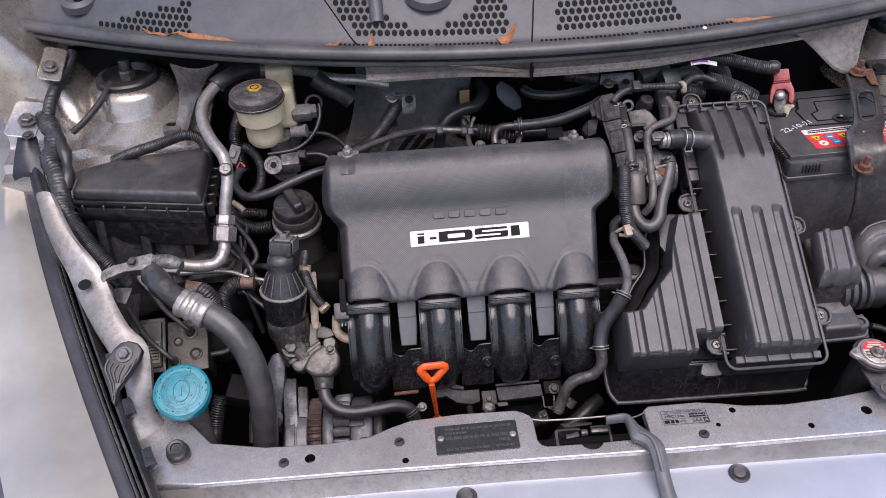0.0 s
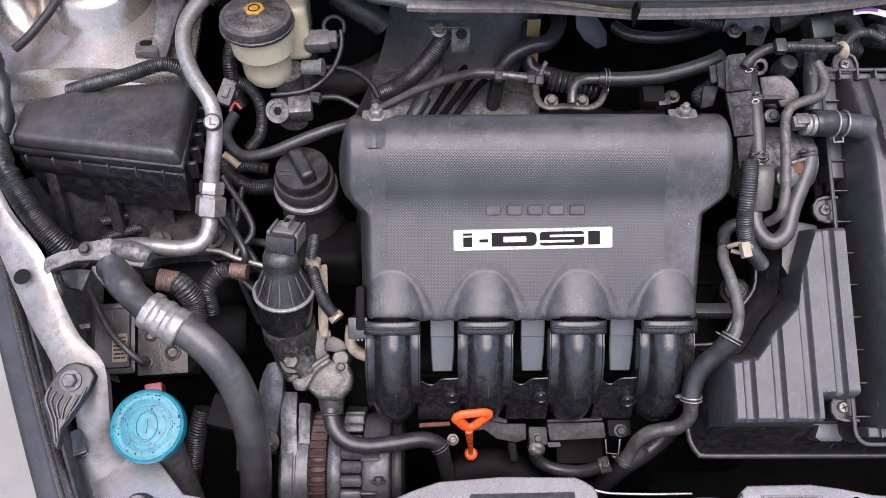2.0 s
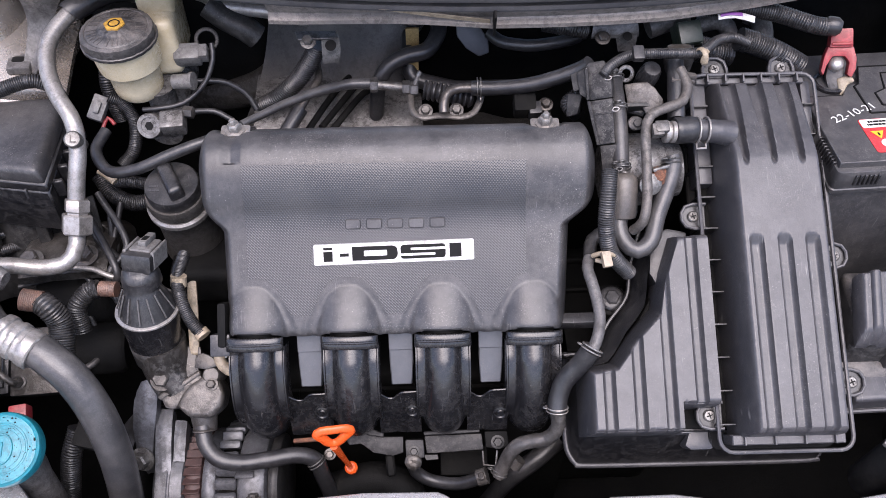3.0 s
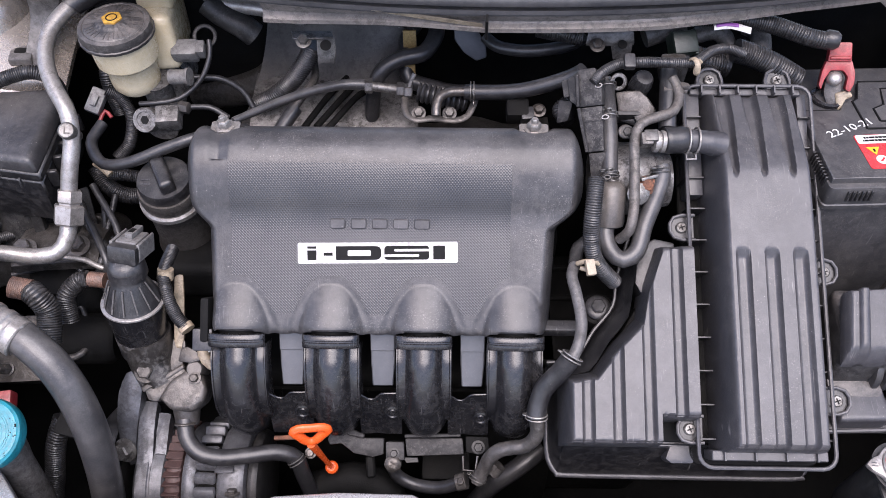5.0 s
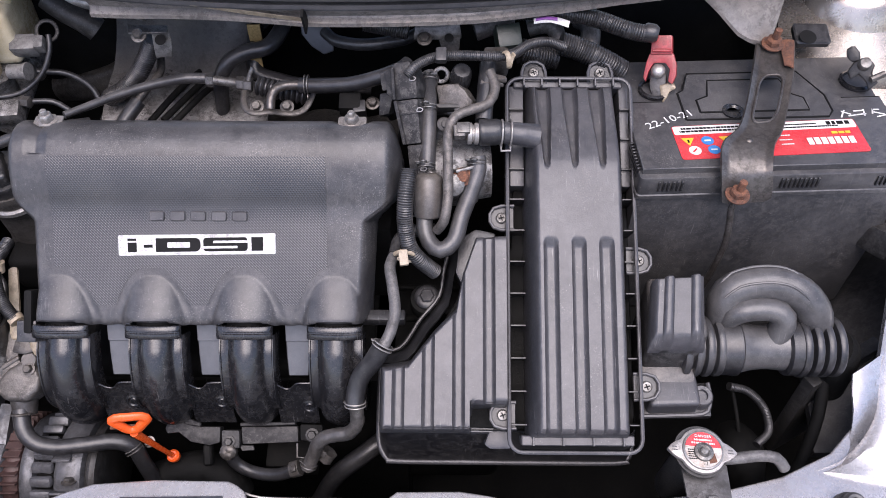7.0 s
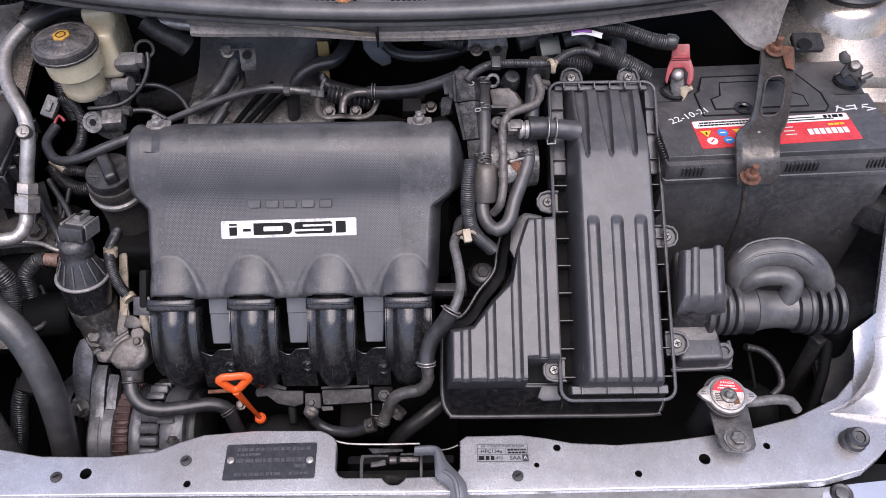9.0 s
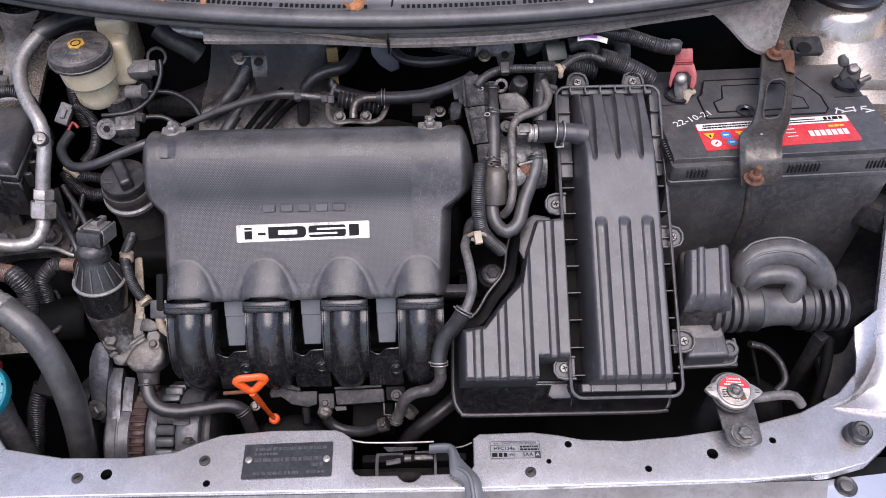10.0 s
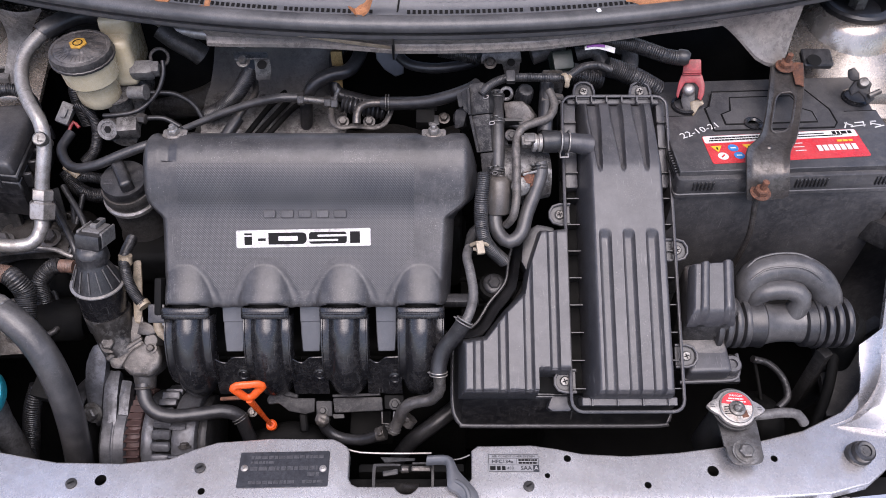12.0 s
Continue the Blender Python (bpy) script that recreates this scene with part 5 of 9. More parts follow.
# reinforcing web between strut tower and scuttle
solo("tower_brace", strip([(-0.4640, 0.4310, 0.900), (-0.4650, 0.4450, 0.870), (-0.4680, 0.4440, 0.840), (-0.4740, 0.4200, 0.815)], [(-0.4000, 0.4220, 0.900), (-0.4260, 0.4390, 0.870), (-0.4440, 0.4400, 0.840), (-0.4550, 0.3950, 0.813)], 8, -0.008, 0.004), grey_dusty, "dusty pressed-steel brace between tower and scuttle", "brace", kind="structure")
tb = thing("brace_foot", (-0.482, 0.422, 0.812), "dusty pressed bracket with an open slot beside the strut tower", "bracket")
part("plate", prism([(-0.4960, 0.4430), (-0.4720, 0.4410), (-0.4660, 0.4080), (-0.4900, 0.4070)], 0.806, 0.8135, None, 0.0016, 2), grey_dusty, tb)
part("slot", prism(rounded(0.013, 0.009, 0.003, 4, -0.4815, 0.4230), 0.8135, 0.8139, None, 0), label_black, tb)

# ---------------------------------------------------------------- air-conditioning pipe
ac = thing("air_conditioning_pipe", (-0.40, 0.25, 0.70), "dull aluminium air-conditioning pipe with hex unions", "pipe")
pipe_pts = [(-0.2781, 0.4639, 0.858), (-0.3213, 0.4723, 0.862), (-0.3683, 0.4549, 0.872), (-0.3991, 0.4288, 0.872), (-0.4204, 0.3933, 0.862), (-0.4211, 0.3639, 0.85), (-0.4091, 0.3356, 0.838), (-0.3908, 0.3094, 0.825), (-0.3872, 0.2901, 0.806), (-0.3916, 0.2722, 0.783), (-0.3963, 0.2494, 0.752), (-0.3977, 0.2311, 0.735), (-0.406, 0.2177, 0.728), (-0.4247, 0.2109, 0.73), (-0.4445, 0.2093, 0.735), (-0.4584, 0.2045, 0.742), (-0.4763, 0.1953, 0.75)]
part("pipe", tube(pipe_pts, 0.0078, seg=20), aluminium, ac)
uax = Vector((-0.3919, 0.2669, 0.777)) - Vector((-0.3963, 0.2437, 0.747))
part("union", lathe([(0.0080, -0.0085), (0.0104, -0.0085), (0.0104, -0.0062), (0.0108, -0.0060), (0.0120, -0.0048), (0.0120, 0.0048), (0.0108, 0.0062), (0.0080, 0.0062)], (-0.3934, 0.2575, 0.7645), uax, 6), aluminium, ac, "aluminium hex union nut")
part("union", lathe([(0.0080, -0.0098), (0.0130, -0.0098), (0.0146, -0.0082), (0.0146, 0.0080), (0.0130, 0.0096), (0.0080, 0.0096)], (-0.3956, 0.2471, 0.7505), uax, 6), aluminium, ac, "wide aluminium hex union nut")
port = part("port", lathe([(0.0065, -0.004), (0.0065, 0.010), (0.0080, 0.011), (0.0082, 0.018), (0.0074, 0.0195), (0.0066, 0.0188), (0, 0.0188)], (-0.388, 0.2995, 0.805), (0.05, -0.55, 0.8), 24), steel, ac, "capped service port")
for k, (x, y, w, h) in enumerate(((-0.0015, 0, 0.0012, 0.007), (0.0010, -0.0028, 0.005, 0.0012))):
    part("cap_mark", block((w, h, 0.0006), axis_frame((-0.388, 0.2995, 0.805), (0.05, -0.55, 0.8)) @ pose(x, y, 0.0186), 0), grimy_cast, port)
part("sleeve", tube([(-0.3527, 0.4609, 0.868), (-0.3782, 0.4454, 0.874), (-0.402, 0.4226, 0.872), (-0.4069, 0.4175, 0.87)], 0.0115, seg=20), rubber, ac, "black foam sleeve")
part("clip", lathe([(0.0118, -0.008), (0.0126, -0.008), (0.0126, 0.008), (0.0118, 0.008)], (-0.3503, 0.4606, 0.868), (1, 0, 0), 24), steel, ac)
solo("scuttle_drain_pipe", tube([(-0.3206, 0.4681, 0.864), (-0.2891, 0.4608, 0.862), (-0.2615, 0.4444, 0.858), (-0.2151, 0.4352, 0.856), (-0.1771, 0.4284, 0.85)], 0.0075), aluminium, "dull aluminium pipe below the scuttle", "pipe")
acb = thing("pipe_bracket", (-0.49, 0.17, 0.75), "worn cast aluminium pipe bracket with a bolt", "bracket")
bf = axis_frame((-0.4874, 0.1738, 0.770), (0, -0.5, 0.86))


def on_claw(points):
    return drawn(points, 0.000188, 450, 215)


part("claw", lumpy(prism(on_claw([(232, 280), (250, 255), (330, 215), (415, 203), (440, 175), (560, 153), (600, 180), (690, 195), (730, 215), (745, 250), (720, 300), (640, 285), (575, 285), (530, 262), (400, 268), (300, 305), (275, 335)]), -0.009, 0.003, bf, 0.0025, 2), 0.0006, 120), cast, acb)
part("saddle", lumpy(tube([bf @ Vector((*p, -0.001)) for p in on_claw([(570, 200), (640, 215), (700, 232), (748, 250)])], lambda t: 0.0050 + 0.0050 * math.sin(math.pi * min(0.93, 0.12 + 0.8 * t)), seg=20), 0.0005, 140), cast, acb)
part("finger", lumpy(prism(on_claw([(252, 328), (292, 310), (332, 410), (320, 432), (290, 400)]), -0.016, -0.003, bf, 0.002, 1), 0.0004, 140), cast, acb)
part("finger", lumpy(prism(on_claw([(455, 285), (500, 272), (560, 350), (572, 402), (530, 382), (480, 322)]), -0.016, -0.004, bf, 0.002, 1), 0.0004, 140), cast, acb)
bolt("bolt", (-0.4874, 0.1738, 0.7725), (0, -0.5, 0.86), acb, 0.0046, 0.006, dim)
ferr = thing("suction_hose", (-0.36, 0.10, 0.60), "thick black rubber refrigerant hose with a crimped aluminium ferrule", "hose")
part("hose", tube([(-0.41, 0.118, 0.742), (-0.3892, 0.1064, 0.738), (-0.3671, 0.0915, 0.722), (-0.352, 0.0751, 0.695), (-0.3467, 0.0598, 0.65), (-0.3507, 0.0445, 0.59), (-0.3622, 0.0292, 0.52), (-0.3883, 0.026, 0.42)], 0.0150, seg=28), dusty_hose, ferr, "smooth black rubber hose")
fa, fb = Vector((-0.4281, 0.1233, 0.752)), Vector((-0.3964, 0.1086, 0.74))
fd = (fb - fa).normalized()
fl = (fb - fa).length
part("ferrule", lumpy(lathe([(0.0121, 0), (0.0166, 0.001), (0.0175, 0.004), (0.0175, fl * 0.22), (0.0160, fl * 0.26), (0.0160, fl * 0.38), (0.0173, fl * 0.42), (0.0173, fl * 0.55), (0.0160, fl * 0.59), (0.0160, fl * 0.70), (0.0171, fl * 0.74), (0.0171, fl * 0.97), (0.0158, fl)], fa, fd, 32), 0.0007, 150), aluminium, ferr, "crimped aluminium ferrule")
part("sleeve", lumpy(tube([(-0.466, 0.167, 0.76), (-0.4541, 0.15, 0.757), (-0.4391, 0.1335, 0.754), (-0.4251, 0.123, 0.75)], lambda t: 0.0155 - 0.003 * t + 0.0009 * math.sin(40 * t), seg=28), 0.0014, 120), rubber, ferr, "wrinkled black heat-shrink sleeve")

# ---------------------------------------------------------------- washer filler
wash = thing("washer_filler", (-0.43, 0.06, 0.60), "grimy teal plastic washer filler cap on a grey neck", "filler cap")
wax = (0.05, -0.42, 0.9)
part("cap", lathe([(0.0270, -0.010), (0.0311, -0.009), (0.0317, -0.004), (0.0317, 0.002), (0.0311, 0.0045), (0.0293, 0.0056), (0.0284, 0.0050), (0.0266, 0.0052), (0.0252, 0.0056), (0.0238, 0.0052), (0.0225, 0.0056), (0.0000, 0.0060)], (-0.4285, 0.0485, 0.682), wax, 56), teal, wash, "teal cap with a moulded mark")
capm = axis_frame((-0.4285, 0.0485, 0.682), wax)
part("moulded_mark", tube([capm @ Vector((0.009 * math.cos(a), 0.0125 * math.sin(a), 0.0062)) for a in (2 * math.pi * k / 20 for k in range(21))], 0.0008, seg=6, straight=True), teal, wash)
for r in (0.0165, 0.0200, 0.0218):
    part("moulded_ring", loop(capm @ Vector((0, 0, 0.0057)), wax, r, 0.0003, seg=6, turns=40), teal, wash)
part("moulded_mark", block((0.0020, 0.012, 0.0014), capm @ pose(0, 0, 0.0055), 0.0004, 1), teal, wash)
rnd = random.Random(11)
specks = bmesh.new()
for k in range(190):
    a, d, r = rnd.uniform(0, 2 * math.pi), 0.028 * math.sqrt(rnd.random()), 0.00016 + 0.00075 * rnd.random() ** 3
    lathe([(r, -0.0008), (r * 0.9, 0.0002), (0, 0.0003)], capm @ Vector((d * math.cos(a), d * math.sin(a), 0.0056)), wax, 7, bm=specks)
part("grime_specks", specks, label_black, wash, "black grime specks")
part("neck", tube([(-0.428, 0.055, 0.675), (-0.426, 0.052, 0.64), (-0.423, 0.045, 0.60), (-0.42, 0.03, 0.52)], lambda t: 0.021 - 0.006 * min(t * 3, 1), seg=24), grey_dusty, wash, "grey translucent filler neck")

# ---------------------------------------------------------------- ABS unit below the hose
abs_unit = thing("brake_modulator", (-0.44, 0.13, 0.60), "grey metal brake modulator with pipes and a dark control unit", "brake modulator")
am = pose(*(-0.453, 0.166, 0.64), 30, 0, 4)
part("valve_block", block((0.050, 0.066, 0.050), am @ pose(0, 0, -0.050), 0.0015, 2), oily_cast, abs_unit, "dusty grey machined valve block")
part("control_unit", block((0.044, 0.072, 0.050), am @ pose(-0.050, 0.006, -0.053), 0.003, 2), plastic, abs_unit)
part("unit_lid", block((0.036, 0.060, 0.004), am @ pose(-0.050, 0.006, -0.004), 0.001, 1), plastic, abs_unit)
tag_ = part("sticker", prism(rounded(0.015, 0.028, 0.001), 0, 0.0005, am @ pose(-0.042, -0.004, 0.0002), 0), cream, abs_unit, "yellowed printed sticker")
part("sticker_print", bars(bmesh.new(), [(-0.006, 0.006, -0.010 + 0.004 * k, 0.0016) for k in range(6)], am @ pose(-0.042, -0.004, 0.0008), 6), label_black, tag_)
part("motor", lathe([(0.026, 0), (0.027, 0.004), (0.027, 0.050), (0.022, 0.056), (0, 0.056)], am @ Vector((0.020, 0.012, -0.040)), (1, 0.1, -0.1), 32), dark, abs_unit)
up_ = am.to_3x3() @ Vector((0, 0, 1))
for x, y, r in ((0.004, 0.016, 0.0085), (0.010, -0.012, 0.0080), (-0.016, -0.020, 0.0070), (-0.012, 0.006, 0.0060)):
    part("port", lathe([(r, 0), (r, 0.0018), (r * 0.75, 0.0026), (r * 0.55, 0.0010), (0, 0.0010)], am @ Vector((x, y, 0)), up_, 24), grimy_cast, abs_unit, "worn metal port")
for x, y in ((0.004, 0.016), (-0.016, -0.020)):
    st = am @ Vector((x, y, 0.001))
    part("pipe_nut", lathe([(0.0055, 0), (0.0055, 0.008), (0.0038, 0.010)], st, up_, 6), grimy_cast, abs_unit)
    part("pipe", tube([st, st + up_ * 0.016, st + up_ * 0.028 + Vector((-0.012, 0.012, 0)), st + up_ * 0.034 + Vector((-0.034, 0.036, 0.002)), st + Vector((-0.060, 0.060, 0.040))], 0.0032, seg=10), grimy_cast, abs_unit)
for k in range(3):
    part("terminal", lathe([(0.0045, 0), (0.0045, 0.012), (0.003, 0.014), (0, 0.014)], am @ Vector((-0.074, -0.024 + 0.022 * k, -0.006)), (-1, -0.4, 0.3), 6), steel, abs_unit)
solo("red_connector", block((0.016, 0.016, 0.016), pose(-0.441, 0.100, 0.648, 20, 0, 10), 0.002), red, "small red plastic connector under the modulator", "connector")
solo("black_connector", block((0.030, 0.030, 0.035), pose(-0.378, 0.095, 0.615, 20, 10, -10), 0.003), dark, "black plastic plug beside the modulator", "connector")
hose("conduit", [(-0.4064, 0.1451, 0.68), (-0.407, 0.1668, 0.7), (-0.4138, 0.1733, 0.715), (-0.4222, 0.1791, 0.718)], 0.0115, conduit, "black corrugated conduit with a worn end", "conduit", 0.0055)
hose("conduit", [(-0.4007, 0.1793, 0.67), (-0.402, 0.1918, 0.69), (-0.3909, 0.2035, 0.7), (-0.38, 0.2062, 0.702)], 0.0095, conduit, "black corrugated conduit ending in brown tape", "conduit", 0.005)
solo("taped_joint", tube([(-0.4387, 0.1799, 0.722), (-0.4211, 0.1791, 0.718)], 0.0105, ribs=0.004, depth=0.06), brown_tape, "brown taped joint on a conduit", "tape")
solo("taped_joint", tube([(-0.3785, 0.2053, 0.703), (-0.3624, 0.2039, 0.703)], 0.0078, ribs=0.004, depth=0.06), brown_tape, "brown tape on a conduit end", "tape")
hose("washer_tube", [(-0.411, 0.1124, 0.6), (-0.419, 0.0918, 0.58), (-0.4289, 0.0748, 0.54), (-0.4416, 0.0622, 0.5)], 0.010, conduit, "black corrugated tube beside the washer filler", "conduit", 0.006)
hose("earth_cable", [(-0.46, 0.2241, 0.71), (-0.403, 0.2343, 0.7), (-0.3775, 0.2274, 0.695), (-0.3475, 0.2206, 0.69)], 0.0028, aluminium, "thin bare metal line behind the valve", "line")
solo("inner_wing_panel", sheet(lambda u, v: Vector((-0.60 + 0.20 * u, 0.300 - 0.035 * v + 0.006 * math.sin(u * 19), 0.735 - 0.12 * v)), 30, 8, 0.006), dim, "dull dark inner wing panel under the fuse box", "panel", kind="structure")
for k in range(3):
    solo("panel_rib", block((0.012, 0.010, 0.10), pose(-0.565 + 0.055 * k, 0.276, 0.680, -16, 0, 4 * k - 4), 0.003), dim, "dark upright rib under the fuse box", "rib", "panel ribs")
solo("inner_wing_gusset", strip([(-0.5575, 0.2081, 0.705), (-0.5402, 0.1741, 0.668), (-0.5102, 0.1365, 0.635)], [(-0.5204, 0.2359, 0.672), (-0.5285, 0.2059, 0.625), (-0.5037, 0.1454, 0.6)], 8, -0.006, 0.005), grey_dusty, "dusty grey inner wing gusset under the rail", "panel", kind="structure")
solo("gusset_plate", strip([(-0.5364, 0.1946, 0.716), (-0.5334, 0.1859, 0.702)], [(-0.5106, 0.1994, 0.712), (-0.5184, 0.184, 0.7)], 4, 0.002, 0.003), grey_steel, "grey pressed steel plate behind the pipe bracket", "plate", kind="structure")
mount = thing("engine_mount", (-0.43, 0.26, 0.60), "shade-dark rubber engine mount with steel studs under the pipe", "engine mount")
# bushing blackened to pass for shade under the pipe
part("bushing", lathe([(0.045, 0), (0.048, 0.01), (0.046, 0.05), (0.040, 0.065), (0.030, 0.070), (0, 0.070)], (-0.43, 0.265, 0.60), (0, -0.1, 1), 36), dark, mount)
part("bridge", strip([(-0.475, 0.235, 0.685), (-0.43, 0.232, 0.694), (-0.385, 0.238, 0.690)], [(-0.475, 0.29, 0.685), (-0.43, 0.29, 0.694), (-0.385, 0.288, 0.690)], 8, 0.006, 0.010), oily_cast, mount)
for x, y in ((-0.458, 0.245), (-0.405, 0.250)):
    bolt("stud_nut", (x, y, 0.700), (0, -0.2, 1), mount, 0.0085, 0.010, worn_steel)
rnd = random.Random(5)
for k in range(7):
    pts = []
    for base in ((-0.405, 0.30, 0.715), (-0.385, 0.25, 0.685), (-0.36, 0.23, 0.665), (-0.345, 0.20, 0.62)):
        pts.append([v + rnd.uniform(-0.022, 0.022) for v in base])
    hose("thin_cable", pts, rnd.uniform(0.0028, 0.0045), rubber, "thin black cable in the bundle by the valve", "cable")
hose("cable", [(-0.3831, 0.3468, 0.78), (-0.3886, 0.3223, 0.775), (-0.3718, 0.2986, 0.77), (-0.3427, 0.2947, 0.775), (-0.3067, 0.3048, 0.785), (-0.2714, 0.3174, 0.79), (-0.2346, 0.3459, 0.775)], 0.0058, rubber, "black taped cable beside the filler neck", "cable")
hose("conduit", [(-0.4095, 0.3453, 0.72), (-0.3949, 0.3306, 0.705), (-0.3735, 0.3228, 0.7), (-0.3526, 0.3245, 0.7)], 0.009, conduit, "black corrugated conduit below the cable", "conduit", 0.005)
hose("conduit", [(-0.3811, 0.3759, 0.8), (-0.3684, 0.3751, 0.79), (-0.3586, 0.362, 0.775), (-0.3592, 0.3398, 0.76), (-0.3714, 0.3277, 0.75)], 0.0065, conduit, "thin black corrugated conduit", "conduit", 0.004)
hose("conduit", [(-0.3954, 0.4688, 0.8), (-0.3995, 0.4306, 0.79), (-0.3985, 0.4178, 0.77), (-0.394, 0.4124, 0.74)], 0.0085, conduit, "black corrugated conduit under the reservoir", "conduit", 0.005)
hose("conduit", [(-0.3959, 0.3429, 0.71), (-0.3824, 0.3401, 0.715), (-0.3591, 0.3402, 0.71)], 0.007, conduit, "thin black conduit with a bare end", "conduit", 0.0045)
hose("tan_lead", [(-0.4001, 0.332, 0.74), (-0.3918, 0.3288, 0.735), (-0.3843, 0.3239, 0.73)], 0.004, cream, "tan wire lead out of a conduit", "wire")
plug = thing("sensor_plug", (-0.38, 0.30, 0.76), "grey-brown plastic sensor plug", "plug")
part("shell", block((0.015, 0.026, 0.014), axis_frame((-0.3930, 0.3700, 0.79), (0.2, -0.6, 0.7)) @ pose(0, 0, -0.008, 0, 0, -20), 0.002), plug_grey, plug)
part("tab", block((0.006, 0.012, 0.005), axis_frame((-0.3925, 0.3670, 0.793), (0.2, -0.6, 0.7)) @ pose(0, 0, 0, 0, 0, -20), 0.001), plug_grey, plug)
hose("red_wire", [(-0.3904, 0.3575, 0.775), (-0.3863, 0.3667, 0.78), (-0.3796, 0.362, 0.775)], 0.002, red, "thin loose red wire by a plug", "wire")

# dim clutter under the pipe, beside the valve
cs = thing("mount_casting", (-0.4200, 0.3020, 0.660), "oily brown-grey casting with a bolt under the pipe", "casting")
part("body", lumpy(prism(drawn([(112, 398), (128, 386), (158, 384), (178, 396), (186, 425), (178, 452), (140, 458), (112, 448)], 0.00064, 148, 420), -0.050, 0.0, axis_frame((-0.4200, 0.3020, 0.660), (-0.12, -0.72, 0.68)), 0.008, 3), 0.0012, 90), oily_cast, cs)
bolt("bolt", (-0.4270, 0.3080, 0.665), (-0.1, -0.6, 0.75), cs, 0.0080, 0.008, grimy_cast)
hose("brake_line", [(-0.4800, 0.2360, 0.670), (-0.4510, 0.2460, 0.670), (-0.4260, 0.2560, 0.665), (-0.4200, 0.2560, 0.650), (-0.4200, 0.2470, 0.630)], 0.0028, dim, "thin dark brake line under the pipe", "line")
hose("brake_line", [(-0.4630, 0.2350, 0.660), (-0.4480, 0.2310, 0.650), (-0.4300, 0.2210, 0.640), (-0.4130, 0.2190, 0.640), (-0.4080, 0.2060, 0.620)], 0.0028, dim, "thin dark brake line looping down", "line")
solo("starter_canister", lumpy(lathe([(0.022, -0.05), (0.024, -0.004), (0.021, 0.004), (0.012, 0.008), (0, 0.009)], (-0.4280, 0.2020, 0.610), (-0.1, -0.6, 0.75), 28), 0.0010, 90), dim, "dull dirty metal canister low beside the valve", "canister")
hose("canister_pipe", [(-0.4290, 0.1670, 0.620), (-0.4100, 0.1700, 0.620), (-0.4020, 0.1800, 0.620), (-0.4080, 0.2020, 0.610)], 0.0036, grimy_cast, "bent dull metal pipe beside the canister", "pipe")
for path in ([(-0.5270, 0.2670, 0.680), (-0.5020, 0.2790, 0.680), (-0.4750, 0.2900, 0.680), (-0.4500, 0.3080, 0.690)], [(-0.5290, 0.2820, 0.690), (-0.4970, 0.2950, 0.690), (-0.4710, 0.3070, 0.690), (-0.4480, 0.3230, 0.700)], [(-0.5320, 0.2730, 0.660), (-0.4940, 0.2850, 0.660), (-0.4670, 0.2890, 0.670), (-0.4540, 0.3000, 0.680)]):
    hose("loom_branch", path, 0.0058, conduit, "dim black corrugated loom branch under the fuse box", "conduit", 0.0042)

# ---------------------------------------------------------------- brake fluid reservoir
res = thing("brake_reservoir", (-0.34, 0.39, 0.79), "yellowed brake fluid reservoir with a black ribbed cap", "reservoir")
part("cap", lathe([(0.0316, -0.0115), (0.0358, -0.0112), (0.0359, -0.0085), (0.0348, -0.0078), (0.0346, -0.003), (0.0337, 0.0), (0.0302, 0.0012), (0.0290, 0.0006), (0.0279, 0.0016), (0.0180, 0.0026), (0.0150, 0.0040), (0.0130, 0.0052), (0, 0.0054)], (-0.3490, 0.3755, 0.8785), (0, -0.06, 1), 64, knurl=22, deep=0.0005), cap_plastic, res, "dusty black ribbed cap")
part("cap_mark", lathe([(0.0100, 0), (0.0100, 0.0016), (0.0092, 0.002), (0, 0.002)], (-0.3490, 0.3755, 0.8835), (0, -0.06, 1), 6), yellow, res, "yellow hexagonal warning mark")
part("cap_mark_ring", loop((-0.3490, 0.3753, 0.8856), (0, -0.06, 1), 0.0050, 0.0006), label_black, res)
for k in range(34):
    if k % 7 != 3:
        a = 2 * math.pi * k / 34
        part("cap_rib", block((0.0085, 0.0010, 0.0012), axis_frame((-0.3490, 0.3755, 0.8785), (0, -0.06, 1)) @ pose(0.0225 * math.cos(a), 0.0225 * math.sin(a), 0.0012, 0, 6, math.degrees(a)), 0), cap_plastic, res)
part("tank", lathe([(0.012, -0.066), (0.020, -0.064), (0.0238, -0.058), (0.0245, -0.050), (0.0245, -0.034), (0.0270, -0.030), (0.0305, -0.027), (0.0312, -0.012), (0.0318, -0.004), (0.030, 0.002)], (-0.3475, 0.3765, 0.868), (0, -0.06, 1), 40), resin, res, "yellowed translucent tank")
part("rear_tank", block((0.030, 0.080, 0.060), pose(-0.3230, 0.432, 0.808, -4, 0, 6), 0.009, 3), resin, res, "yellowed rear chamber")
part("rear_tank_top", block((0.036, 0.060, 0.026), pose(-0.3260, 0.448, 0.862, 0, 0, 6), 0.008, 3), resin, res)
part("seam", tube([(-0.3085, 0.398, 0.838), (-0.3090, 0.420, 0.840), (-0.3100, 0.445, 0.842)], 0.0014, seg=8), resin, res)
mc = thing("master_cylinder", (-0.31, 0.36, 0.78), "dull cast aluminium brake master cylinder", "master cylinder")
part("barrel", lathe([(0.0155, 0), (0.0165, 0.004), (0.0165, 0.075), (0.021, 0.078), (0.021, 0.095)], (-0.326, 0.352, 0.768), (-0.02, 1, 0.15), 28), cast, mc)
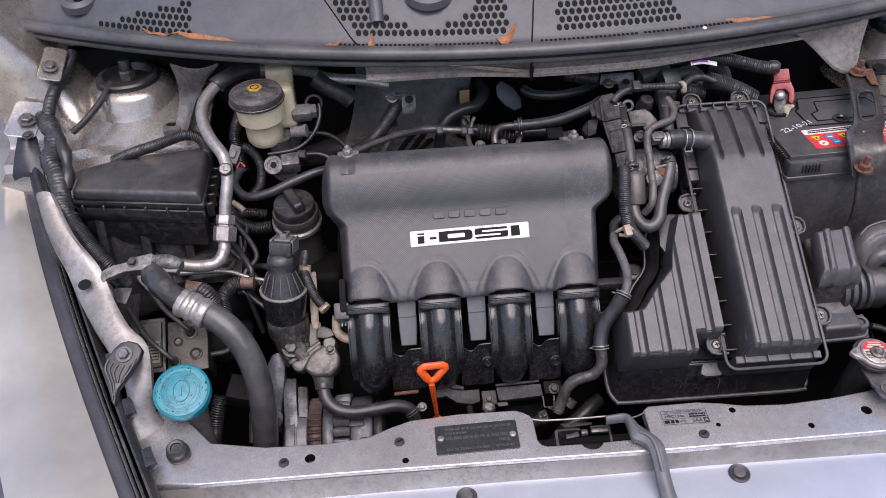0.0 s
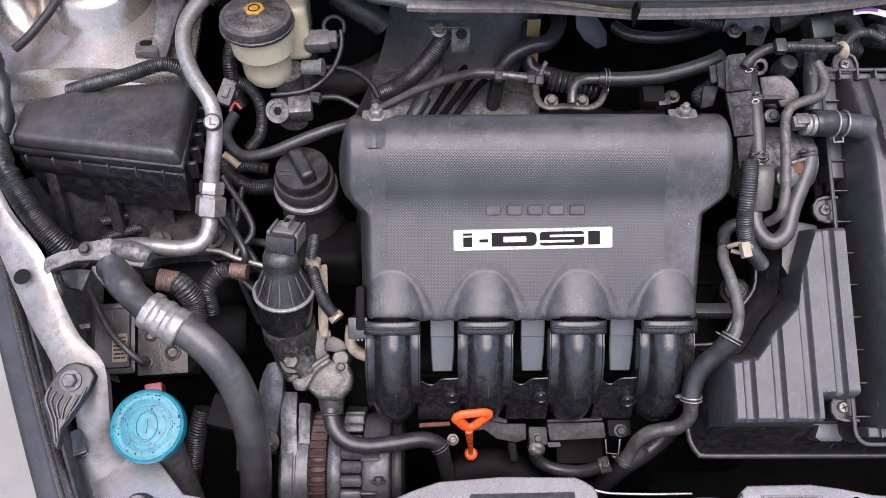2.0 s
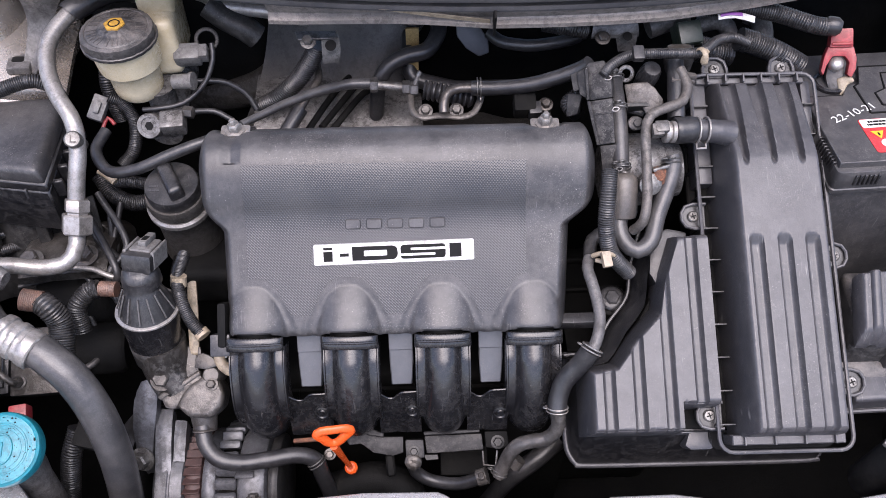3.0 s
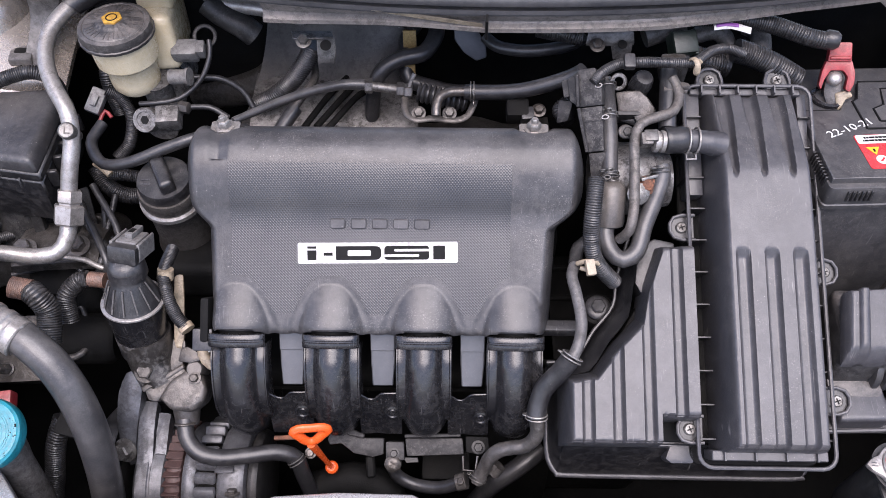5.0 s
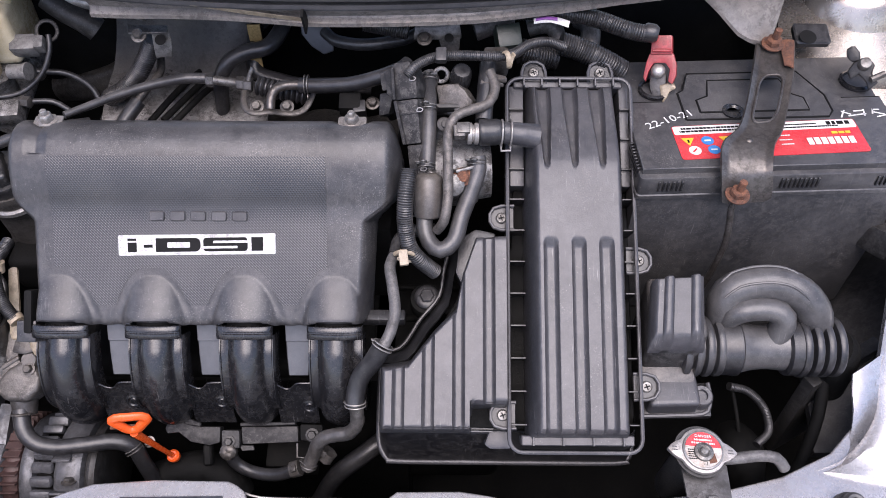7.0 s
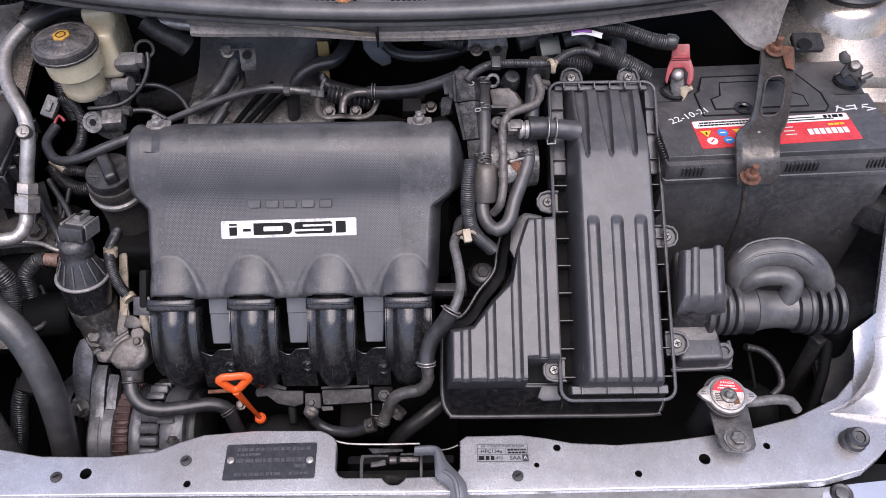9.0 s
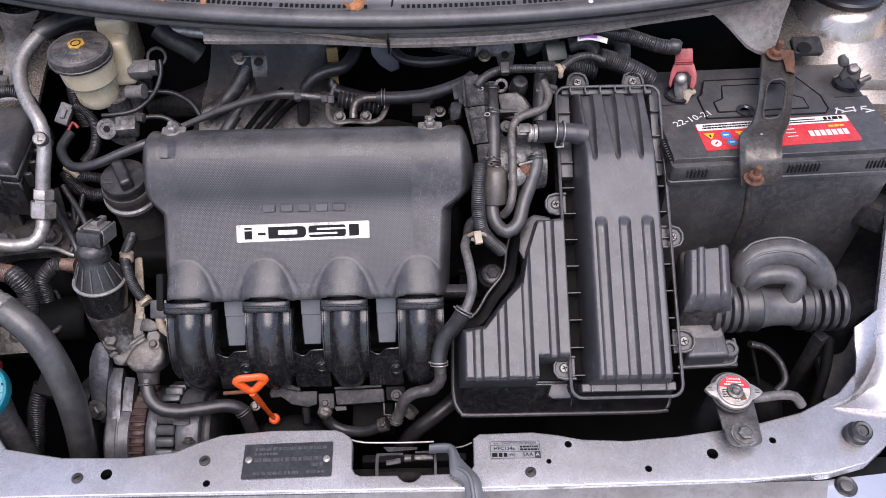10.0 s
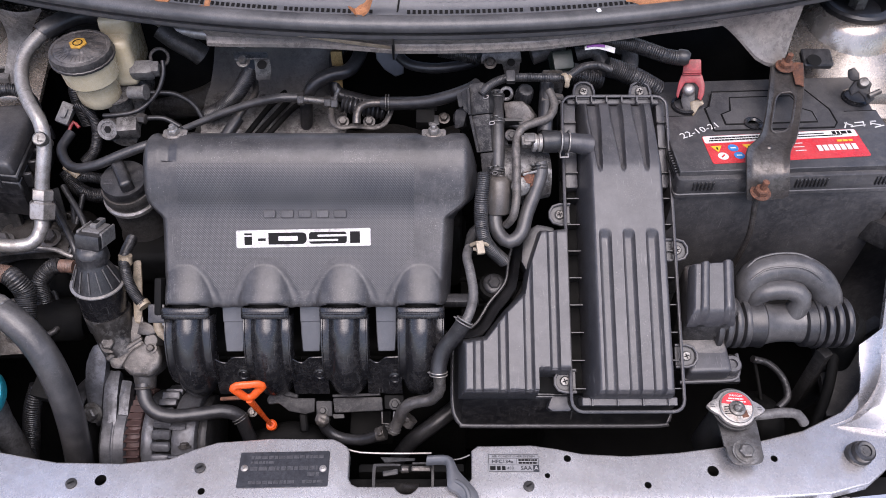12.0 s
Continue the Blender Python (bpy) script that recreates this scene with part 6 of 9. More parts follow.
part("boss", lathe([(0.0135, 0), (0.0145, 0.003), (0.0145, 0.030), (0.017, 0.034)], (-0.330, 0.384, 0.776), (0, -0.1, 1), 28), cast, mc)
part("end_plug", lathe([(0.0125, -0.014), (0.0130, 0), (0.0122, 0.002), (0.0085, 0.002), (0.0080, 0.0008), (0, 0.0008)], (-0.3385, 0.3480, 0.784), (-0.1, -0.8, 0.6), 32), cast, mc, "round end plug")
part("plug_recess", lathe([(0.0045, 0), (0.0045, 0.0004), (0, 0.0004)], Vector((-0.3385, 0.3480, 0.784)) + Vector((-0.1, -0.8, 0.6)).normalized() * 0.0009, (-0.1, -0.8, 0.6), 6), label_black, mc)
part("outlet", block((0.024, 0.020, 0.020), pose(-0.3170, 0.358, 0.772, 20, 0, 6), 0.003), cast, mc)
part("nut", lathe([(0.0062, 0), (0.0062, 0.010), (0.004, 0.011)], (-0.3060, 0.3640, 0.788), (1, -0.2, 0), 6), grimy_cast, mc)
sensor = thing("level_sensor", (-0.300, 0.405, 0.82), "grey-brown plug on the brake reservoir", "plug")
part("shell", block((0.026, 0.018, 0.018), pose(-0.2985, 0.4050, 0.822, 25, 0, 4), 0.003), plug_grey, sensor)
part("shell_end", block((0.010, 0.014, 0.014), pose(-0.2830, 0.4050, 0.825, 25, 0, 4), 0.002), plug_grey, sensor)
part("fitting", lathe([(0.0075, 0), (0.0075, 0.016), (0.009, 0.018), (0.009, 0.021)], (-0.3120, 0.378, 0.815), (1, -0.1, 0.1), 20), plug_grey, sensor)
part("ring", loop((-0.2830, 0.424, 0.832), (0.1, -0.7, 0.7), 0.0105, 0.0022, 0.6), dim, sensor, "dull steel eye")
hose("vacuum_cable", [(-0.2745, 0.4090, 0.838), (-0.2740, 0.3980, 0.826), (-0.2840, 0.3830, 0.808), (-0.3050, 0.3700, 0.795), (-0.3300, 0.3640, 0.793), (-0.3460, 0.3640, 0.792)], 0.0026, rubber, "thin black cable looping to the brake cylinder", "cable")
hose("vacuum_line", [(-0.2950, 0.3950, 0.802), (-0.2700, 0.4020, 0.795), (-0.2500, 0.4010, 0.780), (-0.2399, 0.3930, 0.765)], 0.0032, rubber, "thin black brake line", "line")
hose("vacuum_line", [(-0.2990, 0.3650, 0.787), (-0.2776, 0.3709, 0.782), (-0.2587, 0.3638, 0.775)], 0.0030, rubber, "thin black brake line at the cover", "line")

# ---------------------------------------------------------------- oil filler
oil = thing("oil_filler", (-0.31, 0.28, 0.68), "oily metal filler neck with a black twist cap", "oil filler")
oax = (0.02, -0.18, 1)
part("neck", lathe([(0.034, -0.10), (0.030, -0.085), (0.0285, -0.05), (0.0285, -0.022), (0.030, -0.020), (0.0305, -0.010), (0.0290, -0.006), (0.0270, -0.006)], (-0.310, 0.286, 0.758), oax, 40), grimy_cast, oil, "oily cast neck")
part("cap", lathe([(0.0262, -0.010), (0.0268, -0.006), (0.0268, 0.004), (0.0255, 0.0065), (0, 0.007)], (-0.310, 0.286, 0.758), oax, 40), plastic, oil, "black twist cap")
part("grip", block((0.016, 0.046, 0.013), axis_frame((-0.310, 0.286, 0.764), oax) @ pose(0, 0, 0, 0, 0, 28), 0.004, 3, 0.85), plastic, oil)
capf = axis_frame((-0.310, 0.286, 0.7653), oax)
part("moulded_bars", bars(bmesh.new(), [(-0.020, -0.010, -0.010, 0.0022), (-0.020, -0.012, -0.005, 0.0018)], capf, 3), lid_plastic, oil)
part("collar", lathe([(0.0300, -0.030), (0.0325, -0.029), (0.0325, -0.024), (0.0302, -0.022)], (-0.310, 0.286, 0.758), oax, 40), aluminium, oil, "dirty bright collar")
part("skirt", block((0.075, 0.06, 0.05), pose(-0.295, 0.275, 0.62, 0, 0, 0), 0.012, 3), dark, oil)

# ---------------------------------------------------------------- EGR valve
egr = thing("recirculation_valve", (-0.32, 0.15, 0.63), "sooty black recirculation valve with ribbed dome and silver ring", "valve")
ex, ey = -0.3195, 0.166
eax = (0.06, 0.12, 1)
em = axis_frame((ex, ey, 0.722), eax)
part("can", lathe([(0.0205, -0.074), (0.0225, -0.066), (0.0238, -0.048), (0.0250, -0.030), (0.0272, -0.006), (0.0272, 0.0)], (ex, ey, 0.722), eax, 40), runner_plastic, egr, "sooty black can")
part("can_crust", lathe([(0.0224, -0.0665), (0.0236, -0.064), (0.0243, -0.050), (0.0247, -0.040), (0.0240, -0.039)], (ex, ey, 0.722), eax, 40), cap_plastic, egr, "crusted lower band")
part("ring", lathe([(0.0270, -0.0010), (0.0284, -0.0010), (0.0287, 0.0), (0.0284, 0.0010), (0.0276, 0.0014)], (ex, ey, 0.722), eax, 48), aluminium, egr, "bright crimp ring")
part("dome", lathe([(0.0262, 0.0), (0.0244, 0.004), (0.0198, 0.017), (0.0152, 0.027), (0.0133, 0.030), (0.0124, 0.040), (0, 0.041)], (ex, ey, 0.722), eax, 40), plastic, egr, "ribbed black dome")
for k in range(7):
    a = radians(190 + 27 * k)
    part("rib", tube([em @ Vector((0.0258 * math.cos(a), 0.0258 * math.sin(a), 0.0042)), em @ Vector((0.0165 * math.cos(a), 0.0165 * math.sin(a), 0.0270))], 0.0008, seg=6, straight=True), grey_dusty, egr, "worn grey rib")
pf = em @ pose(0.003, 0.017, 0.040, -18, 0, -8)
part("plug", block((0.020, 0.026, 0.020), pf, 0.002), plug_grey, egr, "grey electrical plug")
part("plug_latch", block((0.007, 0.022, 0.006), pf @ pose(0, 0.004, 0.019), 0.0012), plug_grey, egr)
part("latch_slot", block((0.0045, 0.008, 0.0008), pf @ pose(0, 0.001, 0.0246), 0), label_black, egr)
for sx in (-1, 1):
    part("plug_rail", block((0.0030, 0.030, 0.018), pf @ pose(sx * 0.0125, -0.001, 0.002), 0.0010, 1), plug_grey, egr)
part("plug_hood", block((0.027, 0.012, 0.017), pf @ pose(0, -0.016, 0.001), 0.003, 2), plastic, egr)
part("plug_base", lathe([(0.0175, 0), (0.017, 0.008), (0.015, 0.014), (0.010, 0.018), (0, 0.018)], em @ Vector((0, 0.005, 0.030)), eax, 28), plastic, egr)
valve = thing("valve_housing", (-0.30, 0.14, 0.60), "oily cast aluminium valve housing with bolts", "housing")
part("neck", tube([(-0.3195, 0.160, 0.678), (-0.316, 0.150, 0.650), (-0.306, 0.136, 0.632)], lambda t: 0.0245 - 0.002 * t, seg=28), oily_cast, valve)
hf = axis_frame((-0.294, 0.1265, 0.648), (0.0, -0.55, 0.83))
part("flange", lumpy(prism(drawn([(95, 190), (135, 160), (280, 105), (335, 150), (350, 240), (255, 290), (200, 345), (160, 320), (110, 230)], x0=300, y0=300), -0.030, 0.0, hf, 0.003, 2), 0.0006, 120), oily_cast, valve, "oily dark flange")
part("shelf", lumpy(prism(drawn([(180, 330), (260, 285), (350, 235), (370, 270), (300, 340), (250, 395), (205, 385)], x0=300, y0=300), -0.022, 0.002, hf, 0.003, 2), 0.0009, 150), grimy_cast, valve)
part("seam", lumpy(prism(drawn([(168, 338), (205, 312), (250, 290), (352, 226), (360, 246), (300, 290), (250, 318), (186, 354)], x0=300, y0=300), -0.004, 0.0030, hf, 0.003, 3), 0.0006, 200), grimy_cast, valve, "crusted seam")
part("chamber", lumpy(prism(drawn([(252, 378), (298, 305), (362, 250), (430, 262), (464, 325), (448, 395), (402, 436), (312, 428)], x0=300, y0=300), -0.026, 0.005, hf, 0.006, 3), 0.0011, 110), grimy_cast, valve, "rounded cast chamber")
part("outlet", tube([(-0.2826, 0.1191, 0.632), (-0.2814, 0.1106, 0.622), (-0.2807, 0.0996, 0.612)], lambda t: 0.015 - 0.004 * t, seg=20), grimy_cast, valve)
bolt("bolt", (-0.3172, 0.1318, 0.655), (0, -0.5, 0.85), valve, 0.0078, 0.008, grimy_cast)
bolt("bolt", hf @ Vector((-0.027, 0.028, 0.001)), (0, -0.5, 0.85), valve, 0.0055, 0.006, grimy_cast)
bolt("bolt", hf @ Vector((0.0245, 0.0025, 0.005)), (0, -0.5, 0.85), valve, 0.0042, 0.006, grimy_cast)
part("boss", lathe([(0.009, -0.02), (0.0085, 0.004), (0.007, 0.006), (0, 0.006)], hf @ Vector((0.0235, 0.011, 0.0)), (0, -0.55, 0.83), 20), grimy_cast, valve)
part("clip_plate", prism(drawn([(336, 218), (346, 165), (372, 152), (400, 164), (440, 190), (436, 214), (392, 226)], x0=300, y0=300), 0.004, 0.0085, hf, 0.002, 2), oily_cast, valve, "bent clip plate")
part("clip_prong", prism(drawn([(348, 170), (350, 128), (362, 128), (366, 160)], x0=300, y0=300), 0.004, 0.007, hf, 0.0015, 2), oily_cast, valve)
part("cream_stay", strip([(-0.2909, 0.1995, 0.715), (-0.2928, 0.1778, 0.69), (-0.2919, 0.1554, 0.67), (-0.2896, 0.1521, 0.668)], [(-0.2836, 0.2023, 0.715), (-0.283, 0.1778, 0.69), (-0.2831, 0.1554, 0.67), (-0.2822, 0.1516, 0.665)], 3, 0.002, 0.004), cream, valve, "grimy cream stay")
hose("valve_lead", [(-0.2967, 0.2269, 0.725), (-0.2966, 0.1955, 0.728), (-0.2898, 0.173, 0.722), (-0.2814, 0.159, 0.71), (-0.2712, 0.1501, 0.7)], 0.0062, conduit, "black corrugated lead of the valve", "conduit", 0.004)
solo("lead_clip", lathe([(0.006, -0.005), (0.0075, -0.005), (0.0075, 0.005), (0.006, 0.005)], (-0.2947, 0.1927, 0.728), (0.1, 0.3, 0.6), 20), cream, "grimy cream cable clip", "clip")
solo("lead_clip", lathe([(0.005, -0.003), (0.0072, -0.003), (0.0072, 0.003), (0.005, 0.003)], (-0.2723, 0.1514, 0.7), (0.5, -0.5, -0.3), 20), cream, "grimy cream cable clip at the lead's end", "clip")
inj = thing("injector_plug", (-0.25, 0.14, 0.69), "black plug with tan sheathed wires beside the manifold", "plug")
part("shell", block((0.018, 0.020, 0.034), pose(-0.2495, 0.150, 0.688, 40, 0, 0), 0.002), plastic, inj)
part("sheath", tube([(-0.2588, 0.1512, 0.685), (-0.2602, 0.1407, 0.672), (-0.2528, 0.1345, 0.665), (-0.2401, 0.1326, 0.66)], 0.0058, seg=14), cream, inj, "tan cloth sheath")
for k in range(3):
    part("wire", tube([(-0.2573, 0.1558, 0.694), (-0.2582, 0.1499, 0.684)], 0.0011, seg=6, straight=True) if k == 1 else tube([(-0.2515 + 0.002 * k, 0.146, 0.690), (-0.2525 + 0.002 * k, 0.138, 0.680)], 0.0011, seg=6, straight=True), white, inj)
solo("side_plate", block((0.008, 0.040, 0.050), pose(-0.247, 0.172, 0.690, 40, 0, 0), 0.003), dark, "black plastic plate beside the engine cover", "plate")

# ---------------------------------------------------------------- alternator
alt = thing("alternator", (-0.28, 0.06, 0.48), "grimy aluminium alternator with brown windings", "alternator")
AX, AY, AZ, AR = -0.290, 0.082, 0.528, 0.058


def barrel(x0, x1, r, material, name, label="", bump_=0.002):
    return part(name, lathe([(r * 0.85, 0), (r * 0.96, 0.002), (r, 0.006), (r, x1 - x0 - 0.006), (r * 0.96, x1 - x0 - 0.002), (r * 0.85, x1 - x0)], (x0, AY, AZ), (1, 0, 0), 48), material, alt, label)


part("front_housing", lathe([(AR * 0.80, 0), (AR * 0.95, 0.001), (AR, 0.004), (AR * 1.005, 0.0145), (AR * 0.985, 0.0155), (AR * 0.985, 0.0170), (AR, 0.018), (AR * 0.99, 0.029), (AR * 0.93, 0.031)], (-0.334, AY, AZ), (1, 0, 0), 64), alternator_metal, alt)
barrel(-0.3045, -0.286, AR * 0.965, copper, "stator", "dark red-brown laminated stator")
barrel(-0.2875, -0.271, AR, alternator_metal, "rear_flange")
barrel(-0.276, -0.230, AR * 0.84, dark, "rotor", "dark rotor behind the vents")
barrel(-0.2535, -0.224, AR * 0.985, alternator_metal, "rear_cover")
barrel(-0.225, -0.212, AR * 0.90, dim, "end_cap", "sooty end cap")


def round_alt(x, a, r=AR):
    """A frame on the barrel at x and angle a, its z pointing outwards."""
    a = radians(a)
    return Matrix.Translation((x, AY - r * math.cos(a), AZ + r * math.sin(a))) @ Matrix.Rotation(a - radians(90), 4, "X")


for k in range(17):
    part("lamination", block((0.0165, 0.0080, 0.002), round_alt(-0.2955, 12 + 9.5 * k, AR * 0.965) @ pose(0, 0, -0.0006), 0.0004, 1), copper, alt)
for k in range(14):
    part("vent_bar", lumpy(block((0.021, 0.0080 if k % 3 else 0.0105, 0.010), round_alt(-0.2622, 2 + 13 * k) @ pose(0, 0, -0.0066), 0.003, 2), 0.0005, 170), alternator_metal, alt)
for x, a, w, d, h in ((-0.2450, 40, 0.016, 0.014, 0.003), (-0.2440, 74, 0.018, 0.010, 0.003)):
    part("cast_lug", lumpy(block((w, d, h), round_alt(x, a, AR * 0.985), 0.0018, 2), 0.0012, 160), alternator_metal, alt)
for x, a in ((-0.2350, 52),):
    bolt("through_bolt", round_alt(x, a, AR * 0.99).translation, round_alt(x, a).to_3x3() @ Vector((0, 0, 1)), alt, 0.0050, 0.005, grimy_cast)
part("ear", lumpy(strip([(-0.3345, 0.127, 0.606), (-0.3335, 0.108, 0.601), (-0.3320, 0.086, 0.592), (-0.3310, 0.058, 0.576), (-0.3310, 0.036, 0.552)], [(-0.3185, 0.127, 0.606), (-0.3180, 0.108, 0.601), (-0.3165, 0.086, 0.592), (-0.3155, 0.058, 0.576), (-0.3155, 0.036, 0.552)], 6, 0.0008, 0.014), 0.0006, 150), alternator_metal, alt, "cast mounting ear")
part("ear", lumpy(strip([(-0.3160, 0.118, 0.600), (-0.3155, 0.100, 0.596), (-0.3145, 0.080, 0.588)], [(-0.3050, 0.118, 0.598), (-0.3045, 0.100, 0.594), (-0.3040, 0.080, 0.586)], 6, 0.0006, 0.014), 0.0008, 150), alternator_metal, alt, "cast mounting ear")
part("pulley", lathe([(0.022, 0), (0.030, 0.002), (0.027, 0.005), (0.030, 0.008), (0.027, 0.011), (0.030, 0.014), (0.024, 0.016), (0, 0.016)], (-0.372, AY, AZ), (1, 0, 0), 40), dim, alt, "grooved pulley")
arm = thing("tensioner_arm", (-0.35, 0.11, 0.54), "oxidised cast arm beside the alternator", "arm")
part("arm", lumpy(strip([(-0.3460, 0.1420, 0.634), (-0.3530, 0.1290, 0.622), (-0.3560, 0.1130, 0.604), (-0.3550, 0.0960, 0.584), (-0.3490, 0.0830, 0.568)], [(-0.3300, 0.1400, 0.634), (-0.3300, 0.1260, 0.622), (-0.3340, 0.1080, 0.604), (-0.3380, 0.0940, 0.584), (-0.3400, 0.0830, 0.568)], 6, 0.005, 0.014), 0.0009, 190), alternator_metal, arm)
bolt("bolt", (-0.3465, 0.0865, 0.582), (-0.2, -0.75, 0.6), arm, 0.0085, 0.011)
solo("drive_belt", tube([(-0.366, 0.06, 0.57), (-0.366, 0.10, 0.59), (-0.366, 0.16, 0.55), (-0.366, 0.2, 0.48)], 0.010, flat=0.25), rubber, "black ribbed drive belt", "belt")
hose("coolant_hose", [(-0.2814, 0.1005, 0.62), (-0.2789, 0.0865, 0.612), (-0.2665, 0.0733, 0.605), (-0.2455, 0.0705, 0.6), (-0.2185, 0.0745, 0.598), (-0.1928, 0.0797, 0.595), (-0.1763, 0.0788, 0.585), (-0.1717, 0.0737, 0.56), (-0.1657, 0.0666, 0.53)], 0.0080, rubber, "black rubber coolant hose over the alternator", "hose")
solo("hose_band", lumpy(loop((-0.2806, 0.0965, 0.6180), (0.05, -0.75, -0.6), 0.0084, 0.0022, 0.6), 0.0006, 240), grimy_cast, "crusted metal band round the coolant hose", "band")
clamp((-0.1752, 0.0763, 0.585), (0.4, -0.4, -0.5), 0.0084)


# ---------------------------------------------------------------- dipstick and front of the engine
dip = thing("dipstick", (-0.14, 0.07, 0.60), "bright orange plastic dipstick handle", "dipstick")
da, db, dc, dd = Vector((-0.1640, 0.0550, 0.6862)), Vector((-0.1290, 0.0612, 0.6815)), Vector((-0.1495, 0.0576, 0.6560)), Vector((-0.1441, 0.0838, 0.5538))
grip_path = []
for p, q in ((da, db), (db, dc), (dc, da)):
    grip_path += [p.lerp(q, 0.2), p.lerp(q, 0.5), p.lerp(q, 0.8)]
part("loop", tube(grip_path + grip_path[:2], 0.0033, flat=1.5, seg=14), orange, dip)
part("stem", tube([dc, dc.lerp(dd, 0.5), dd], lambda t: 0.0040 - 0.0014 * min(1, t * 1.6), seg=12), orange, dip)
part("stop", lathe([(0.004, 0), (0.0062, 0.001), (0.0065, 0.006), (0.0045, 0.008), (0, 0.008)], dd, (dc - dd), 20), orange, dip)
hose("dipstick_tube", [dd, dd + Vector((0.004, 0.01, -0.04)), dd + Vector((0.01, 0.03, -0.12))], 0.0045, dim, "dark steel dipstick tube", "tube")
solo("copper_tab", block((0.030, 0.004, 0.003), pose(*(-0.1807, 0.0895, 0.605), 0, 0, 3), 0.001), rust, "small reddish metal tab by the dipstick", "tab")
rail = thing("fuel_rail", (-0.04, 0.09, 0.57), "dusty black wiring rail bolted under the runners", "rail")
rf = axis_frame((-0.080, 0.085, 0.590), (0, -0.5, 0.86))


def on_rail(points):
    return drawn(points, 0.000208, 690, 240)


part("arm", prism(on_rail([(372, 190), (395, 135), (455, 125), (470, 165), (545, 180), (640, 180), (640, 255), (590, 268), (500, 252), (440, 208), (385, 215)]), -0.014, 0.0, rf, 0.002, 2), duct_plastic, rail)
part("arm_lip", prism(on_rail([(455, 128), (550, 160), (548, 182), (470, 168)]), 0.0, 0.004, rf, 0.001, 1), duct_plastic, rail)
part("clip_box", prism(on_rail([(648, 195), (735, 195), (740, 280), (652, 280)]), -0.022, 0.003, rf, 0.002, 2), duct_plastic, rail)
part("channel", prism(on_rail([(738, 178), (1010, 174), (1018, 250), (748, 262)]), -0.016, 0.001, rf, 0.0025, 2), duct_plastic, rail)
part("channel_lip", prism(on_rail([(735, 160), (1000, 153), (1002, 169), (737, 178)]), -0.006, 0.004, rf, 0.0008, 1), duct_plastic, rail)
part("end_plate", prism(on_rail([(1022, 165), (1130, 165), (1136, 235), (1095, 248), (1026, 240)]), -0.008, 0.003, rf, 0.002, 2), dark, rail)
part("leg", prism(on_rail([(552, 262), (592, 262), (604, 362), (560, 368)]), -0.016, -0.004, rf, 0.002, 1), dark, rail)
part("hook", prism(on_rail([(728, 266), (800, 266), (806, 290), (746, 294)]), -0.004, -0.002, rf, 0.0006, 1), dim, rail)
part("wire_clip", tube([rf @ Vector((*p, 0.002)) for p in on_rail([(1012, 255), (1014, 318), (1070, 324), (1080, 255)])], 0.0011, seg=8, straight=True), steel, rail)
for (p,), r in ((on_rail([(690, 248)]), 0.0038), (on_rail([(1083, 215)]), 0.0046)):
    bolt("bolt", rf @ Vector((*p, 0.003)), (0, -0.5, 0.86), rail, r, 0.006, dim)
part("worn_nut", lumpy(lathe([(0.0075, -0.006), (0.0085, -0.003), (0.008, 0.004), (0.005, 0.006), (0, 0.006)], rf @ Vector((-0.001, -0.0115, 0.0)), (0, -0.6, 0.8), 14), 0.0008, 260), oily_cast, rail, "crusted pale nut")
side_stud = thing("stud", rf @ Vector((-0.083, -0.003, -0.01)), "small worn stud beside the dipstick", "stud")
bolt("head", rf @ Vector((-0.083, -0.003, -0.008)), (0, -0.5, 0.86), side_stud, 0.0040, 0.006, worn_steel)
solo("front_pipe", tube([(-0.1663, 0.0761, 0.52), (-0.1241, 0.0809, 0.535), (-0.0949, 0.0739, 0.53), (-0.0839, 0.0634, 0.51)], 0.018), dark, "dark pipe in front of the engine", "pipe")
hose("lower_hose", [(-0.0120, 0.0620, 0.575), (-0.036, 0.0620, 0.560), (-0.063, 0.068, 0.555), (-0.0790, 0.074, 0.564), (-0.083, 0.080, 0.580)], 0.0064, rubber, "black rubber hose under the wiring rail", "hose")
for at_, ax_ in (((-0.0140, 0.0620, 0.5745), (0.8, 0.1, 0.3)), ((0.0175, 0.0690, 0.590), (0.5, 0.4, 0.6))):
    cl = thing("hose_clip", at_, "crusted pale spring clip round a coolant hose", "clip", "crusted clips")
    part("band", lumpy(lathe([(0.0068, -0.005), (0.0082, -0.005), (0.0082, 0.005), (0.0068, 0.005)], at_, ax_, 20), 0.0007, 240), grimy_cast, cl)
    part("ear", block((0.007, 0.004, 0.006), axis_frame(Vector(at_) + Vector((-0.004, -0.004, 0.007)), ax_), 0.001, 1), grimy_cast, cl)
solo("oil_filter_plate", block((0.05, 0.03, 0.05), pose(-0.030, 0.11, 0.49, 15, 0, 0), 0.004), dark, "dim cast plate low behind the hose", "plate")
solo("starter_lead", tube([(0.0722, 0.1222, 0.53), (0.0452, 0.1042, 0.52), (0.0151, 0.0920, 0.495), (-0.010, 0.085, 0.44)], 0.010), rubber, "black lead below the filter housing", "lead")

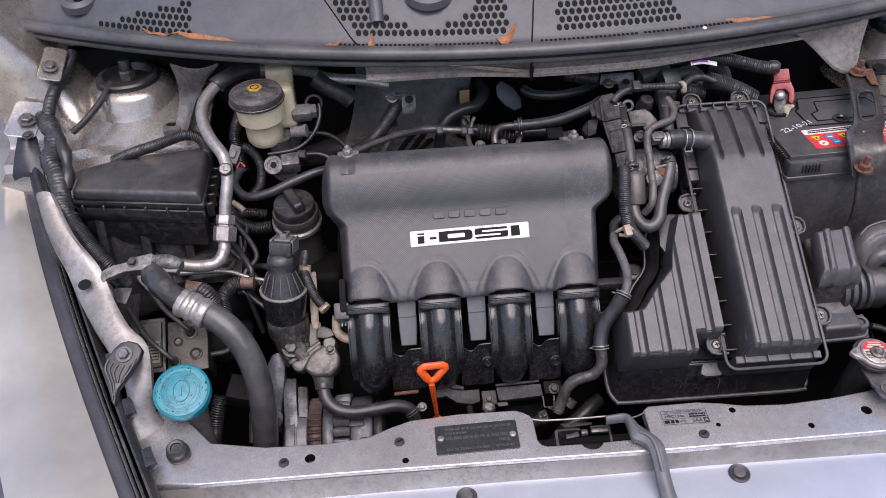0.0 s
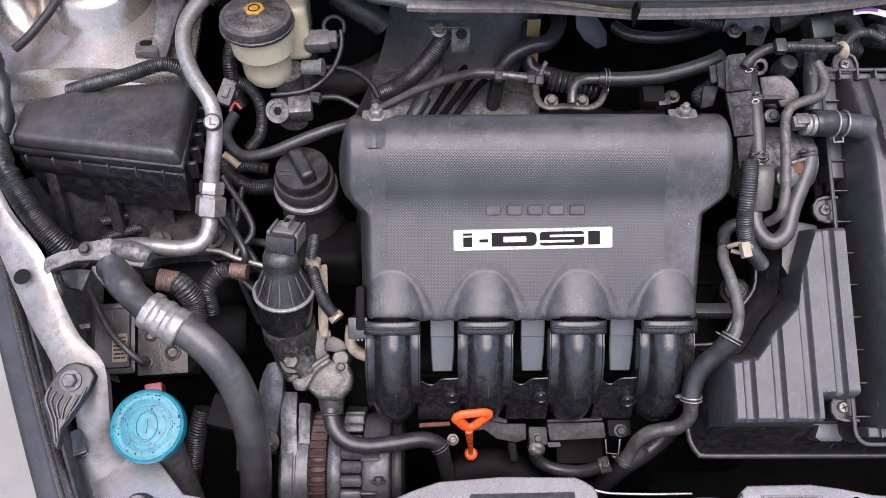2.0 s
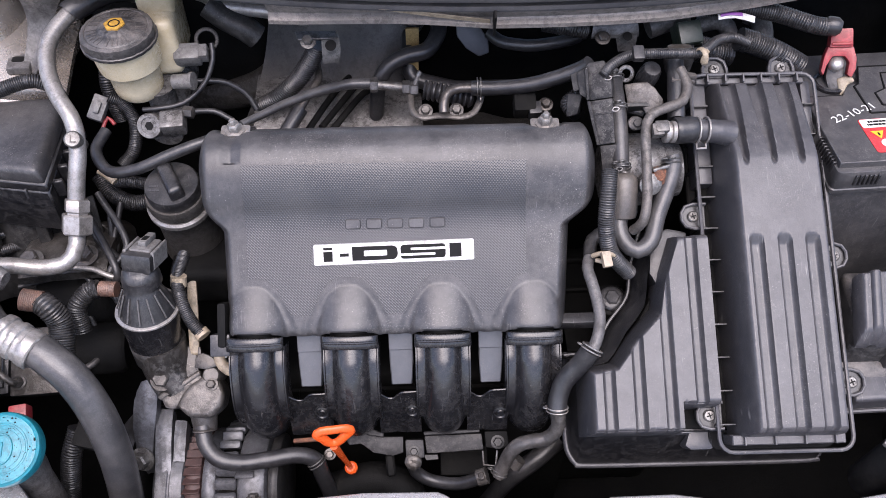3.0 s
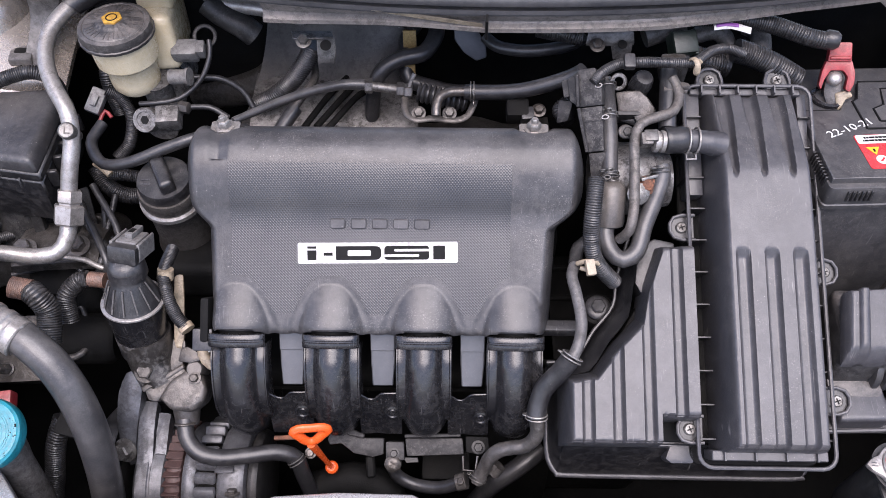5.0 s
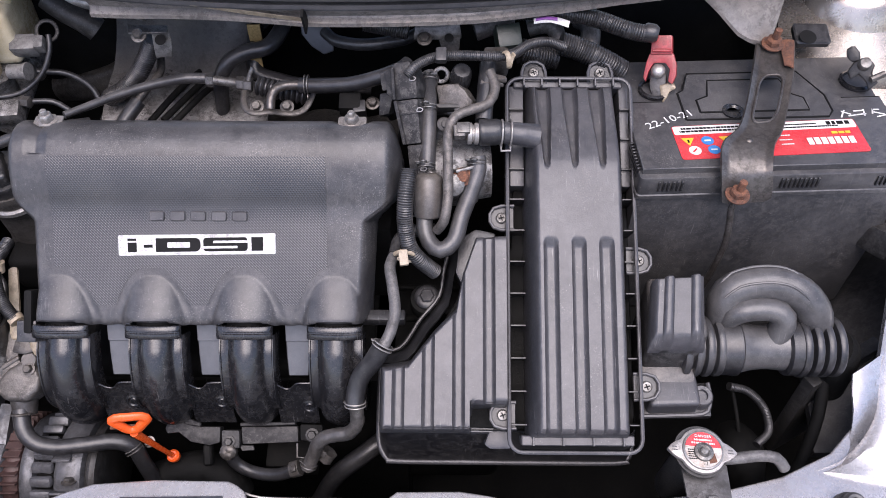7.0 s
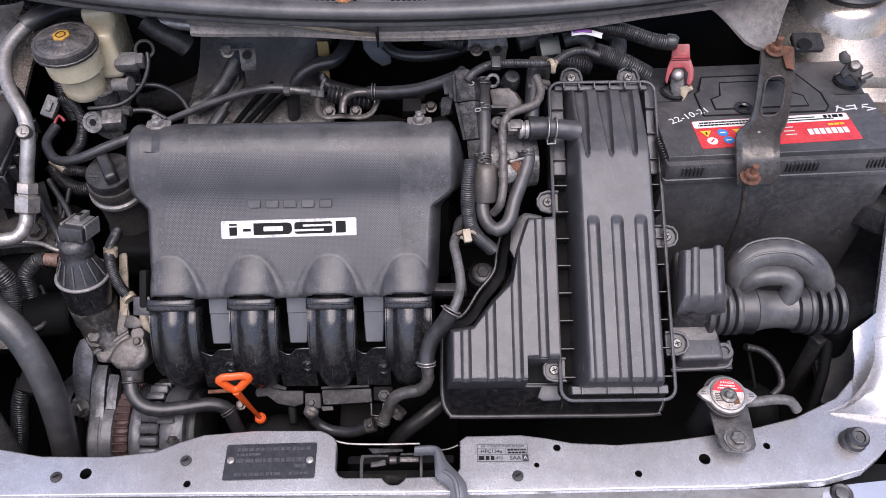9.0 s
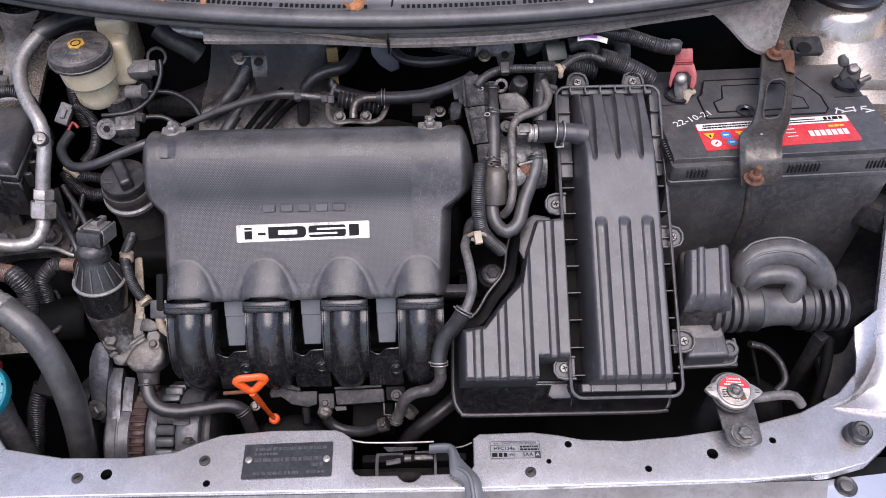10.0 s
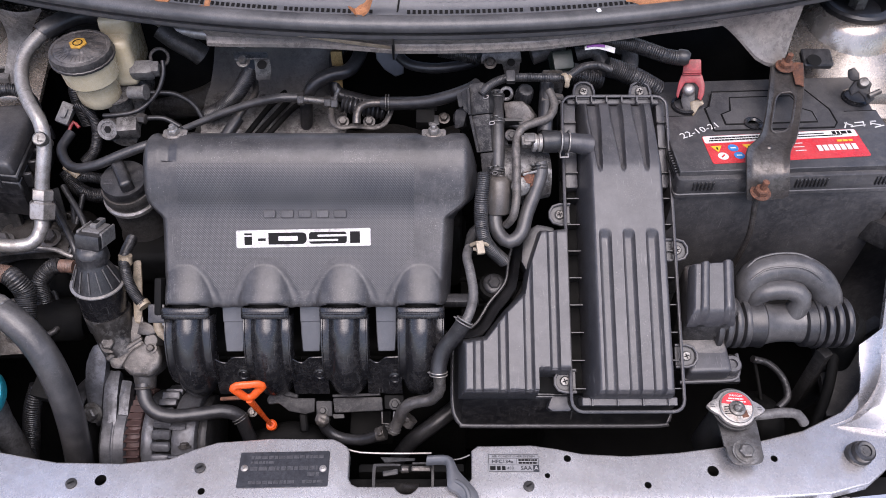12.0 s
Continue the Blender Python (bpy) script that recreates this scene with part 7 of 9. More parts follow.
# coolant bypass hose between cover and filter housing
hose("bypass_hose", [(0.0861, 0.1898, 0.752), (0.0821, 0.1767, 0.752), (0.0853, 0.1578, 0.748), (0.0884, 0.1335, 0.74), (0.0844, 0.1136, 0.735), (0.0784, 0.1027, 0.73)], 0.0052, grey_dusty, "thin dusty hose beside the engine cover", "hose")
hose("bypass_hose", [(0.0785, 0.1042, 0.73), (0.0693, 0.1, 0.712), (0.0575, 0.0947, 0.695), (0.0521, 0.0855, 0.68), (0.0515, 0.0787, 0.672)], 0.0088, rubber, "thick black rubber hose beside the intake", "hose")
solo("bypass_pipe", lumpy(tube([(0.0515, 0.0801, 0.672), (0.0527, 0.0711, 0.655), (0.0447, 0.0677, 0.64), (0.0261, 0.0683, 0.632), (0.0141, 0.0673, 0.622), (0.0073, 0.063, 0.605), (0, 0.0552, 0.59)], 0.0066, seg=18), 0.0009, 190), grimy_cast, "crusted metal coolant pipe under the runners", "pipe")
clamp((0.0785, 0.1042, 0.73), (-0.4, -0.5, -0.5), 0.0092, label="bright spring clip round the coolant hose", material=aluminium)
clamp((0.0515, 0.0794, 0.672), (0, -0.5, -0.6), 0.0092, label="bright spring clip round the coolant hose", material=aluminium)
clamp((0.0013, 0.0577, 0.592), (-0.3, -0.6, -0.6), 0.0075)
solo("hose_stay", block((0.040, 0.012, 0.010), pose(*(0.0755, 0.1524, 0.7), 0, 0, 0), 0.002), plastic, "black stay between cover and hose", "stay")
hose("return_pipe", [(0.0861, 0.1898, 0.752), (0.0902, 0.2071, 0.755), (0.104, 0.2145, 0.758), (0.1226, 0.2142, 0.76)], 0.0062, dim, "dusty metal pipe behind the conduit", "pipe")

# ---------------------------------------------------------------- throttle body and its plumbing
vf = axis_frame((0.139, 0.303, 0.842), (-0.2133, -0.5602, 0.4736))


def on_valve(points):
    return drawn(points, 0.000246, 300, 240)


thr = thing("throttle_unit", (0.14, 0.30, 0.78), "grimy cast throttle body with grey valve block", "throttle body")
part("body", lathe([(0.030, 0), (0.033, 0.004), (0.033, 0.05), (0.028, 0.056), (0.026, 0.07)], (0.105, 0.268, 0.782), (1, 0.05, 0), 36), cast, thr, "pale cast throttle body")
part("flange", block((0.012, 0.060, 0.055), pose(0.126, 0.282, 0.752, -25, 0, 0), 0.006, 2), cast, thr)
part("cross_screw", lathe([(0.0065, 0), (0.0065, 0.003), (0.005, 0.004), (0, 0.004)], (0.1308, 0.2841, 0.828), (0, -0.6, 0.8), 20), worn_steel, thr)
part("square_plug", block((0.012, 0.011, 0.012), pose(*(0.1483, 0.2641, 0.835), 20, 0, 3), 0.0015), grey_steel, thr)
part("boss", block((0.050, 0.055, 0.055), pose(0.140, 0.275, 0.745, -20, 0, 0), 0.008, 3), cast, thr)
part("shaft", lathe([(0.010, 0), (0.010, 0.02), (0.006, 0.022), (0, 0.022)], (0.140, 0.245, 0.79), (0, -0.7, 0.6), 20), steel, thr)
part("valve_block", lumpy(prism(on_valve([(232, 186), (318, 180), (346, 205), (374, 244), (375, 262), (338, 300), (312, 300), (302, 272), (246, 268)]), -0.020, 0.0, vf, 0.0022, 2), 0.0006, 170), pipe_dusty, thr, "dust-speckled grey valve block")
part("valve_skirt", prism(on_valve([(238, 262), (300, 268), (312, 296), (300, 310), (246, 292)]), -0.030, -0.008, vf, 0.003, 2), plastic, thr)
part("valve_cap", lathe([(0.0085, -0.026), (0.0092, -0.012), (0.0100, -0.010), (0.0100, 0.0), (0.0092, 0.002), (0.0092, 0.006), (0.0075, 0.009), (0, 0.010)], vf @ Vector((0.0056, 0.0222, -0.008)), (0.1, -0.35, 0.93), 24, knurl=16, deep=0.0006), plastic, thr, "ribbed black cap")
for x, y in ((210, 200), (212, 224), (214, 246)):
    part("valve_tab", prism(on_valve([(x - 14, y - 9), (x + 14, y - 9), (x + 14, y + 9), (x - 14, y + 9)]), -0.010, -0.001, vf, 0.001, 1), oily_cast, thr)
part("hanging_ring", loop((0.128, 0.332, 0.848), (0.1, -0.75, 0.6), 0.0062, 0.0020, 0.6), cast, thr, "bright ring tab")
part("bracket", block((0.030, 0.004, 0.022), pose(*(0.1335, 0.309, 0.820), 30, 0, 0), 0.001), dim, thr)
bolt("screw", (0.1321, 0.2818, 0.83), (0, -0.6, 0.8), thr, 0.0042, 0.004, dim)
bolt("screw", (0.1481, 0.2385, 0.805), (0, -0.6, 0.8), thr, 0.006, 0.006, rust)
part("lever", block((0.022, 0.003, 0.020), pose(*(0.1473, 0.2555, 0.8), 50, 0, 20), 0.001), steel, thr)
duct = thing("cable_duct", (0.105, 0.30, 0.80), "dusty black plastic cable duct with clips", "cable duct")
tf = axis_frame((0.097, 0.275, 0.838), (-0.2133, -0.5602, 0.4736))


def on_duct(points):
    return drawn(points, 0.000246, 150, 330)


part("channel", prism(on_duct([(60, 148), (92, 132), (102, 114), (160, 108), (186, 176), (190, 240), (108, 250), (72, 226)]), -0.030, 0.0, tf, 0.0016, 2), duct_plastic, duct)
part("channel", prism(on_duct([(108, 252), (190, 242), (203, 405), (145, 412)]), -0.026, -0.001, tf, 0.0016, 2), duct_plastic, duct)
part("channel", prism(on_duct([(146, 415), (205, 409), (222, 470), (232, 525), (160, 532), (152, 470)]), -0.030, -0.003, tf, 0.0016, 2), duct_plastic, duct)
part("side_wall", prism(on_duct([(90, 134), (103, 131), (112, 246), (99, 250)]), -0.020, 0.0035, tf, 0.0006, 1), duct_plastic, duct)
part("side_wall", prism(on_duct([(99, 252), (111, 250), (150, 410), (136, 413)]), -0.020, 0.0020, tf, 0.0006, 1), duct_plastic, duct)
part("side_plug", prism(on_duct([(36, 152), (84, 142), (90, 205), (48, 216)]), -0.024, -0.004, tf, 0.0016, 2), duct_plastic, duct)
part("side_plug", prism(on_duct([(20, 220), (80, 222), (60, 300), (14, 310)]), -0.036, -0.014, tf, 0.003, 2), duct_plastic, duct)
part("lid_seam", prism(on_duct([(112, 298), (196, 290), (197, 295), (113, 303)]), -0.002, 0.0002, tf, 0), duct_plastic, duct)
for x, y in ((176, 172), (204, 284), (219, 500)):
    part("clip", tube([tf @ Vector((*p, 0.002)) for p in on_duct([(x - 12, y + 4), (x - 8, y - 6), (x + 2, y - 8), (x + 12, y - 3), (x + 6, y + 5), (x - 4, y + 6), (x - 12, y + 4)])], 0.0006, seg=6), aluminium, duct, "small pale wire clip")
hose("conduit", [(0.1001, 0.2292, 0.822), (0.0975, 0.21, 0.81), (0.0966, 0.1964, 0.79), (0.1, 0.1865, 0.77), (0.1089, 0.1821, 0.755), (0.1236, 0.1834, 0.735)], 0.0076, conduit, "grey-black corrugated conduit below the duct", "conduit", 0.0048)
hose("conduit", [(0.0839, 0.3114, 0.815), (0.0752, 0.3253, 0.82), (0.0898, 0.3309, 0.83)], 0.0070, conduit, "short corrugated lead behind the cover", "conduit", 0.0045)
hose("conduit", [(0.0978, 0.2985, 0.872), (0.1063, 0.3062, 0.878), (0.1223, 0.3155, 0.88), (0.1456, 0.3184, 0.88), (0.1793, 0.3201, 0.878), (0.1944, 0.3269, 0.876), (0.2102, 0.3441, 0.874), (0.2283, 0.354, 0.87), (0.245, 0.3567, 0.862)], 0.0048, conduit, "dusty corrugated conduit along the throttle", "conduit", 0.0042)
hose("loom", [(0.2433, 0.373, 0.855), (0.2607, 0.3713, 0.85), (0.2818, 0.3658, 0.843), (0.3065, 0.3619, 0.83)], 0.0115, conduit, "thick corrugated loom behind the filter housing", "conduit", 0.006)
hose("loom", [(0.206, 0.3808, 0.84), (0.2231, 0.3811, 0.835), (0.242, 0.3836, 0.83)], 0.0130, conduit, "thick corrugated loom under the conduit", "conduit", 0.006)
clipm = axis_frame((0.1854, 0.3111, 0.884), (0.2, -0.4, 1))
solo("conduit_clip", tube([clipm @ Vector((0.0006 * k, 0.0068 * math.cos(2 * math.pi * k / 16), 0.0062 * math.sin(2 * math.pi * k / 16) - 0.004)) for k in range(17)], 0.0024, flat=0.5, seg=8, straight=True), cream, "grimy cream conduit clip", "clip")
solo("tan_bracket", prism([(0.1640, 0.3080), (0.1660, 0.3190), (0.1790, 0.3210), (0.1880, 0.3180), (0.1890, 0.3140), (0.1780, 0.3130), (0.1790, 0.3095), (0.1860, 0.3070)], 0.853, 0.858, None, 0.0012, 2), pipe_dusty, "dusty tan pipe bracket behind the throttle", "bracket")
solo("conduit_clip", block((0.010, 0.014, 0.007), axis_frame((0.1284, 0.31, 0.884), (0, -0.4, 1)), 0.002), plastic, "small black plastic conduit clip", "clip")
hose("vacuum_hose", [(0.1174, 0.337, 0.845), (0.1167, 0.2997, 0.835), (0.1166, 0.2724, 0.822), (0.1155, 0.2478, 0.808)], 0.0076, dusty_hose, "dusty rubber hose beside the duct", "hose")
for p in ((0.1176, 0.3285, 0.846), (0.1163, 0.2951, 0.838), (0.1151, 0.2444, 0.812)):
    clamp(p, (0, 1, 0.5), 0.0077)
solo("check_valve", lathe([(0.008, -0.034), (0.0125, -0.032), (0.0135, -0.028), (0.0135, 0.002), (0.011, 0.006), (0.008, 0.008)], (0.1166, 0.2368, 0.8), (0.0, 0.42, 0.55), 28), plug_brown, "dusty brown-grey check valve in a hose", "valve")
hose("vacuum_hose", [(0.1145, 0.2223, 0.78), (0.1132, 0.2098, 0.77), (0.1178, 0.1972, 0.762), (0.1285, 0.189, 0.76), (0.1408, 0.196, 0.765), (0.1472, 0.2139, 0.778), (0.157, 0.2331, 0.795), (0.1625, 0.2468, 0.808), (0.1613, 0.2545, 0.815)], 0.0078, dusty_hose, "dusty rubber hose looping under the throttle", "hose")
clamp((0.1131, 0.2174, 0.778), (0, -0.5, -0.4), 0.0080)
clamp((0.1609, 0.25, 0.812), (0, 0.5, 0.4), 0.0080)
hose("idle_pipe", [(0.173, 0.3196, 0.862), (0.1778, 0.3038, 0.855), (0.1712, 0.2879, 0.85), (0.1544, 0.2809, 0.848), (0.1409, 0.2751, 0.845), (0.135, 0.2612, 0.838), (0.1348, 0.2383, 0.82), (0.1347, 0.2159, 0.8), (0.1313, 0.202, 0.785), (0.1251, 0.2047, 0.77)], 0.0046, pipe_dusty, "dusty grey metal pipe over the throttle", "pipe")
hose("idle_pipe", [(0.1719, 0.3324, 0.86), (0.1696, 0.3103, 0.85), (0.1672, 0.2805, 0.835)], 0.0080, rubber, "short black hose behind the pipe", "hose")
solo("purge_valve", block((0.024, 0.020, 0.022), pose(*(0.1801, 0.3508, 0.84), 10, 0, 0), 0.004), oily_cast, "grimy metal purge valve", "valve")
spig = thing("breather_hose", (0.17, 0.27, 0.81), "short black breather hose clipped to the filter housing", "hose")
part("fitting", lumpy(block((0.0105, 0.0110, 0.0110), pose(0.1445, 0.2630, 0.8350, 30, 0, 4), 0.0014), 0.0004, 240), grey_steel, spig, "square pale fitting")
part("ring", lathe([(0.0070, 0), (0.0098, 0.001), (0.0098, 0.0045), (0.0080, 0.0052), (0.0080, 0.0066), (0.0098, 0.0072), (0.0098, 0.0105), (0.0070, 0.0115)], (0.1515, 0.2640, 0.8350), (1, 0.03, -0.05), 24), aluminium, spig, "dull metal collar")
part("hose", tube([(0.1620, 0.2665, 0.8340), (0.1640, 0.2667, 0.8340), (0.1700, 0.2673, 0.8335), (0.1790, 0.2682, 0.8330), (0.1850, 0.2686, 0.8325)], lambda t: 0.0085 + 0.0035 * min(1, t * 6) - 0.0020 * max(0, t - 0.75) * 4, seg=28), rubber, spig)
part("spigot", lumpy(tube([(0.1840, 0.2686, 0.8325), (0.2000, 0.2690, 0.8300), (0.2160, 0.2700, 0.8260)], lambda t: 0.0096 + 0.002 * t, seg=24), 0.0006, 130), lid_plastic, spig, "dusty moulded spigot")
for x in (0.1832, 0.1915):
    part("clip", loop((x, 0.2684, 0.8322), (1, 0.03, -0.08), 0.0115, 0.0010), aluminium, spig, "bright spring clip")
part("clip_ear", tube([(0.1832, 0.2600, 0.8240), (0.1830, 0.2555, 0.8215), (0.1915, 0.2560, 0.8215), (0.1915, 0.2605, 0.8240)], 0.0012, seg=8, straight=True), aluminium, spig)
tie = thing("cable_tie", (0.0959, 0.1793, 0.76), "yellowed plastic cable tie round the conduit", "cable tie")
part("loop", tube([(0.0869, 0.1842, 0.76), (0.0932, 0.1802, 0.768), (0.1021, 0.1786, 0.768), (0.1074, 0.1809, 0.76), (0.0996, 0.1787, 0.757), (0.0894, 0.182, 0.757)], 0.0022), cream, tie)
part("head", block((0.008, 0.014, 0.007), pose(*(0.0953, 0.1721, 0.768), 30, 0, 10), 0.001), cream, tie)
gear = thing("gearbox_case", (0.12, 0.24, 0.36), "shade-dark gearbox casing under the filter housing", "gearbox")
# casing and ribs near-black: shade under the filter housing as colour
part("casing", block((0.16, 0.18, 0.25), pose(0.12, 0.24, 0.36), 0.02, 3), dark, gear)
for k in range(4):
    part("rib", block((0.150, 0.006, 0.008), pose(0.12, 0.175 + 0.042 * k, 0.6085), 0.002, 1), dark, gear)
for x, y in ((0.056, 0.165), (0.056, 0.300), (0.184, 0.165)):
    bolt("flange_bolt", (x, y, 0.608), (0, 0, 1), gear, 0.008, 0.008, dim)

# ---------------------------------------------------------------- battery hardware
strap = thing("battery_strap", (0.42, 0.28, 0.80), "worn dark steel battery strap with rusty bolts", "strap")


SL = [(0.4408, 0.3883, 0.842), (0.4286, 0.3493, 0.839), (0.4133, 0.3039, 0.834), (0.4005, 0.2753, 0.831), (0.3822, 0.2551, 0.83), (0.3778, 0.233, 0.822), (0.3796, 0.2219, 0.806), (0.382, 0.2171, 0.792)]
SR = [(0.4791, 0.3928, 0.842), (0.4668, 0.3481, 0.839), (0.4504, 0.3027, 0.834), (0.4393, 0.2741, 0.831), (0.4272, 0.2537, 0.83), (0.4224, 0.2316, 0.822), (0.4254, 0.224, 0.806), (0.4277, 0.222, 0.792)]


SA, SB = spline(SL, 0.003), spline(SR, 0.003)


def strap_at(u, v, lift=0.0):
    def on(path):
        k = min(max(u, 0), 1) * (len(path) - 1)
        i = min(int(k), len(path) - 2)
        return path[i].lerp(path[i + 1], k - i)
    p = on(SA).lerp(on(SB), v)
    return p + Vector((0, 0, lift + 0.0035 * max(0, abs(2 * v - 1) - 0.72) / 0.28))


def strap_slot(u):
    """Half width of the long slot at u, as a share of the strap's width."""
    t = (u - 0.40) / 0.17
    return 0.0 if abs(t) >= 1 else 0.30 * (1 - abs(t) ** 5) ** 0.5


plate = bmesh.new()
NU, NV = 110, 11
for side in (0, 1):
    rows_ = []
    for i in range(NU + 1):
        u = i / NU
        inner = 0.5 - strap_slot(u) if side == 0 else 0.5 + strap_slot(u)
        outer = 0.0 if side == 0 else 1.0
        rows_.append([plate.verts.new(strap_at(u, outer + (inner - outer) * j / NV)) for j in range(NV + 1)])
    for i in range(NU):
        for j in range(NV):
            plate.faces.new((rows_[i][j], rows_[i + 1][j], rows_[i + 1][j + 1], rows_[i][j + 1]))
bmesh.ops.remove_doubles(plate, verts=plate.verts, dist=0.00001)
bmesh.ops.recalc_face_normals(plate, faces=plate.faces)
bmesh.ops.solidify(plate, geom=plate.faces[:], thickness=0.0022)
part("plate", plate, worn_steel, strap)
part("slot_rim", tube([strap_at(0.40 + 0.165 * math.cos(a), 0.5 + (1 if math.sin(a) > 0 else -1) * strap_slot(0.40 + 0.165 * math.cos(a)), 0.0005) for a in (2 * math.pi * k / 60 for k in range(61))], 0.0013, seg=8, straight=True), worn_steel, strap)
part("dent", lathe([(0.0035, 0), (0.0022, 0.0012), (0, 0.0015)], strap_at(0.70, 0.45), (0, 0, 1), 16), worn_steel, strap)
for p in ((0.4549, 0.3854, 0.846), (0.3927, 0.2161, 0.806)):
    bolt("rusty_nut", p, (0, -0.15, 1), strap, 0.0075, 0.008, rust, "rusty nut")
    part("stud", lathe([(0.0035, 0), (0.0035, 0.018), (0, 0.018)], p, (0.05, -0.1, 1), 12), rust, strap, "rusty threaded stud")
part("rust_patch", strip([(0.4640, 0.3935, 0.8452), (0.4620, 0.3760, 0.8445), (0.4600, 0.3560, 0.8432)], [(0.4782, 0.3920, 0.8462), (0.4735, 0.3740, 0.8458), (0.4668, 0.3500, 0.8440)], 4, 0.001, 0.0012), rust, strap, "flaking orange rust")
part("hook_rod", tube([(0.3922, 0.2144, 0.806), (0.3926, 0.218, 0.79), (0.397, 0.212, 0.74), (0.390, 0.212, 0.66)], 0.0032, seg=12), worn_steel, strap)
pos = thing("battery_terminal", (0.33, 0.34, 0.82), "red plastic terminal boot over a corroded clamp", "terminal", "battery terminals")
bt = axis_frame((0.3400, 0.3590, 0.8400), (-0.289, -0.756, 0.562))


def on_boot(points):
    return drawn(points, 0.00064, 1220, 150)


part("boot", prism(on_boot([(1208, 106), (1237, 106), (1239, 134), (1206, 134)]), -0.018, 0.004, bt, 0.002, 2), red, pos, "red plastic boot")
part("boot_skirt", prism(on_boot([(1205, 132), (1240, 132), (1246, 150), (1246, 166), (1241, 179), (1234, 174), (1236, 156), (1229, 147), (1212, 147), (1205, 160), (1201, 176), (1197, 168), (1200, 148)]), -0.016, 0.001, bt, 0.0018, 2), red, pos)
part("boot_ridge", prism(on_boot([(1209, 126), (1237, 126), (1238, 131), (1208, 131)]), 0.003, 0.006, bt, 0.001, 1), red, pos)
part("bolt_head", lathe([(0.0068, -0.004), (0.0070, 0.0), (0.0058, 0.0026), (0.0030, 0.0040), (0, 0.0042)], bt @ Vector((-0.0006, -0.0050, -0.001)), (-0.1, -0.5, 0.85), 24), aluminium, pos, "worn bright bolt head")
part("clamp", lumpy(prism(on_boot([(1208, 160), (1230, 160), (1232, 176), (1228, 198), (1212, 198), (1206, 178)]), -0.020, -0.006, bt, 0.002, 2), 0.0010, 180), grimy_cast, pos, "corroded clamp")
part("crust", lumpy(prism(on_boot([(1222, 180), (1236, 176), (1245, 178), (1246, 186), (1236, 190), (1234, 202), (1228, 208), (1225, 196)]), -0.012, -0.004, bt, 0.002, 2), 0.0012, 220), cream, pos, "pale crusted clamp bolt")
part("base_ring", lathe([(0.016, 0), (0.016, 0.003), (0.013, 0.004), (0.012, 0.0)], (0.3400, 0.3560, 0.811), (0, 0, 1), 32), runner_plastic, pos)
part("base_pad", lathe([(0.0128, 0), (0.0128, 0.0012), (0, 0.0012)], (0.3400, 0.3560, 0.811), (0, 0, 1), 28), battery_plastic, pos)
neg = thing("battery_terminal", (0.53, 0.34, 0.82), "corroded bare battery clamp on a round base", "terminal", "battery terminals")
nt = axis_frame((0.5390, 0.3590, 0.8380), (-0.488, -0.756, 0.564))


def on_clamp(points):
    return drawn(points, 0.00064, 1525, 150)


part("clamp", lumpy(prism(on_clamp([(1512, 140), (1530, 134), (1540, 146), (1537, 160), (1548, 172), (1536, 184), (1530, 170), (1520, 160), (1508, 168), (1503, 156)]), -0.016, 0.0, nt, 0.002, 2), 0.0008, 180), dim, neg, "dark corroded clamp")
part("lug", lumpy(prism(on_clamp([(1499, 122), (1510, 117), (1518, 128), (1520, 140), (1508, 142), (1500, 134)]), -0.014, 0.002, nt, 0.003, 2), 0.0007, 180), dim, neg)
part("bolt_head", lathe([(0.0062, -0.004), (0.0064, 0.0), (0.0050, 0.0022), (0, 0.0032)], nt @ Vector((0.0013, 0.0038, 0.001)), (-0.1, -0.5, 0.85), 24), steel, neg, "worn bright bolt head")
part("clamp_bolt", tube([(0.5430, 0.3450, 0.834), (0.5560, 0.3490, 0.838)], 0.0032, seg=8), worn_steel, neg)
part("base_ring", lathe([(0.016, 0), (0.016, 0.003), (0.013, 0.004), (0.012, 0.0)], (0.5450, 0.3710, 0.811), (0, 0, 1), 32), runner_plastic, neg)
part("base_pad", lathe([(0.0128, 0), (0.0128, 0.0012), (0, 0.0012)], (0.5450, 0.3710, 0.811), (0, 0, 1), 28), battery_plastic, neg)
hose("starter_cable", [(0.1943, 0.382, 0.885), (0.2357, 0.3843, 0.882), (0.2723, 0.3814, 0.878), (0.3059, 0.3704, 0.872), (0.3264, 0.3696, 0.868)], 0.0085, conduit, "thick corrugated battery cable below the scuttle", "cable", 0.0055)
solo("cable_end", lathe([(0.0080, -0.006), (0.0090, -0.004), (0.0090, 0.004), (0.006, 0.008), (0, 0.008)], (0.3271, 0.3689, 0.87), (0.9, -0.3, 0.0), 24), rubber, "black rubber cable end", "cable end")
eye = thing("eye_bracket", (0.52, 0.44, 0.82), "black plastic bracket with a round hole", "bracket")
part("plate", prism(rounded(0.036, 0.026, 0.004), 0, 0.008, axis_frame((0.5062, 0.4194, 0.83), (0, -0.3, 1)), 0.0015, 1), plastic, eye)
part("hole", lathe([(0.0085, 0), (0.0085, 0.0004), (0, 0.0004)], (0.4987, 0.4077, 0.839), (0, -0.3, 1), 24), label_black, eye)
solo("battery_tray", block((0.26, 0.17, 0.02), pose(0.42, 0.295, 0.585), 0.006), dark, "dark plastic tray under the battery", "tray")

# ---------------------------------------------------------------- intake resonator and bellows
rsn = thing("intake_resonator", (0.345, 0.12, 0.64), "dull black ribbed intake resonator box with a bolted foot", "resonator")


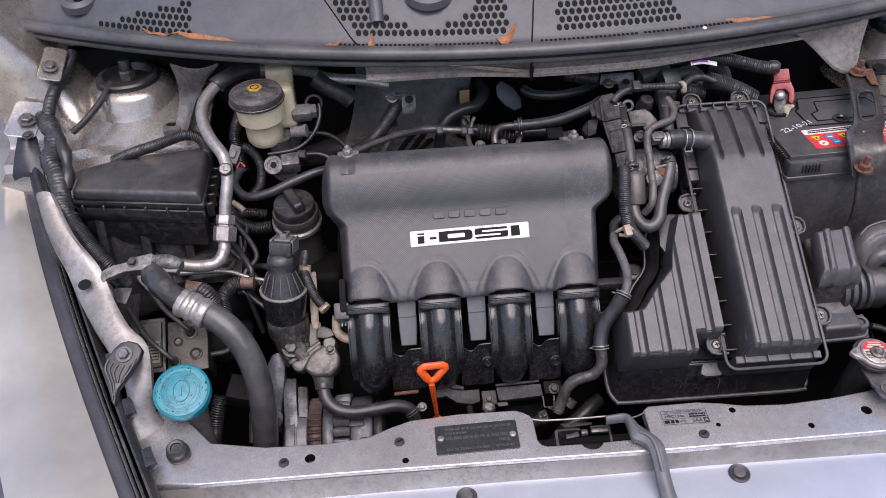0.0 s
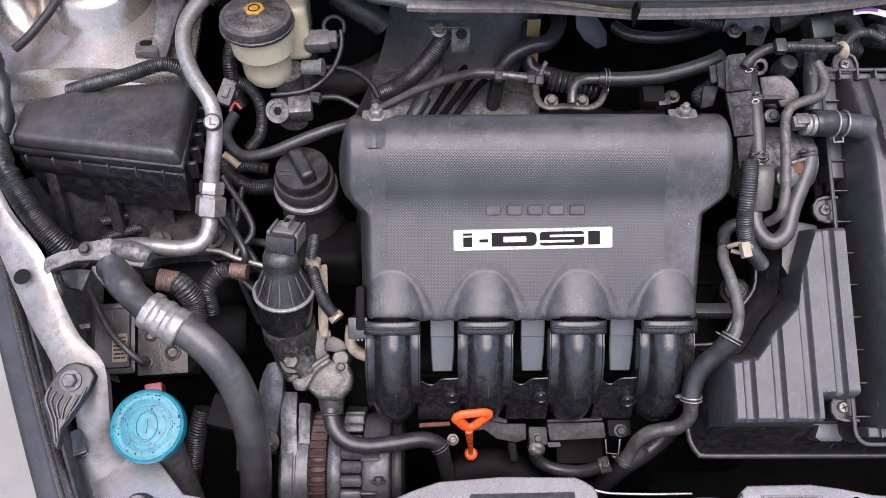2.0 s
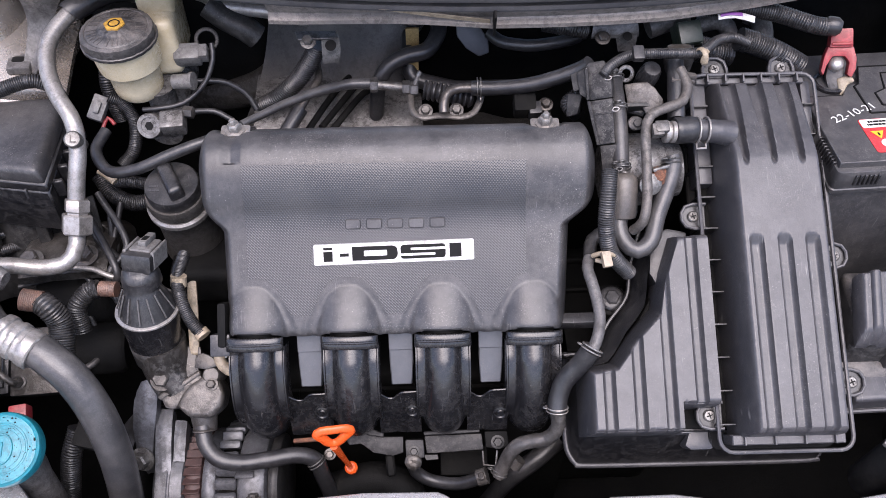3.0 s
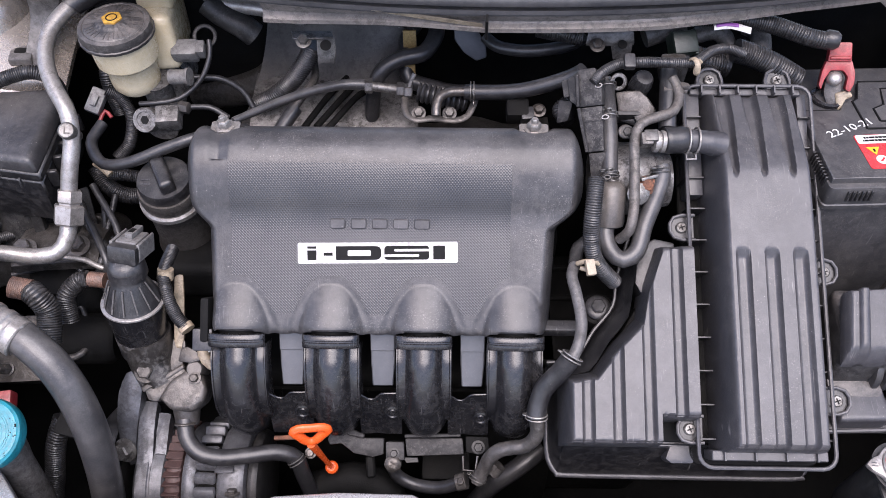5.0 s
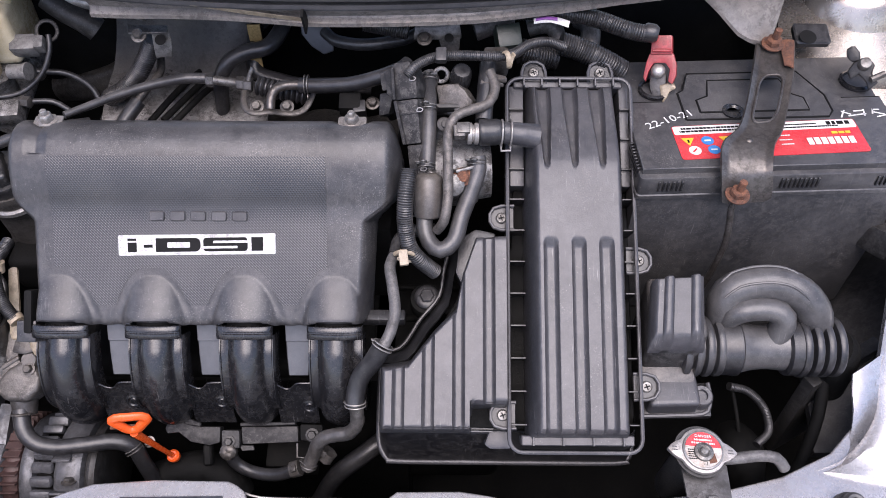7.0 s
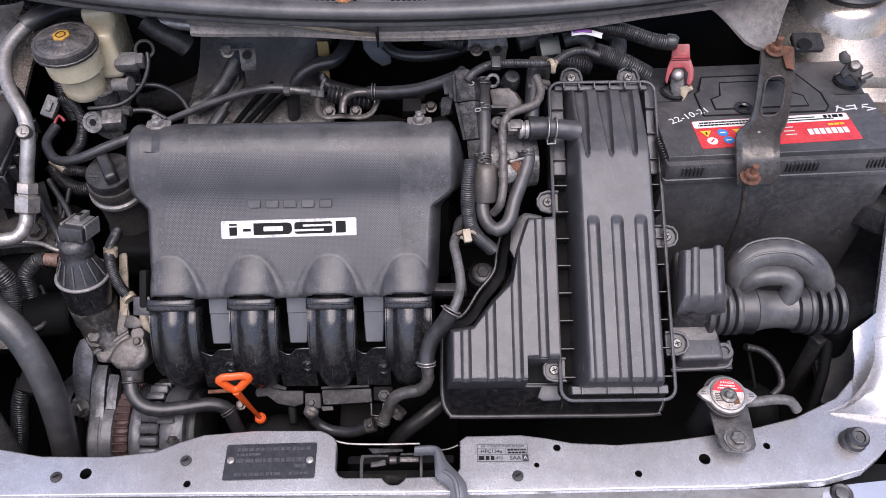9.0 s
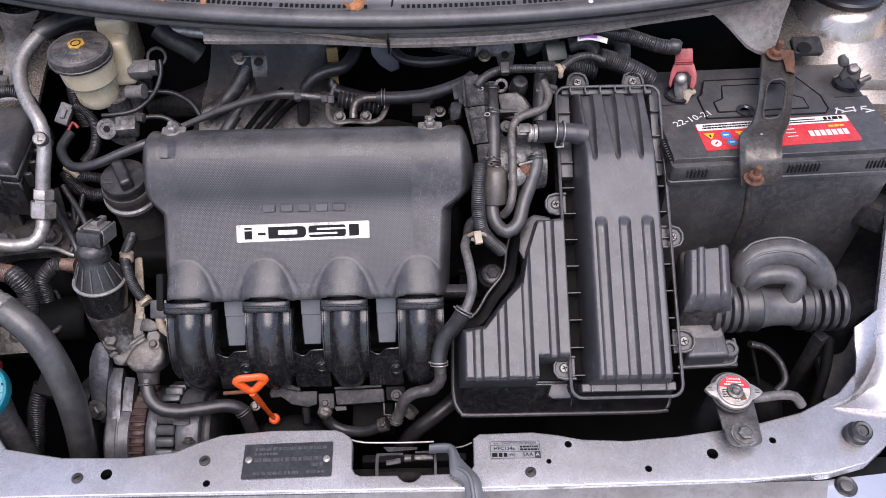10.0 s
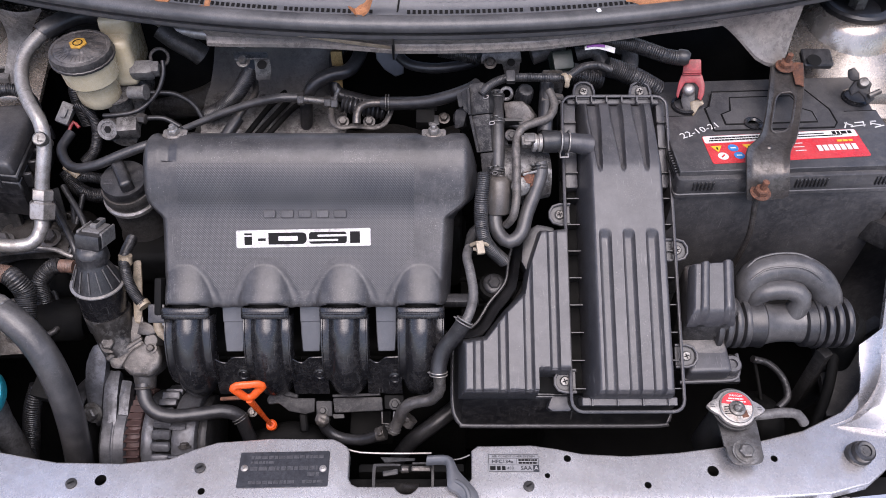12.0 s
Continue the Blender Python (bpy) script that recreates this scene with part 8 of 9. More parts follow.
def resonator_top(u, v):
    a = Vector((0.3185, 0.1605, 0.764)).lerp(Vector((0.366, 0.1646, 0.764)), u)
    b = Vector((0.3125, 0.1074, 0.735)).lerp(Vector((0.3622, 0.1077, 0.735)), u)
    p = a.lerp(b, v)
    e = min(u, 1 - u, v, 1 - v)
    p.z -= 0.012 * (1 - min(e / 0.12, 1)) ** 2
    for c in (0.30, 0.80):
        p.z += 0.004 * max(0, 1 - (abs(u - c) / 0.10) ** 3) if abs(u - c) < 0.10 else 0
    return p


part("top", sheet(resonator_top, 50, 30, 0.007), lid_plastic, rsn)
part("body", prism([p[:2] for p in ((0.3199, 0.1807, 0.73), (0.3680, 0.1784, 0.74), (0.3660, 0.1139, 0.7), (0.3137, 0.1135, 0.7))], 0.62, 0.735, None, 0.008, 3, grow=0.03), cap_plastic, rsn)
part("front", block((0.050, 0.040, 0.048), pose(0.3390, 0.1330, 0.640, 20, 0, 0), 0.006, 2), cap_plastic, rsn)
part("foot", block((0.064, 0.034, 0.008), pose(0.3480, 0.0960, 0.650, 8, 0, 0), 0.003), plastic, rsn)
part("foot_step", block((0.047, 0.037, 0.030), pose(0.3420, 0.1010, 0.648, 8, 0, 2), 0.005, 3), lid_plastic, rsn, "bolted foot box")
part("foot_rim", tube([(0.3130, 0.0780, 0.655), (0.3400, 0.0790, 0.655), (0.3640, 0.0800, 0.655), (0.3760, 0.0830, 0.656), (0.3800, 0.0950, 0.660), (0.3790, 0.1080, 0.665)], 0.0022, seg=8), lid_plastic, rsn)
part("lug", lathe([(0.0105, -0.012), (0.0105, 0.002), (0.0090, 0.004), (0.0055, 0.004), (0.005, 0.001), (0, 0.001)], (0.3700, 0.0930, 0.666), (0, -0.2, 1), 24), lid_plastic, rsn)
bel = thing("intake_bellows", (0.45, 0.13, 0.64), "black rubber intake bellows with ribbed ends", "bellows")
bc = Vector((0.3500, 0.135, 0.686))


def bellows(x0, x1, r, pitch, name, depth=0.006):
    prof, x = [(r - depth, 0)], 0.0
    while x < x1 - x0 - 1e-6:
        prof += [(r - depth, x + pitch * 0.08), (r - 0.0008, x + pitch * 0.20), (r, x + pitch * 0.32), (r, x + pitch * 0.68), (r - 0.0008, x + pitch * 0.80), (r - depth, x + pitch * 0.92)]
        x += pitch
    prof.append((r - depth, x1 - x0))
    part(name, lathe(prof, (bc.x + x0, bc.y, bc.z), (1, 0.02, 0), 44), rubber if x0 else dusty_hose, bel)


bellows(0.0, 0.036, 0.0285, 0.010, "ribbed_end")
part("cuff", lathe([(0.0255, 0), (0.0268, 0.002), (0.0268, 0.013), (0.0278, 0.015), (0.0278, 0.019), (0.0255, 0.021)], (bc.x + 0.035, bc.y, bc.z), (1, 0.02, 0), 44), rubber, bel)
part("throat", tube([bc + Vector((0.054, 0, 0)), bc + Vector((0.078, 0.0, 0.0)), bc + Vector((0.102, 0.002, 0))], lambda t: 0.0255 - 0.0045 * math.sin(math.pi * t), seg=40), dusty_plastic, bel)
part("cuff", lathe([(0.024, 0), (0.0268, 0.002), (0.0268, 0.012), (0.025, 0.014)], (bc.x + 0.098, bc.y, bc.z), (1, 0.02, 0), 44), rubber, bel)
bellows(0.108, 0.146, 0.0285, 0.0105, "ribbed_end", 0.007)
part("outlet", tube([bc + Vector((0.145, 0, 0)), bc + Vector((0.160, 0.004, -0.02)), bc + Vector((0.170, 0.01, -0.08))], 0.0200, seg=36), dark, bel)
part("arch", tube([(0.3945, 0.152, 0.690), (0.3930, 0.158, 0.712), (0.3960, 0.166, 0.728), (0.4200, 0.1715, 0.734), (0.4450, 0.1690, 0.734), (0.4630, 0.1610, 0.727), (0.4750, 0.1530, 0.712), (0.4800, 0.1500, 0.692)], lambda t: 0.0150 + 0.0022 * math.sin(math.pi * t), flat=1.12, seg=32), dusty_plastic, bel, "arched side chamber")
part("arch_seam", tube([(0.3830, 0.1660, 0.738), (0.3940, 0.1740, 0.7475), (0.4180, 0.1780, 0.7525), (0.4420, 0.1760, 0.7525), (0.4600, 0.1680, 0.746), (0.4740, 0.1570, 0.731)], 0.0014, seg=8), dusty_plastic, bel)
part("arch_seam", tube([(0.3860, 0.1530, 0.7375), (0.3990, 0.1585, 0.7470), (0.4200, 0.1605, 0.7505), (0.4400, 0.1585, 0.7505), (0.4560, 0.1520, 0.7440), (0.4680, 0.1440, 0.7300)], 0.0012, seg=8), dusty_plastic, bel)
part("inner_arch", tube([(0.3960, 0.1520, 0.700), (0.3980, 0.1490, 0.719), (0.4120, 0.1500, 0.725), (0.4320, 0.1495, 0.725), (0.4420, 0.1440, 0.721), (0.4420, 0.1390, 0.708), (0.4360, 0.1340, 0.692)], 0.0112, flat=1.15, seg=24), dusty_plastic, bel, "moulded inner tube")
part("web", block((0.030, 0.030, 0.012), pose(*(0.4394, 0.1708, 0.722), 30, 0, 0), 0.004, 2), dark, bel)

# ---------------------------------------------------------------- radiator cap and filler neck
cap = thing("radiator_cap", (0.357, 0.03, 0.66), "silver radiator cap with a red and white warning disc", "radiator cap")
rax = (0.02, -0.12, 1)
cm = axis_frame((0.3555, 0.0315, 0.681), rax) @ pose(0, 0, 0, 0, 0, -4) @ Matrix.Scale(0.76, 4)
wings = []
for k in range(40):
    a = 2 * math.pi * k / 40
    r = max(0.0265, 0.0400 - 0.030 * abs(math.sin(a)))
    wings.append((r * math.cos(a), r * math.sin(a)))
part("shell", prism(wings, -0.007, 0.0, cm, 0.002, 2), aluminium, cap, "bright pressed shell")
part("dish", lathe([(0.0176, 0), (0.0171, 0.0017), (0.0160, 0.0023), (0.0156, 0.0018)], cm.translation, rax, 44), aluminium, cap)
part("disc", lathe([(0.0156, 0), (0.0156, 0.0020), (0, 0.0020)], cm.translation, rax, 44), worn_white, cap, "scratched yellowed white disc")
red_half = [(0.0204 * math.cos(radians(a)), 0.0204 * math.sin(radians(a))) for a in range(8, 173, 6)] + [(-0.008, 0.003), (0.010, 0.003)]
part("red_field", prism(red_half, 0.0026, 0.0030, cm, 0), label_red, cap, "red warning field")
part("red_field", prism([(0.004, -0.004), (0.012, -0.004), (0.0145, -0.0135), (0.006, -0.016)], 0.0026, 0.0030, cm, 0), rust, cap, "rust stain")
words("DANGER", 0.0042, cm @ pose(0.0005, 0.0155, 0.0031), white, cap, 0.0001, 1.1)
part("warning_print", bars(bmesh.new(), [(-0.010, 0.010, 0.0110, 0.0018), (-0.013, 0.013, 0.0072, 0.0018)], cm @ pose(0, 0, 0.0030), 3), white, cap)
part("fine_print", bars(bmesh.new(), [(-0.0175, -0.007, -0.001 - 0.0026 * k, 0.0012) for k in range(5)], cm @ pose(0, 0, 0.0027), 8), label_black, cap)
words("1.1", 0.0055, cm @ pose(0.001, -0.0165, 0.0028), label_black, cap, 0.0001, 1.0)
part("rivet", lathe([(0.0085, 0), (0.008, 0.002), (0.0055, 0.0028), (0.004, 0.0018), (0.003, 0.0036), (0, 0.004)], cm @ Vector((0, -0.003, 0.0026)), rax, 28), steel, cap, "worn centre rivet")
for sx in (-1, 1):
    part("wing_mark", bars(bmesh.new(), [(sx * 0.0315 - 0.003, sx * 0.0315 + 0.003, 0.002 - 0.0035 * k, 0.0012) for k in range(2)], cm @ pose(0, 0, 0.0001), 2), etched, cap)
nk = thing("filler_neck", (0.357, 0.02, 0.62), "grey metal radiator filler neck with overflow pipe", "filler neck")
part("neck", lathe([(0.018, -0.10), (0.0185, -0.012), (0.0225, -0.010), (0.023, -0.006)], (0.3555, 0.0325, 0.681), rax, 36), dim, nk)
part("overflow_pipe", tube([(0.3771, 0.0317, 0.664), (0.3906, 0.0328, 0.664), (0.4108, 0.0351, 0.664), (0.4254, 0.0341, 0.662), (0.4343, 0.0293, 0.652)], 0.0052, seg=20), grey_dusty, nk, "dull overflow pipe")
part("stay", strip([(0.3395, 0.0258, 0.664), (0.3396, -0.0034, 0.6645)], [(0.3793, 0.0256, 0.664), (0.3772, -0.0036, 0.6645)], 6, 0.001, 0.003), grey_steel, nk, "grey steel stay")
part("stay_end", prism([(0.3396, -0.001), (0.3772, -0.001), (0.3766, -0.0150), (0.3740, -0.0200), (0.3680, -0.0228), (0.3590, -0.0236), (0.3500, -0.0228), (0.3440, -0.0200), (0.3410, -0.0150)], 0.6615, 0.6645, None, 0.0008, 1), grey_steel, nk)
bolt("bolt", (0.3587, -0.0112, 0.666), (0, 0, 1), nk, 0.0075, 0.006)
part("washer", lathe([(0.0135, 0), (0.0135, 0.0015), (0.008, 0.002)], (0.3594, -0.0104, 0.6645), (0, 0, 1), 32), cast, nk, "wide dirty washer")

# dark odds and ends low down beside the bellows
# duct blackened so that this low corner reads as unlit
solo("lower_duct", tube([(0.44, 0.12, 0.53), (0.44, 0.09, 0.55), (0.45, 0.07, 0.48), (0.45, 0.06, 0.40)], 0.022), dark, "shade-dark duct going down beside the radiator", "duct")
hose("side_lead", [(0.4162, 0.1319, 0.62), (0.4386, 0.1314, 0.61), (0.454, 0.118, 0.6), (0.452, 0.0932, 0.6), (0.4365, 0.0781, 0.6)], 0.0042, conduit, "thin corrugated lead beside the radiator neck", "conduit", 0.004)
hose("side_lead", [(0.4274, 0.1436, 0.6), (0.4327, 0.1224, 0.58), (0.4374, 0.1011, 0.56)], 0.0022, dark, "thin dark line beside the neck", "line")
solo("body_bracket", block((0.10, 0.015, 0.14), pose(0.53, 0.15, 0.50, 0, 0, 30), 0.004), dim, "dusty dark body bracket", "bracket")
solo("body_stay", tube([(0.505, 0.15, 0.66), (0.50, 0.10, 0.60), (0.47, 0.04, 0.52)], 0.006), dark, "dark diagonal steel stay by the radiator", "stay")
solo("wheel_arch_liner", sheet(lambda u, v: Vector((0.50 + 0.18 * u, 0.08 + 0.30 * v, 0.58 + 0.14 * u * u + 0.03 * math.sin(v * 5))), 16, 16, 0.01), dim, "dusty dark inner wheel-arch panel", "panel", kind="structure")
solo("side_bracket", block((0.05, 0.05, 0.03), pose(0.575, 0.245, 0.70, -20, 10, 20), 0.006), dim, "dusty bracket beside the battery", "bracket")


# ---------------------------------------------------------------- behind the engine
solo("heat_shield", sheet(lambda u, v: Vector((-0.225 - 0.05 * v ** 2 + (0.172 - 0.05 * v + 0.05 * v ** 2) * u, 0.485 - 0.045 * v + 0.012 * math.sin(u * 6), 0.86 - 0.16 * v)), 30, 14, 0.004), bulkhead_felt, "dusty grey bulkhead insulation panel", "panel", kind="structure")
bo = thing("brake_booster", (-0.315, 0.515, 0.70), "shade-dark round brake booster on the bulkhead", "brake booster")
# drum blackened in its colour for the shade under the scuttle
part("drum", lathe([(0.03, -0.012), (0.075, -0.006), (0.098, 0.004), (0.108, 0.014), (0.113, 0.020), (0.113, 0.026), (0.108, 0.030), (0.108, 0.05)], (-0.315, 0.486, 0.815), (0, 1, 0), 56), dark, bo)
solo("cross_tube", tube([(-0.3355, 0.5021, 0.7), (-0.2876, 0.4865, 0.715), (-0.2474, 0.4855, 0.73), (-0.2216, 0.4912, 0.75)], 0.020), oily_cast, "dirty steel tube across the bulkhead", "tube")
solo("head_plate", sheet(lambda u, v: Vector((-0.22 + 0.30 * u, 0.335 + 0.10 * v, 0.735 - 0.02 * v + 0.006 * math.sin(u * 20))), 24, 8, 0.02), oily_cast, "dirty grey metal cover behind the intake", "plate")
hose("throttle_cable", [(-0.2354, 0.3106, 0.815), (-0.2186, 0.3276, 0.812), (-0.1955, 0.3506, 0.808), (-0.1653, 0.3728, 0.804), (-0.1387, 0.3872, 0.8), (-0.1147, 0.3899, 0.798)], lambda t: 0.0036 + 0.0022 * t, dusty_hose, "black throttle cable crossing behind the cover", "cable")
lnk = thing("cable_adjuster", (-0.09, 0.39, 0.79), "dull zinc cable adjuster with nuts and a black boot", "adjuster")
part("rod", tube([(-0.1181, 0.3889, 0.798), (-0.0746, 0.3808, 0.798)], 0.0048, seg=16), steel, lnk)
for px in ((-0.1134, 0.388, 0.798), (-0.0804, 0.3817, 0.798), (-0.0722, 0.3799, 0.798)):
    part("nut", lathe([(0.0070, -0.004), (0.0078, -0.003), (0.0078, 0.003), (0.0070, 0.004)], px, (1, 0.02, -0.05), 6), grey_steel, lnk)
part("boot", tube([(-0.0618, 0.3794, 0.797), (-0.0398, 0.3748, 0.795), (-0.0122, 0.373, 0.79)], 0.0105, ribs=0.012, depth=0.4, seg=16), rubber, lnk, "black rubber bellows boot")
part("yoke", tube([(-0.0760, 0.3740, 0.795), (-0.0752, 0.3610, 0.790), (-0.0710, 0.3530, 0.787), (-0.0620, 0.3490, 0.786), (-0.0500, 0.3515, 0.786), (-0.0370, 0.3505, 0.786), (-0.0240, 0.3490, 0.786), (-0.0120, 0.3535, 0.788), (-0.0045, 0.3680, 0.796), (-0.0035, 0.3760, 0.806)], 0.0036, seg=12, flat=0.45), grimy_cast, lnk, "bent zinc yoke")
part("prong", tube([(-0.0720, 0.3790, 0.803), (-0.0690, 0.3830, 0.810), (-0.0655, 0.3850, 0.816)], 0.0026, seg=10, flat=0.6), steel, lnk)
for x in (-0.0610, -0.0300):
    bolt("bolt", (x, 0.3555, 0.789), (0, -0.5, 0.85), lnk, 0.0050, 0.006, grimy_cast)
hose("vapour_pipe", [(-0.043, 0.3387, 0.8), (-0.0425, 0.3479, 0.808), (-0.0377, 0.3561, 0.812), (-0.0267, 0.3615, 0.812), (-0.0121, 0.3615, 0.812)], 0.0048, worn_steel, "worn steel elbow pipe behind the cover", "pipe")
hose("intake_hose", [(-0.0143, 0.3615, 0.812), (0.0113, 0.3569, 0.815), (0.0412, 0.3517, 0.822), (0.0677, 0.3494, 0.832), (0.0882, 0.3486, 0.842), (0.0963, 0.3467, 0.85)], 0.0074, rubber, "black rubber hose from the bulkhead to the throttle", "hose")
clamp((-0.0076, 0.3612, 0.813), (1, 0, 0), 0.0092)
hose("heater_hose", [(-0.1175, 0.4020, 0.705), (-0.1160, 0.4085, 0.735), (-0.1130, 0.4100, 0.765), (-0.1085, 0.4130, 0.785), (-0.0990, 0.4190, 0.798), (-0.0800, 0.4250, 0.806), (-0.0600, 0.4300, 0.808), (-0.0490, 0.4460, 0.812), (-0.0450, 0.4660, 0.815), (-0.0500, 0.4860, 0.815)], lambda t: 0.0076 + 0.0014 * t, rubber, "black heater hose bending to the bulkhead", "hose")
hose("heater_hose", [(-0.0775, 0.4850, 0.815), (-0.0772, 0.4640, 0.806), (-0.0780, 0.4440, 0.790), (-0.0740, 0.4300, 0.775), (-0.0480, 0.4220, 0.770), (-0.0240, 0.4170, 0.768), (0.0080, 0.4180, 0.768), (0.0500, 0.4200, 0.765)], 0.0086, rubber, "second black heater hose on the bulkhead", "hose")
clamp((-0.0773, 0.4680, 0.808), (0.0, 0.8, 0.5), 0.0090)
solo("hose_grommet", loop((-0.0770, 0.4790, 0.815), (0, -0.8, 0.6), 0.0135, 0.0038), rubber, "black rubber grommet round a heater hose", "grommet")
hose("evaporator_hose", [(0.0060, 0.4250, 0.832), (0.0160, 0.4140, 0.830), (0.0290, 0.4080, 0.830), (0.0520, 0.4050, 0.830), (0.0880, 0.4110, 0.832), (0.1060, 0.4200, 0.836)], 0.0062, rubber, "black rubber hose below the scuttle", "hose")
solo("bulkhead_cover", prism([(-0.0250, 0.0180), (-0.0170, 0.0260), (0.0000, 0.0150), (0.0100, 0.0000), (0.0110, -0.0140), (0.0000, -0.0180), (-0.0140, -0.0090), (-0.0240, 0.0040)], 0.0, 0.004, axis_frame((-0.002, 0.4600, 0.800), (0, -0.85, 0.5)), 0.002, 2), cowl_plastic, "dull blue-grey oval cover on the bulkhead", "cover")
hose("conduit", [(-0.1677, 0.4067, 0.835), (-0.1786, 0.4058, 0.815), (-0.1958, 0.4075, 0.79), (-0.2173, 0.4071, 0.77), (-0.2391, 0.4103, 0.755)], 0.0098, conduit, "thick corrugated conduit hanging from a bracket", "conduit", 0.006)
hose("conduit", [(0.053, 0.3817, 0.872), (0.0691, 0.3792, 0.87), (0.0959, 0.3759, 0.866)], 0.0085, conduit, "corrugated conduit under the scuttle", "conduit", 0.005)
for path in ([(-0.0980, 0.4770, 0.762), (-0.1180, 0.4760, 0.762), (-0.1320, 0.4690, 0.760), (-0.1440, 0.4540, 0.760), (-0.1630, 0.4220, 0.758), (-0.1860, 0.3730, 0.752)], [(-0.1000, 0.4620, 0.760), (-0.1180, 0.4610, 0.760), (-0.1290, 0.4540, 0.758), (-0.1410, 0.4330, 0.758), (-0.1720, 0.3770, 0.752)], [(-0.1240, 0.4330, 0.756), (-0.1340, 0.4170, 0.758), (-0.1600, 0.3730, 0.752)]):
    hose("ignition_lead", path, 0.0036, dark, "black ignition lead behind the cover", "lead")
solo("exhaust_shield", strip([(-0.250, 0.470, 0.752), (-0.212, 0.474, 0.754), (-0.170, 0.476, 0.755), (-0.126, 0.470, 0.754), (-0.098, 0.456, 0.750), (-0.066, 0.440, 0.744)], [(-0.250, 0.372, 0.720), (-0.209, 0.368, 0.720), (-0.170, 0.366, 0.720), (-0.127, 0.366, 0.720), (-0.095, 0.368, 0.720), (-0.064, 0.370, 0.720)], 8, 0.008, 0.003), cast, "dirty pale aluminium heat shield behind the cover", "heat shield")
stay2 = thing("conduit_bracket", (-0.16, 0.41, 0.82), "dusty steel conduit bracket with a hole", "bracket")
part("flat", prism([p[:2] for p in ((-0.1888, 0.4061, 0.852), (-0.1483, 0.4062, 0.852), (-0.1445, 0.3938, 0.852), (-0.1844, 0.3918, 0.852))], 0.8495, 0.852, None, 0.0008, 1), grey_steel, stay2)
part("tab", strip([(-0.1616, 0.3952, 0.851), (-0.1622, 0.392, 0.84), (-0.1622, 0.3881, 0.828)], [(-0.1443, 0.3952, 0.851), (-0.1436, 0.3921, 0.84), (-0.1458, 0.3881, 0.828)], 4, 0.001, 0.003), grey_steel, stay2)
part("hole", lathe([(0.0055, 0), (0.0055, 0.0005), (0, 0.0005)], (-0.1524, 0.3885, 0.8465), (0, -0.55, 0.8), 20), label_black, stay2)
bolt("bolt", (-0.1747, 0.3938, 0.848), (0, -0.5, 0.85), stay2, 0.0055, 0.007)
stay3 = thing("conduit_bracket", (0.13, 0.40, 0.83), "dark steel conduit bracket beside the throttle", "bracket")
part("flat", strip([(0.1028, 0.3841, 0.868), (0.1233, 0.385, 0.868), (0.1452, 0.3842, 0.868)], [(0.1008, 0.3783, 0.858), (0.1239, 0.3784, 0.858), (0.1473, 0.3803, 0.858)], 4, 0.001, 0.003), grey_steel, stay3)
part("tab", strip([(0.1252, 0.3802, 0.858), (0.1272, 0.3788, 0.85), (0.1294, 0.379, 0.842)], [(0.1457, 0.3803, 0.858), (0.1457, 0.3789, 0.85), (0.1445, 0.3772, 0.842)], 4, 0.001, 0.003), grey_steel, stay3)
part("hole", lathe([(0.0045, 0), (0.0045, 0.0005), (0, 0.0005)], Vector((0.1351, 0.3762, 0.857)) + Vector((0, -0.001, 0.002)), (0, -0.45, 0.9), 20), label_black, stay3)
bolt("bolt", (0.1112, 0.3747, 0.858), (0, -0.45, 0.9), stay3, 0.005, 0.006, worn_steel)
gp = thing("bulkhead_plug", (0.1918, 0.3863, 0.85), "dark green plastic plug below the scuttle", "plug")
gm = pose(*(0.1906, 0.3816, 0.852), 40, 0, 12)
part("shell", block((0.024, 0.022, 0.020), gm, 0.003), green_plastic, gp)
part("latch", block((0.010, 0.014, 0.005), gm @ pose(0, -0.002, 0.0115), 0.0012), green_plastic, gp)
part("latch_bar", block((0.016, 0.003, 0.004), gm @ pose(0, -0.0095, 0.0112), 0.0008), green_plastic, gp)
for x in (-0.0105, 0.0105):
    part("side_rib", block((0.003, 0.024, 0.006), gm @ pose(x, 0, 0.0110), 0.0008), green_plastic, gp)
part("tail", block((0.012, 0.012, 0.012), gm @ pose(0, -0.015, -0.002), 0.002), plastic, gp)
hose("bulkhead_hose", [(0.2155, 0.4119, 0.845), (0.2322, 0.4114, 0.85), (0.243, 0.4073, 0.845), (0.2471, 0.3966, 0.835)], 0.0085, grey_dusty, "grey-black hose bent behind the throttle", "hose")
hose("bulkhead_hose", [(0.2666, 0.423, 0.85), (0.2766, 0.412, 0.848), (0.2765, 0.3941, 0.84), (0.2706, 0.3835, 0.83)], 0.0100, grey_dusty, "grey-black hose bent beside the filter housing", "hose")
hose("bulkhead_hose", [(0.1604, 0.3995, 0.852), (0.1833, 0.4043, 0.858), (0.1994, 0.4052, 0.862)], 0.0115, grey_dusty, "short grey hose below the scuttle", "hose")
tag2 = thing("paper_tag", (0.231, 0.368, 0.883), "white and purple paper tag under the scuttle", "tag")
part("paper", strip([(0.2150, 0.3720, 0.884), (0.2320, 0.3740, 0.885), (0.2490, 0.3670, 0.884)], [(0.2150, 0.3660, 0.882), (0.2310, 0.3670, 0.883), (0.2470, 0.3600, 0.882)], 3, 0.001, 0.0006), white, tag2)
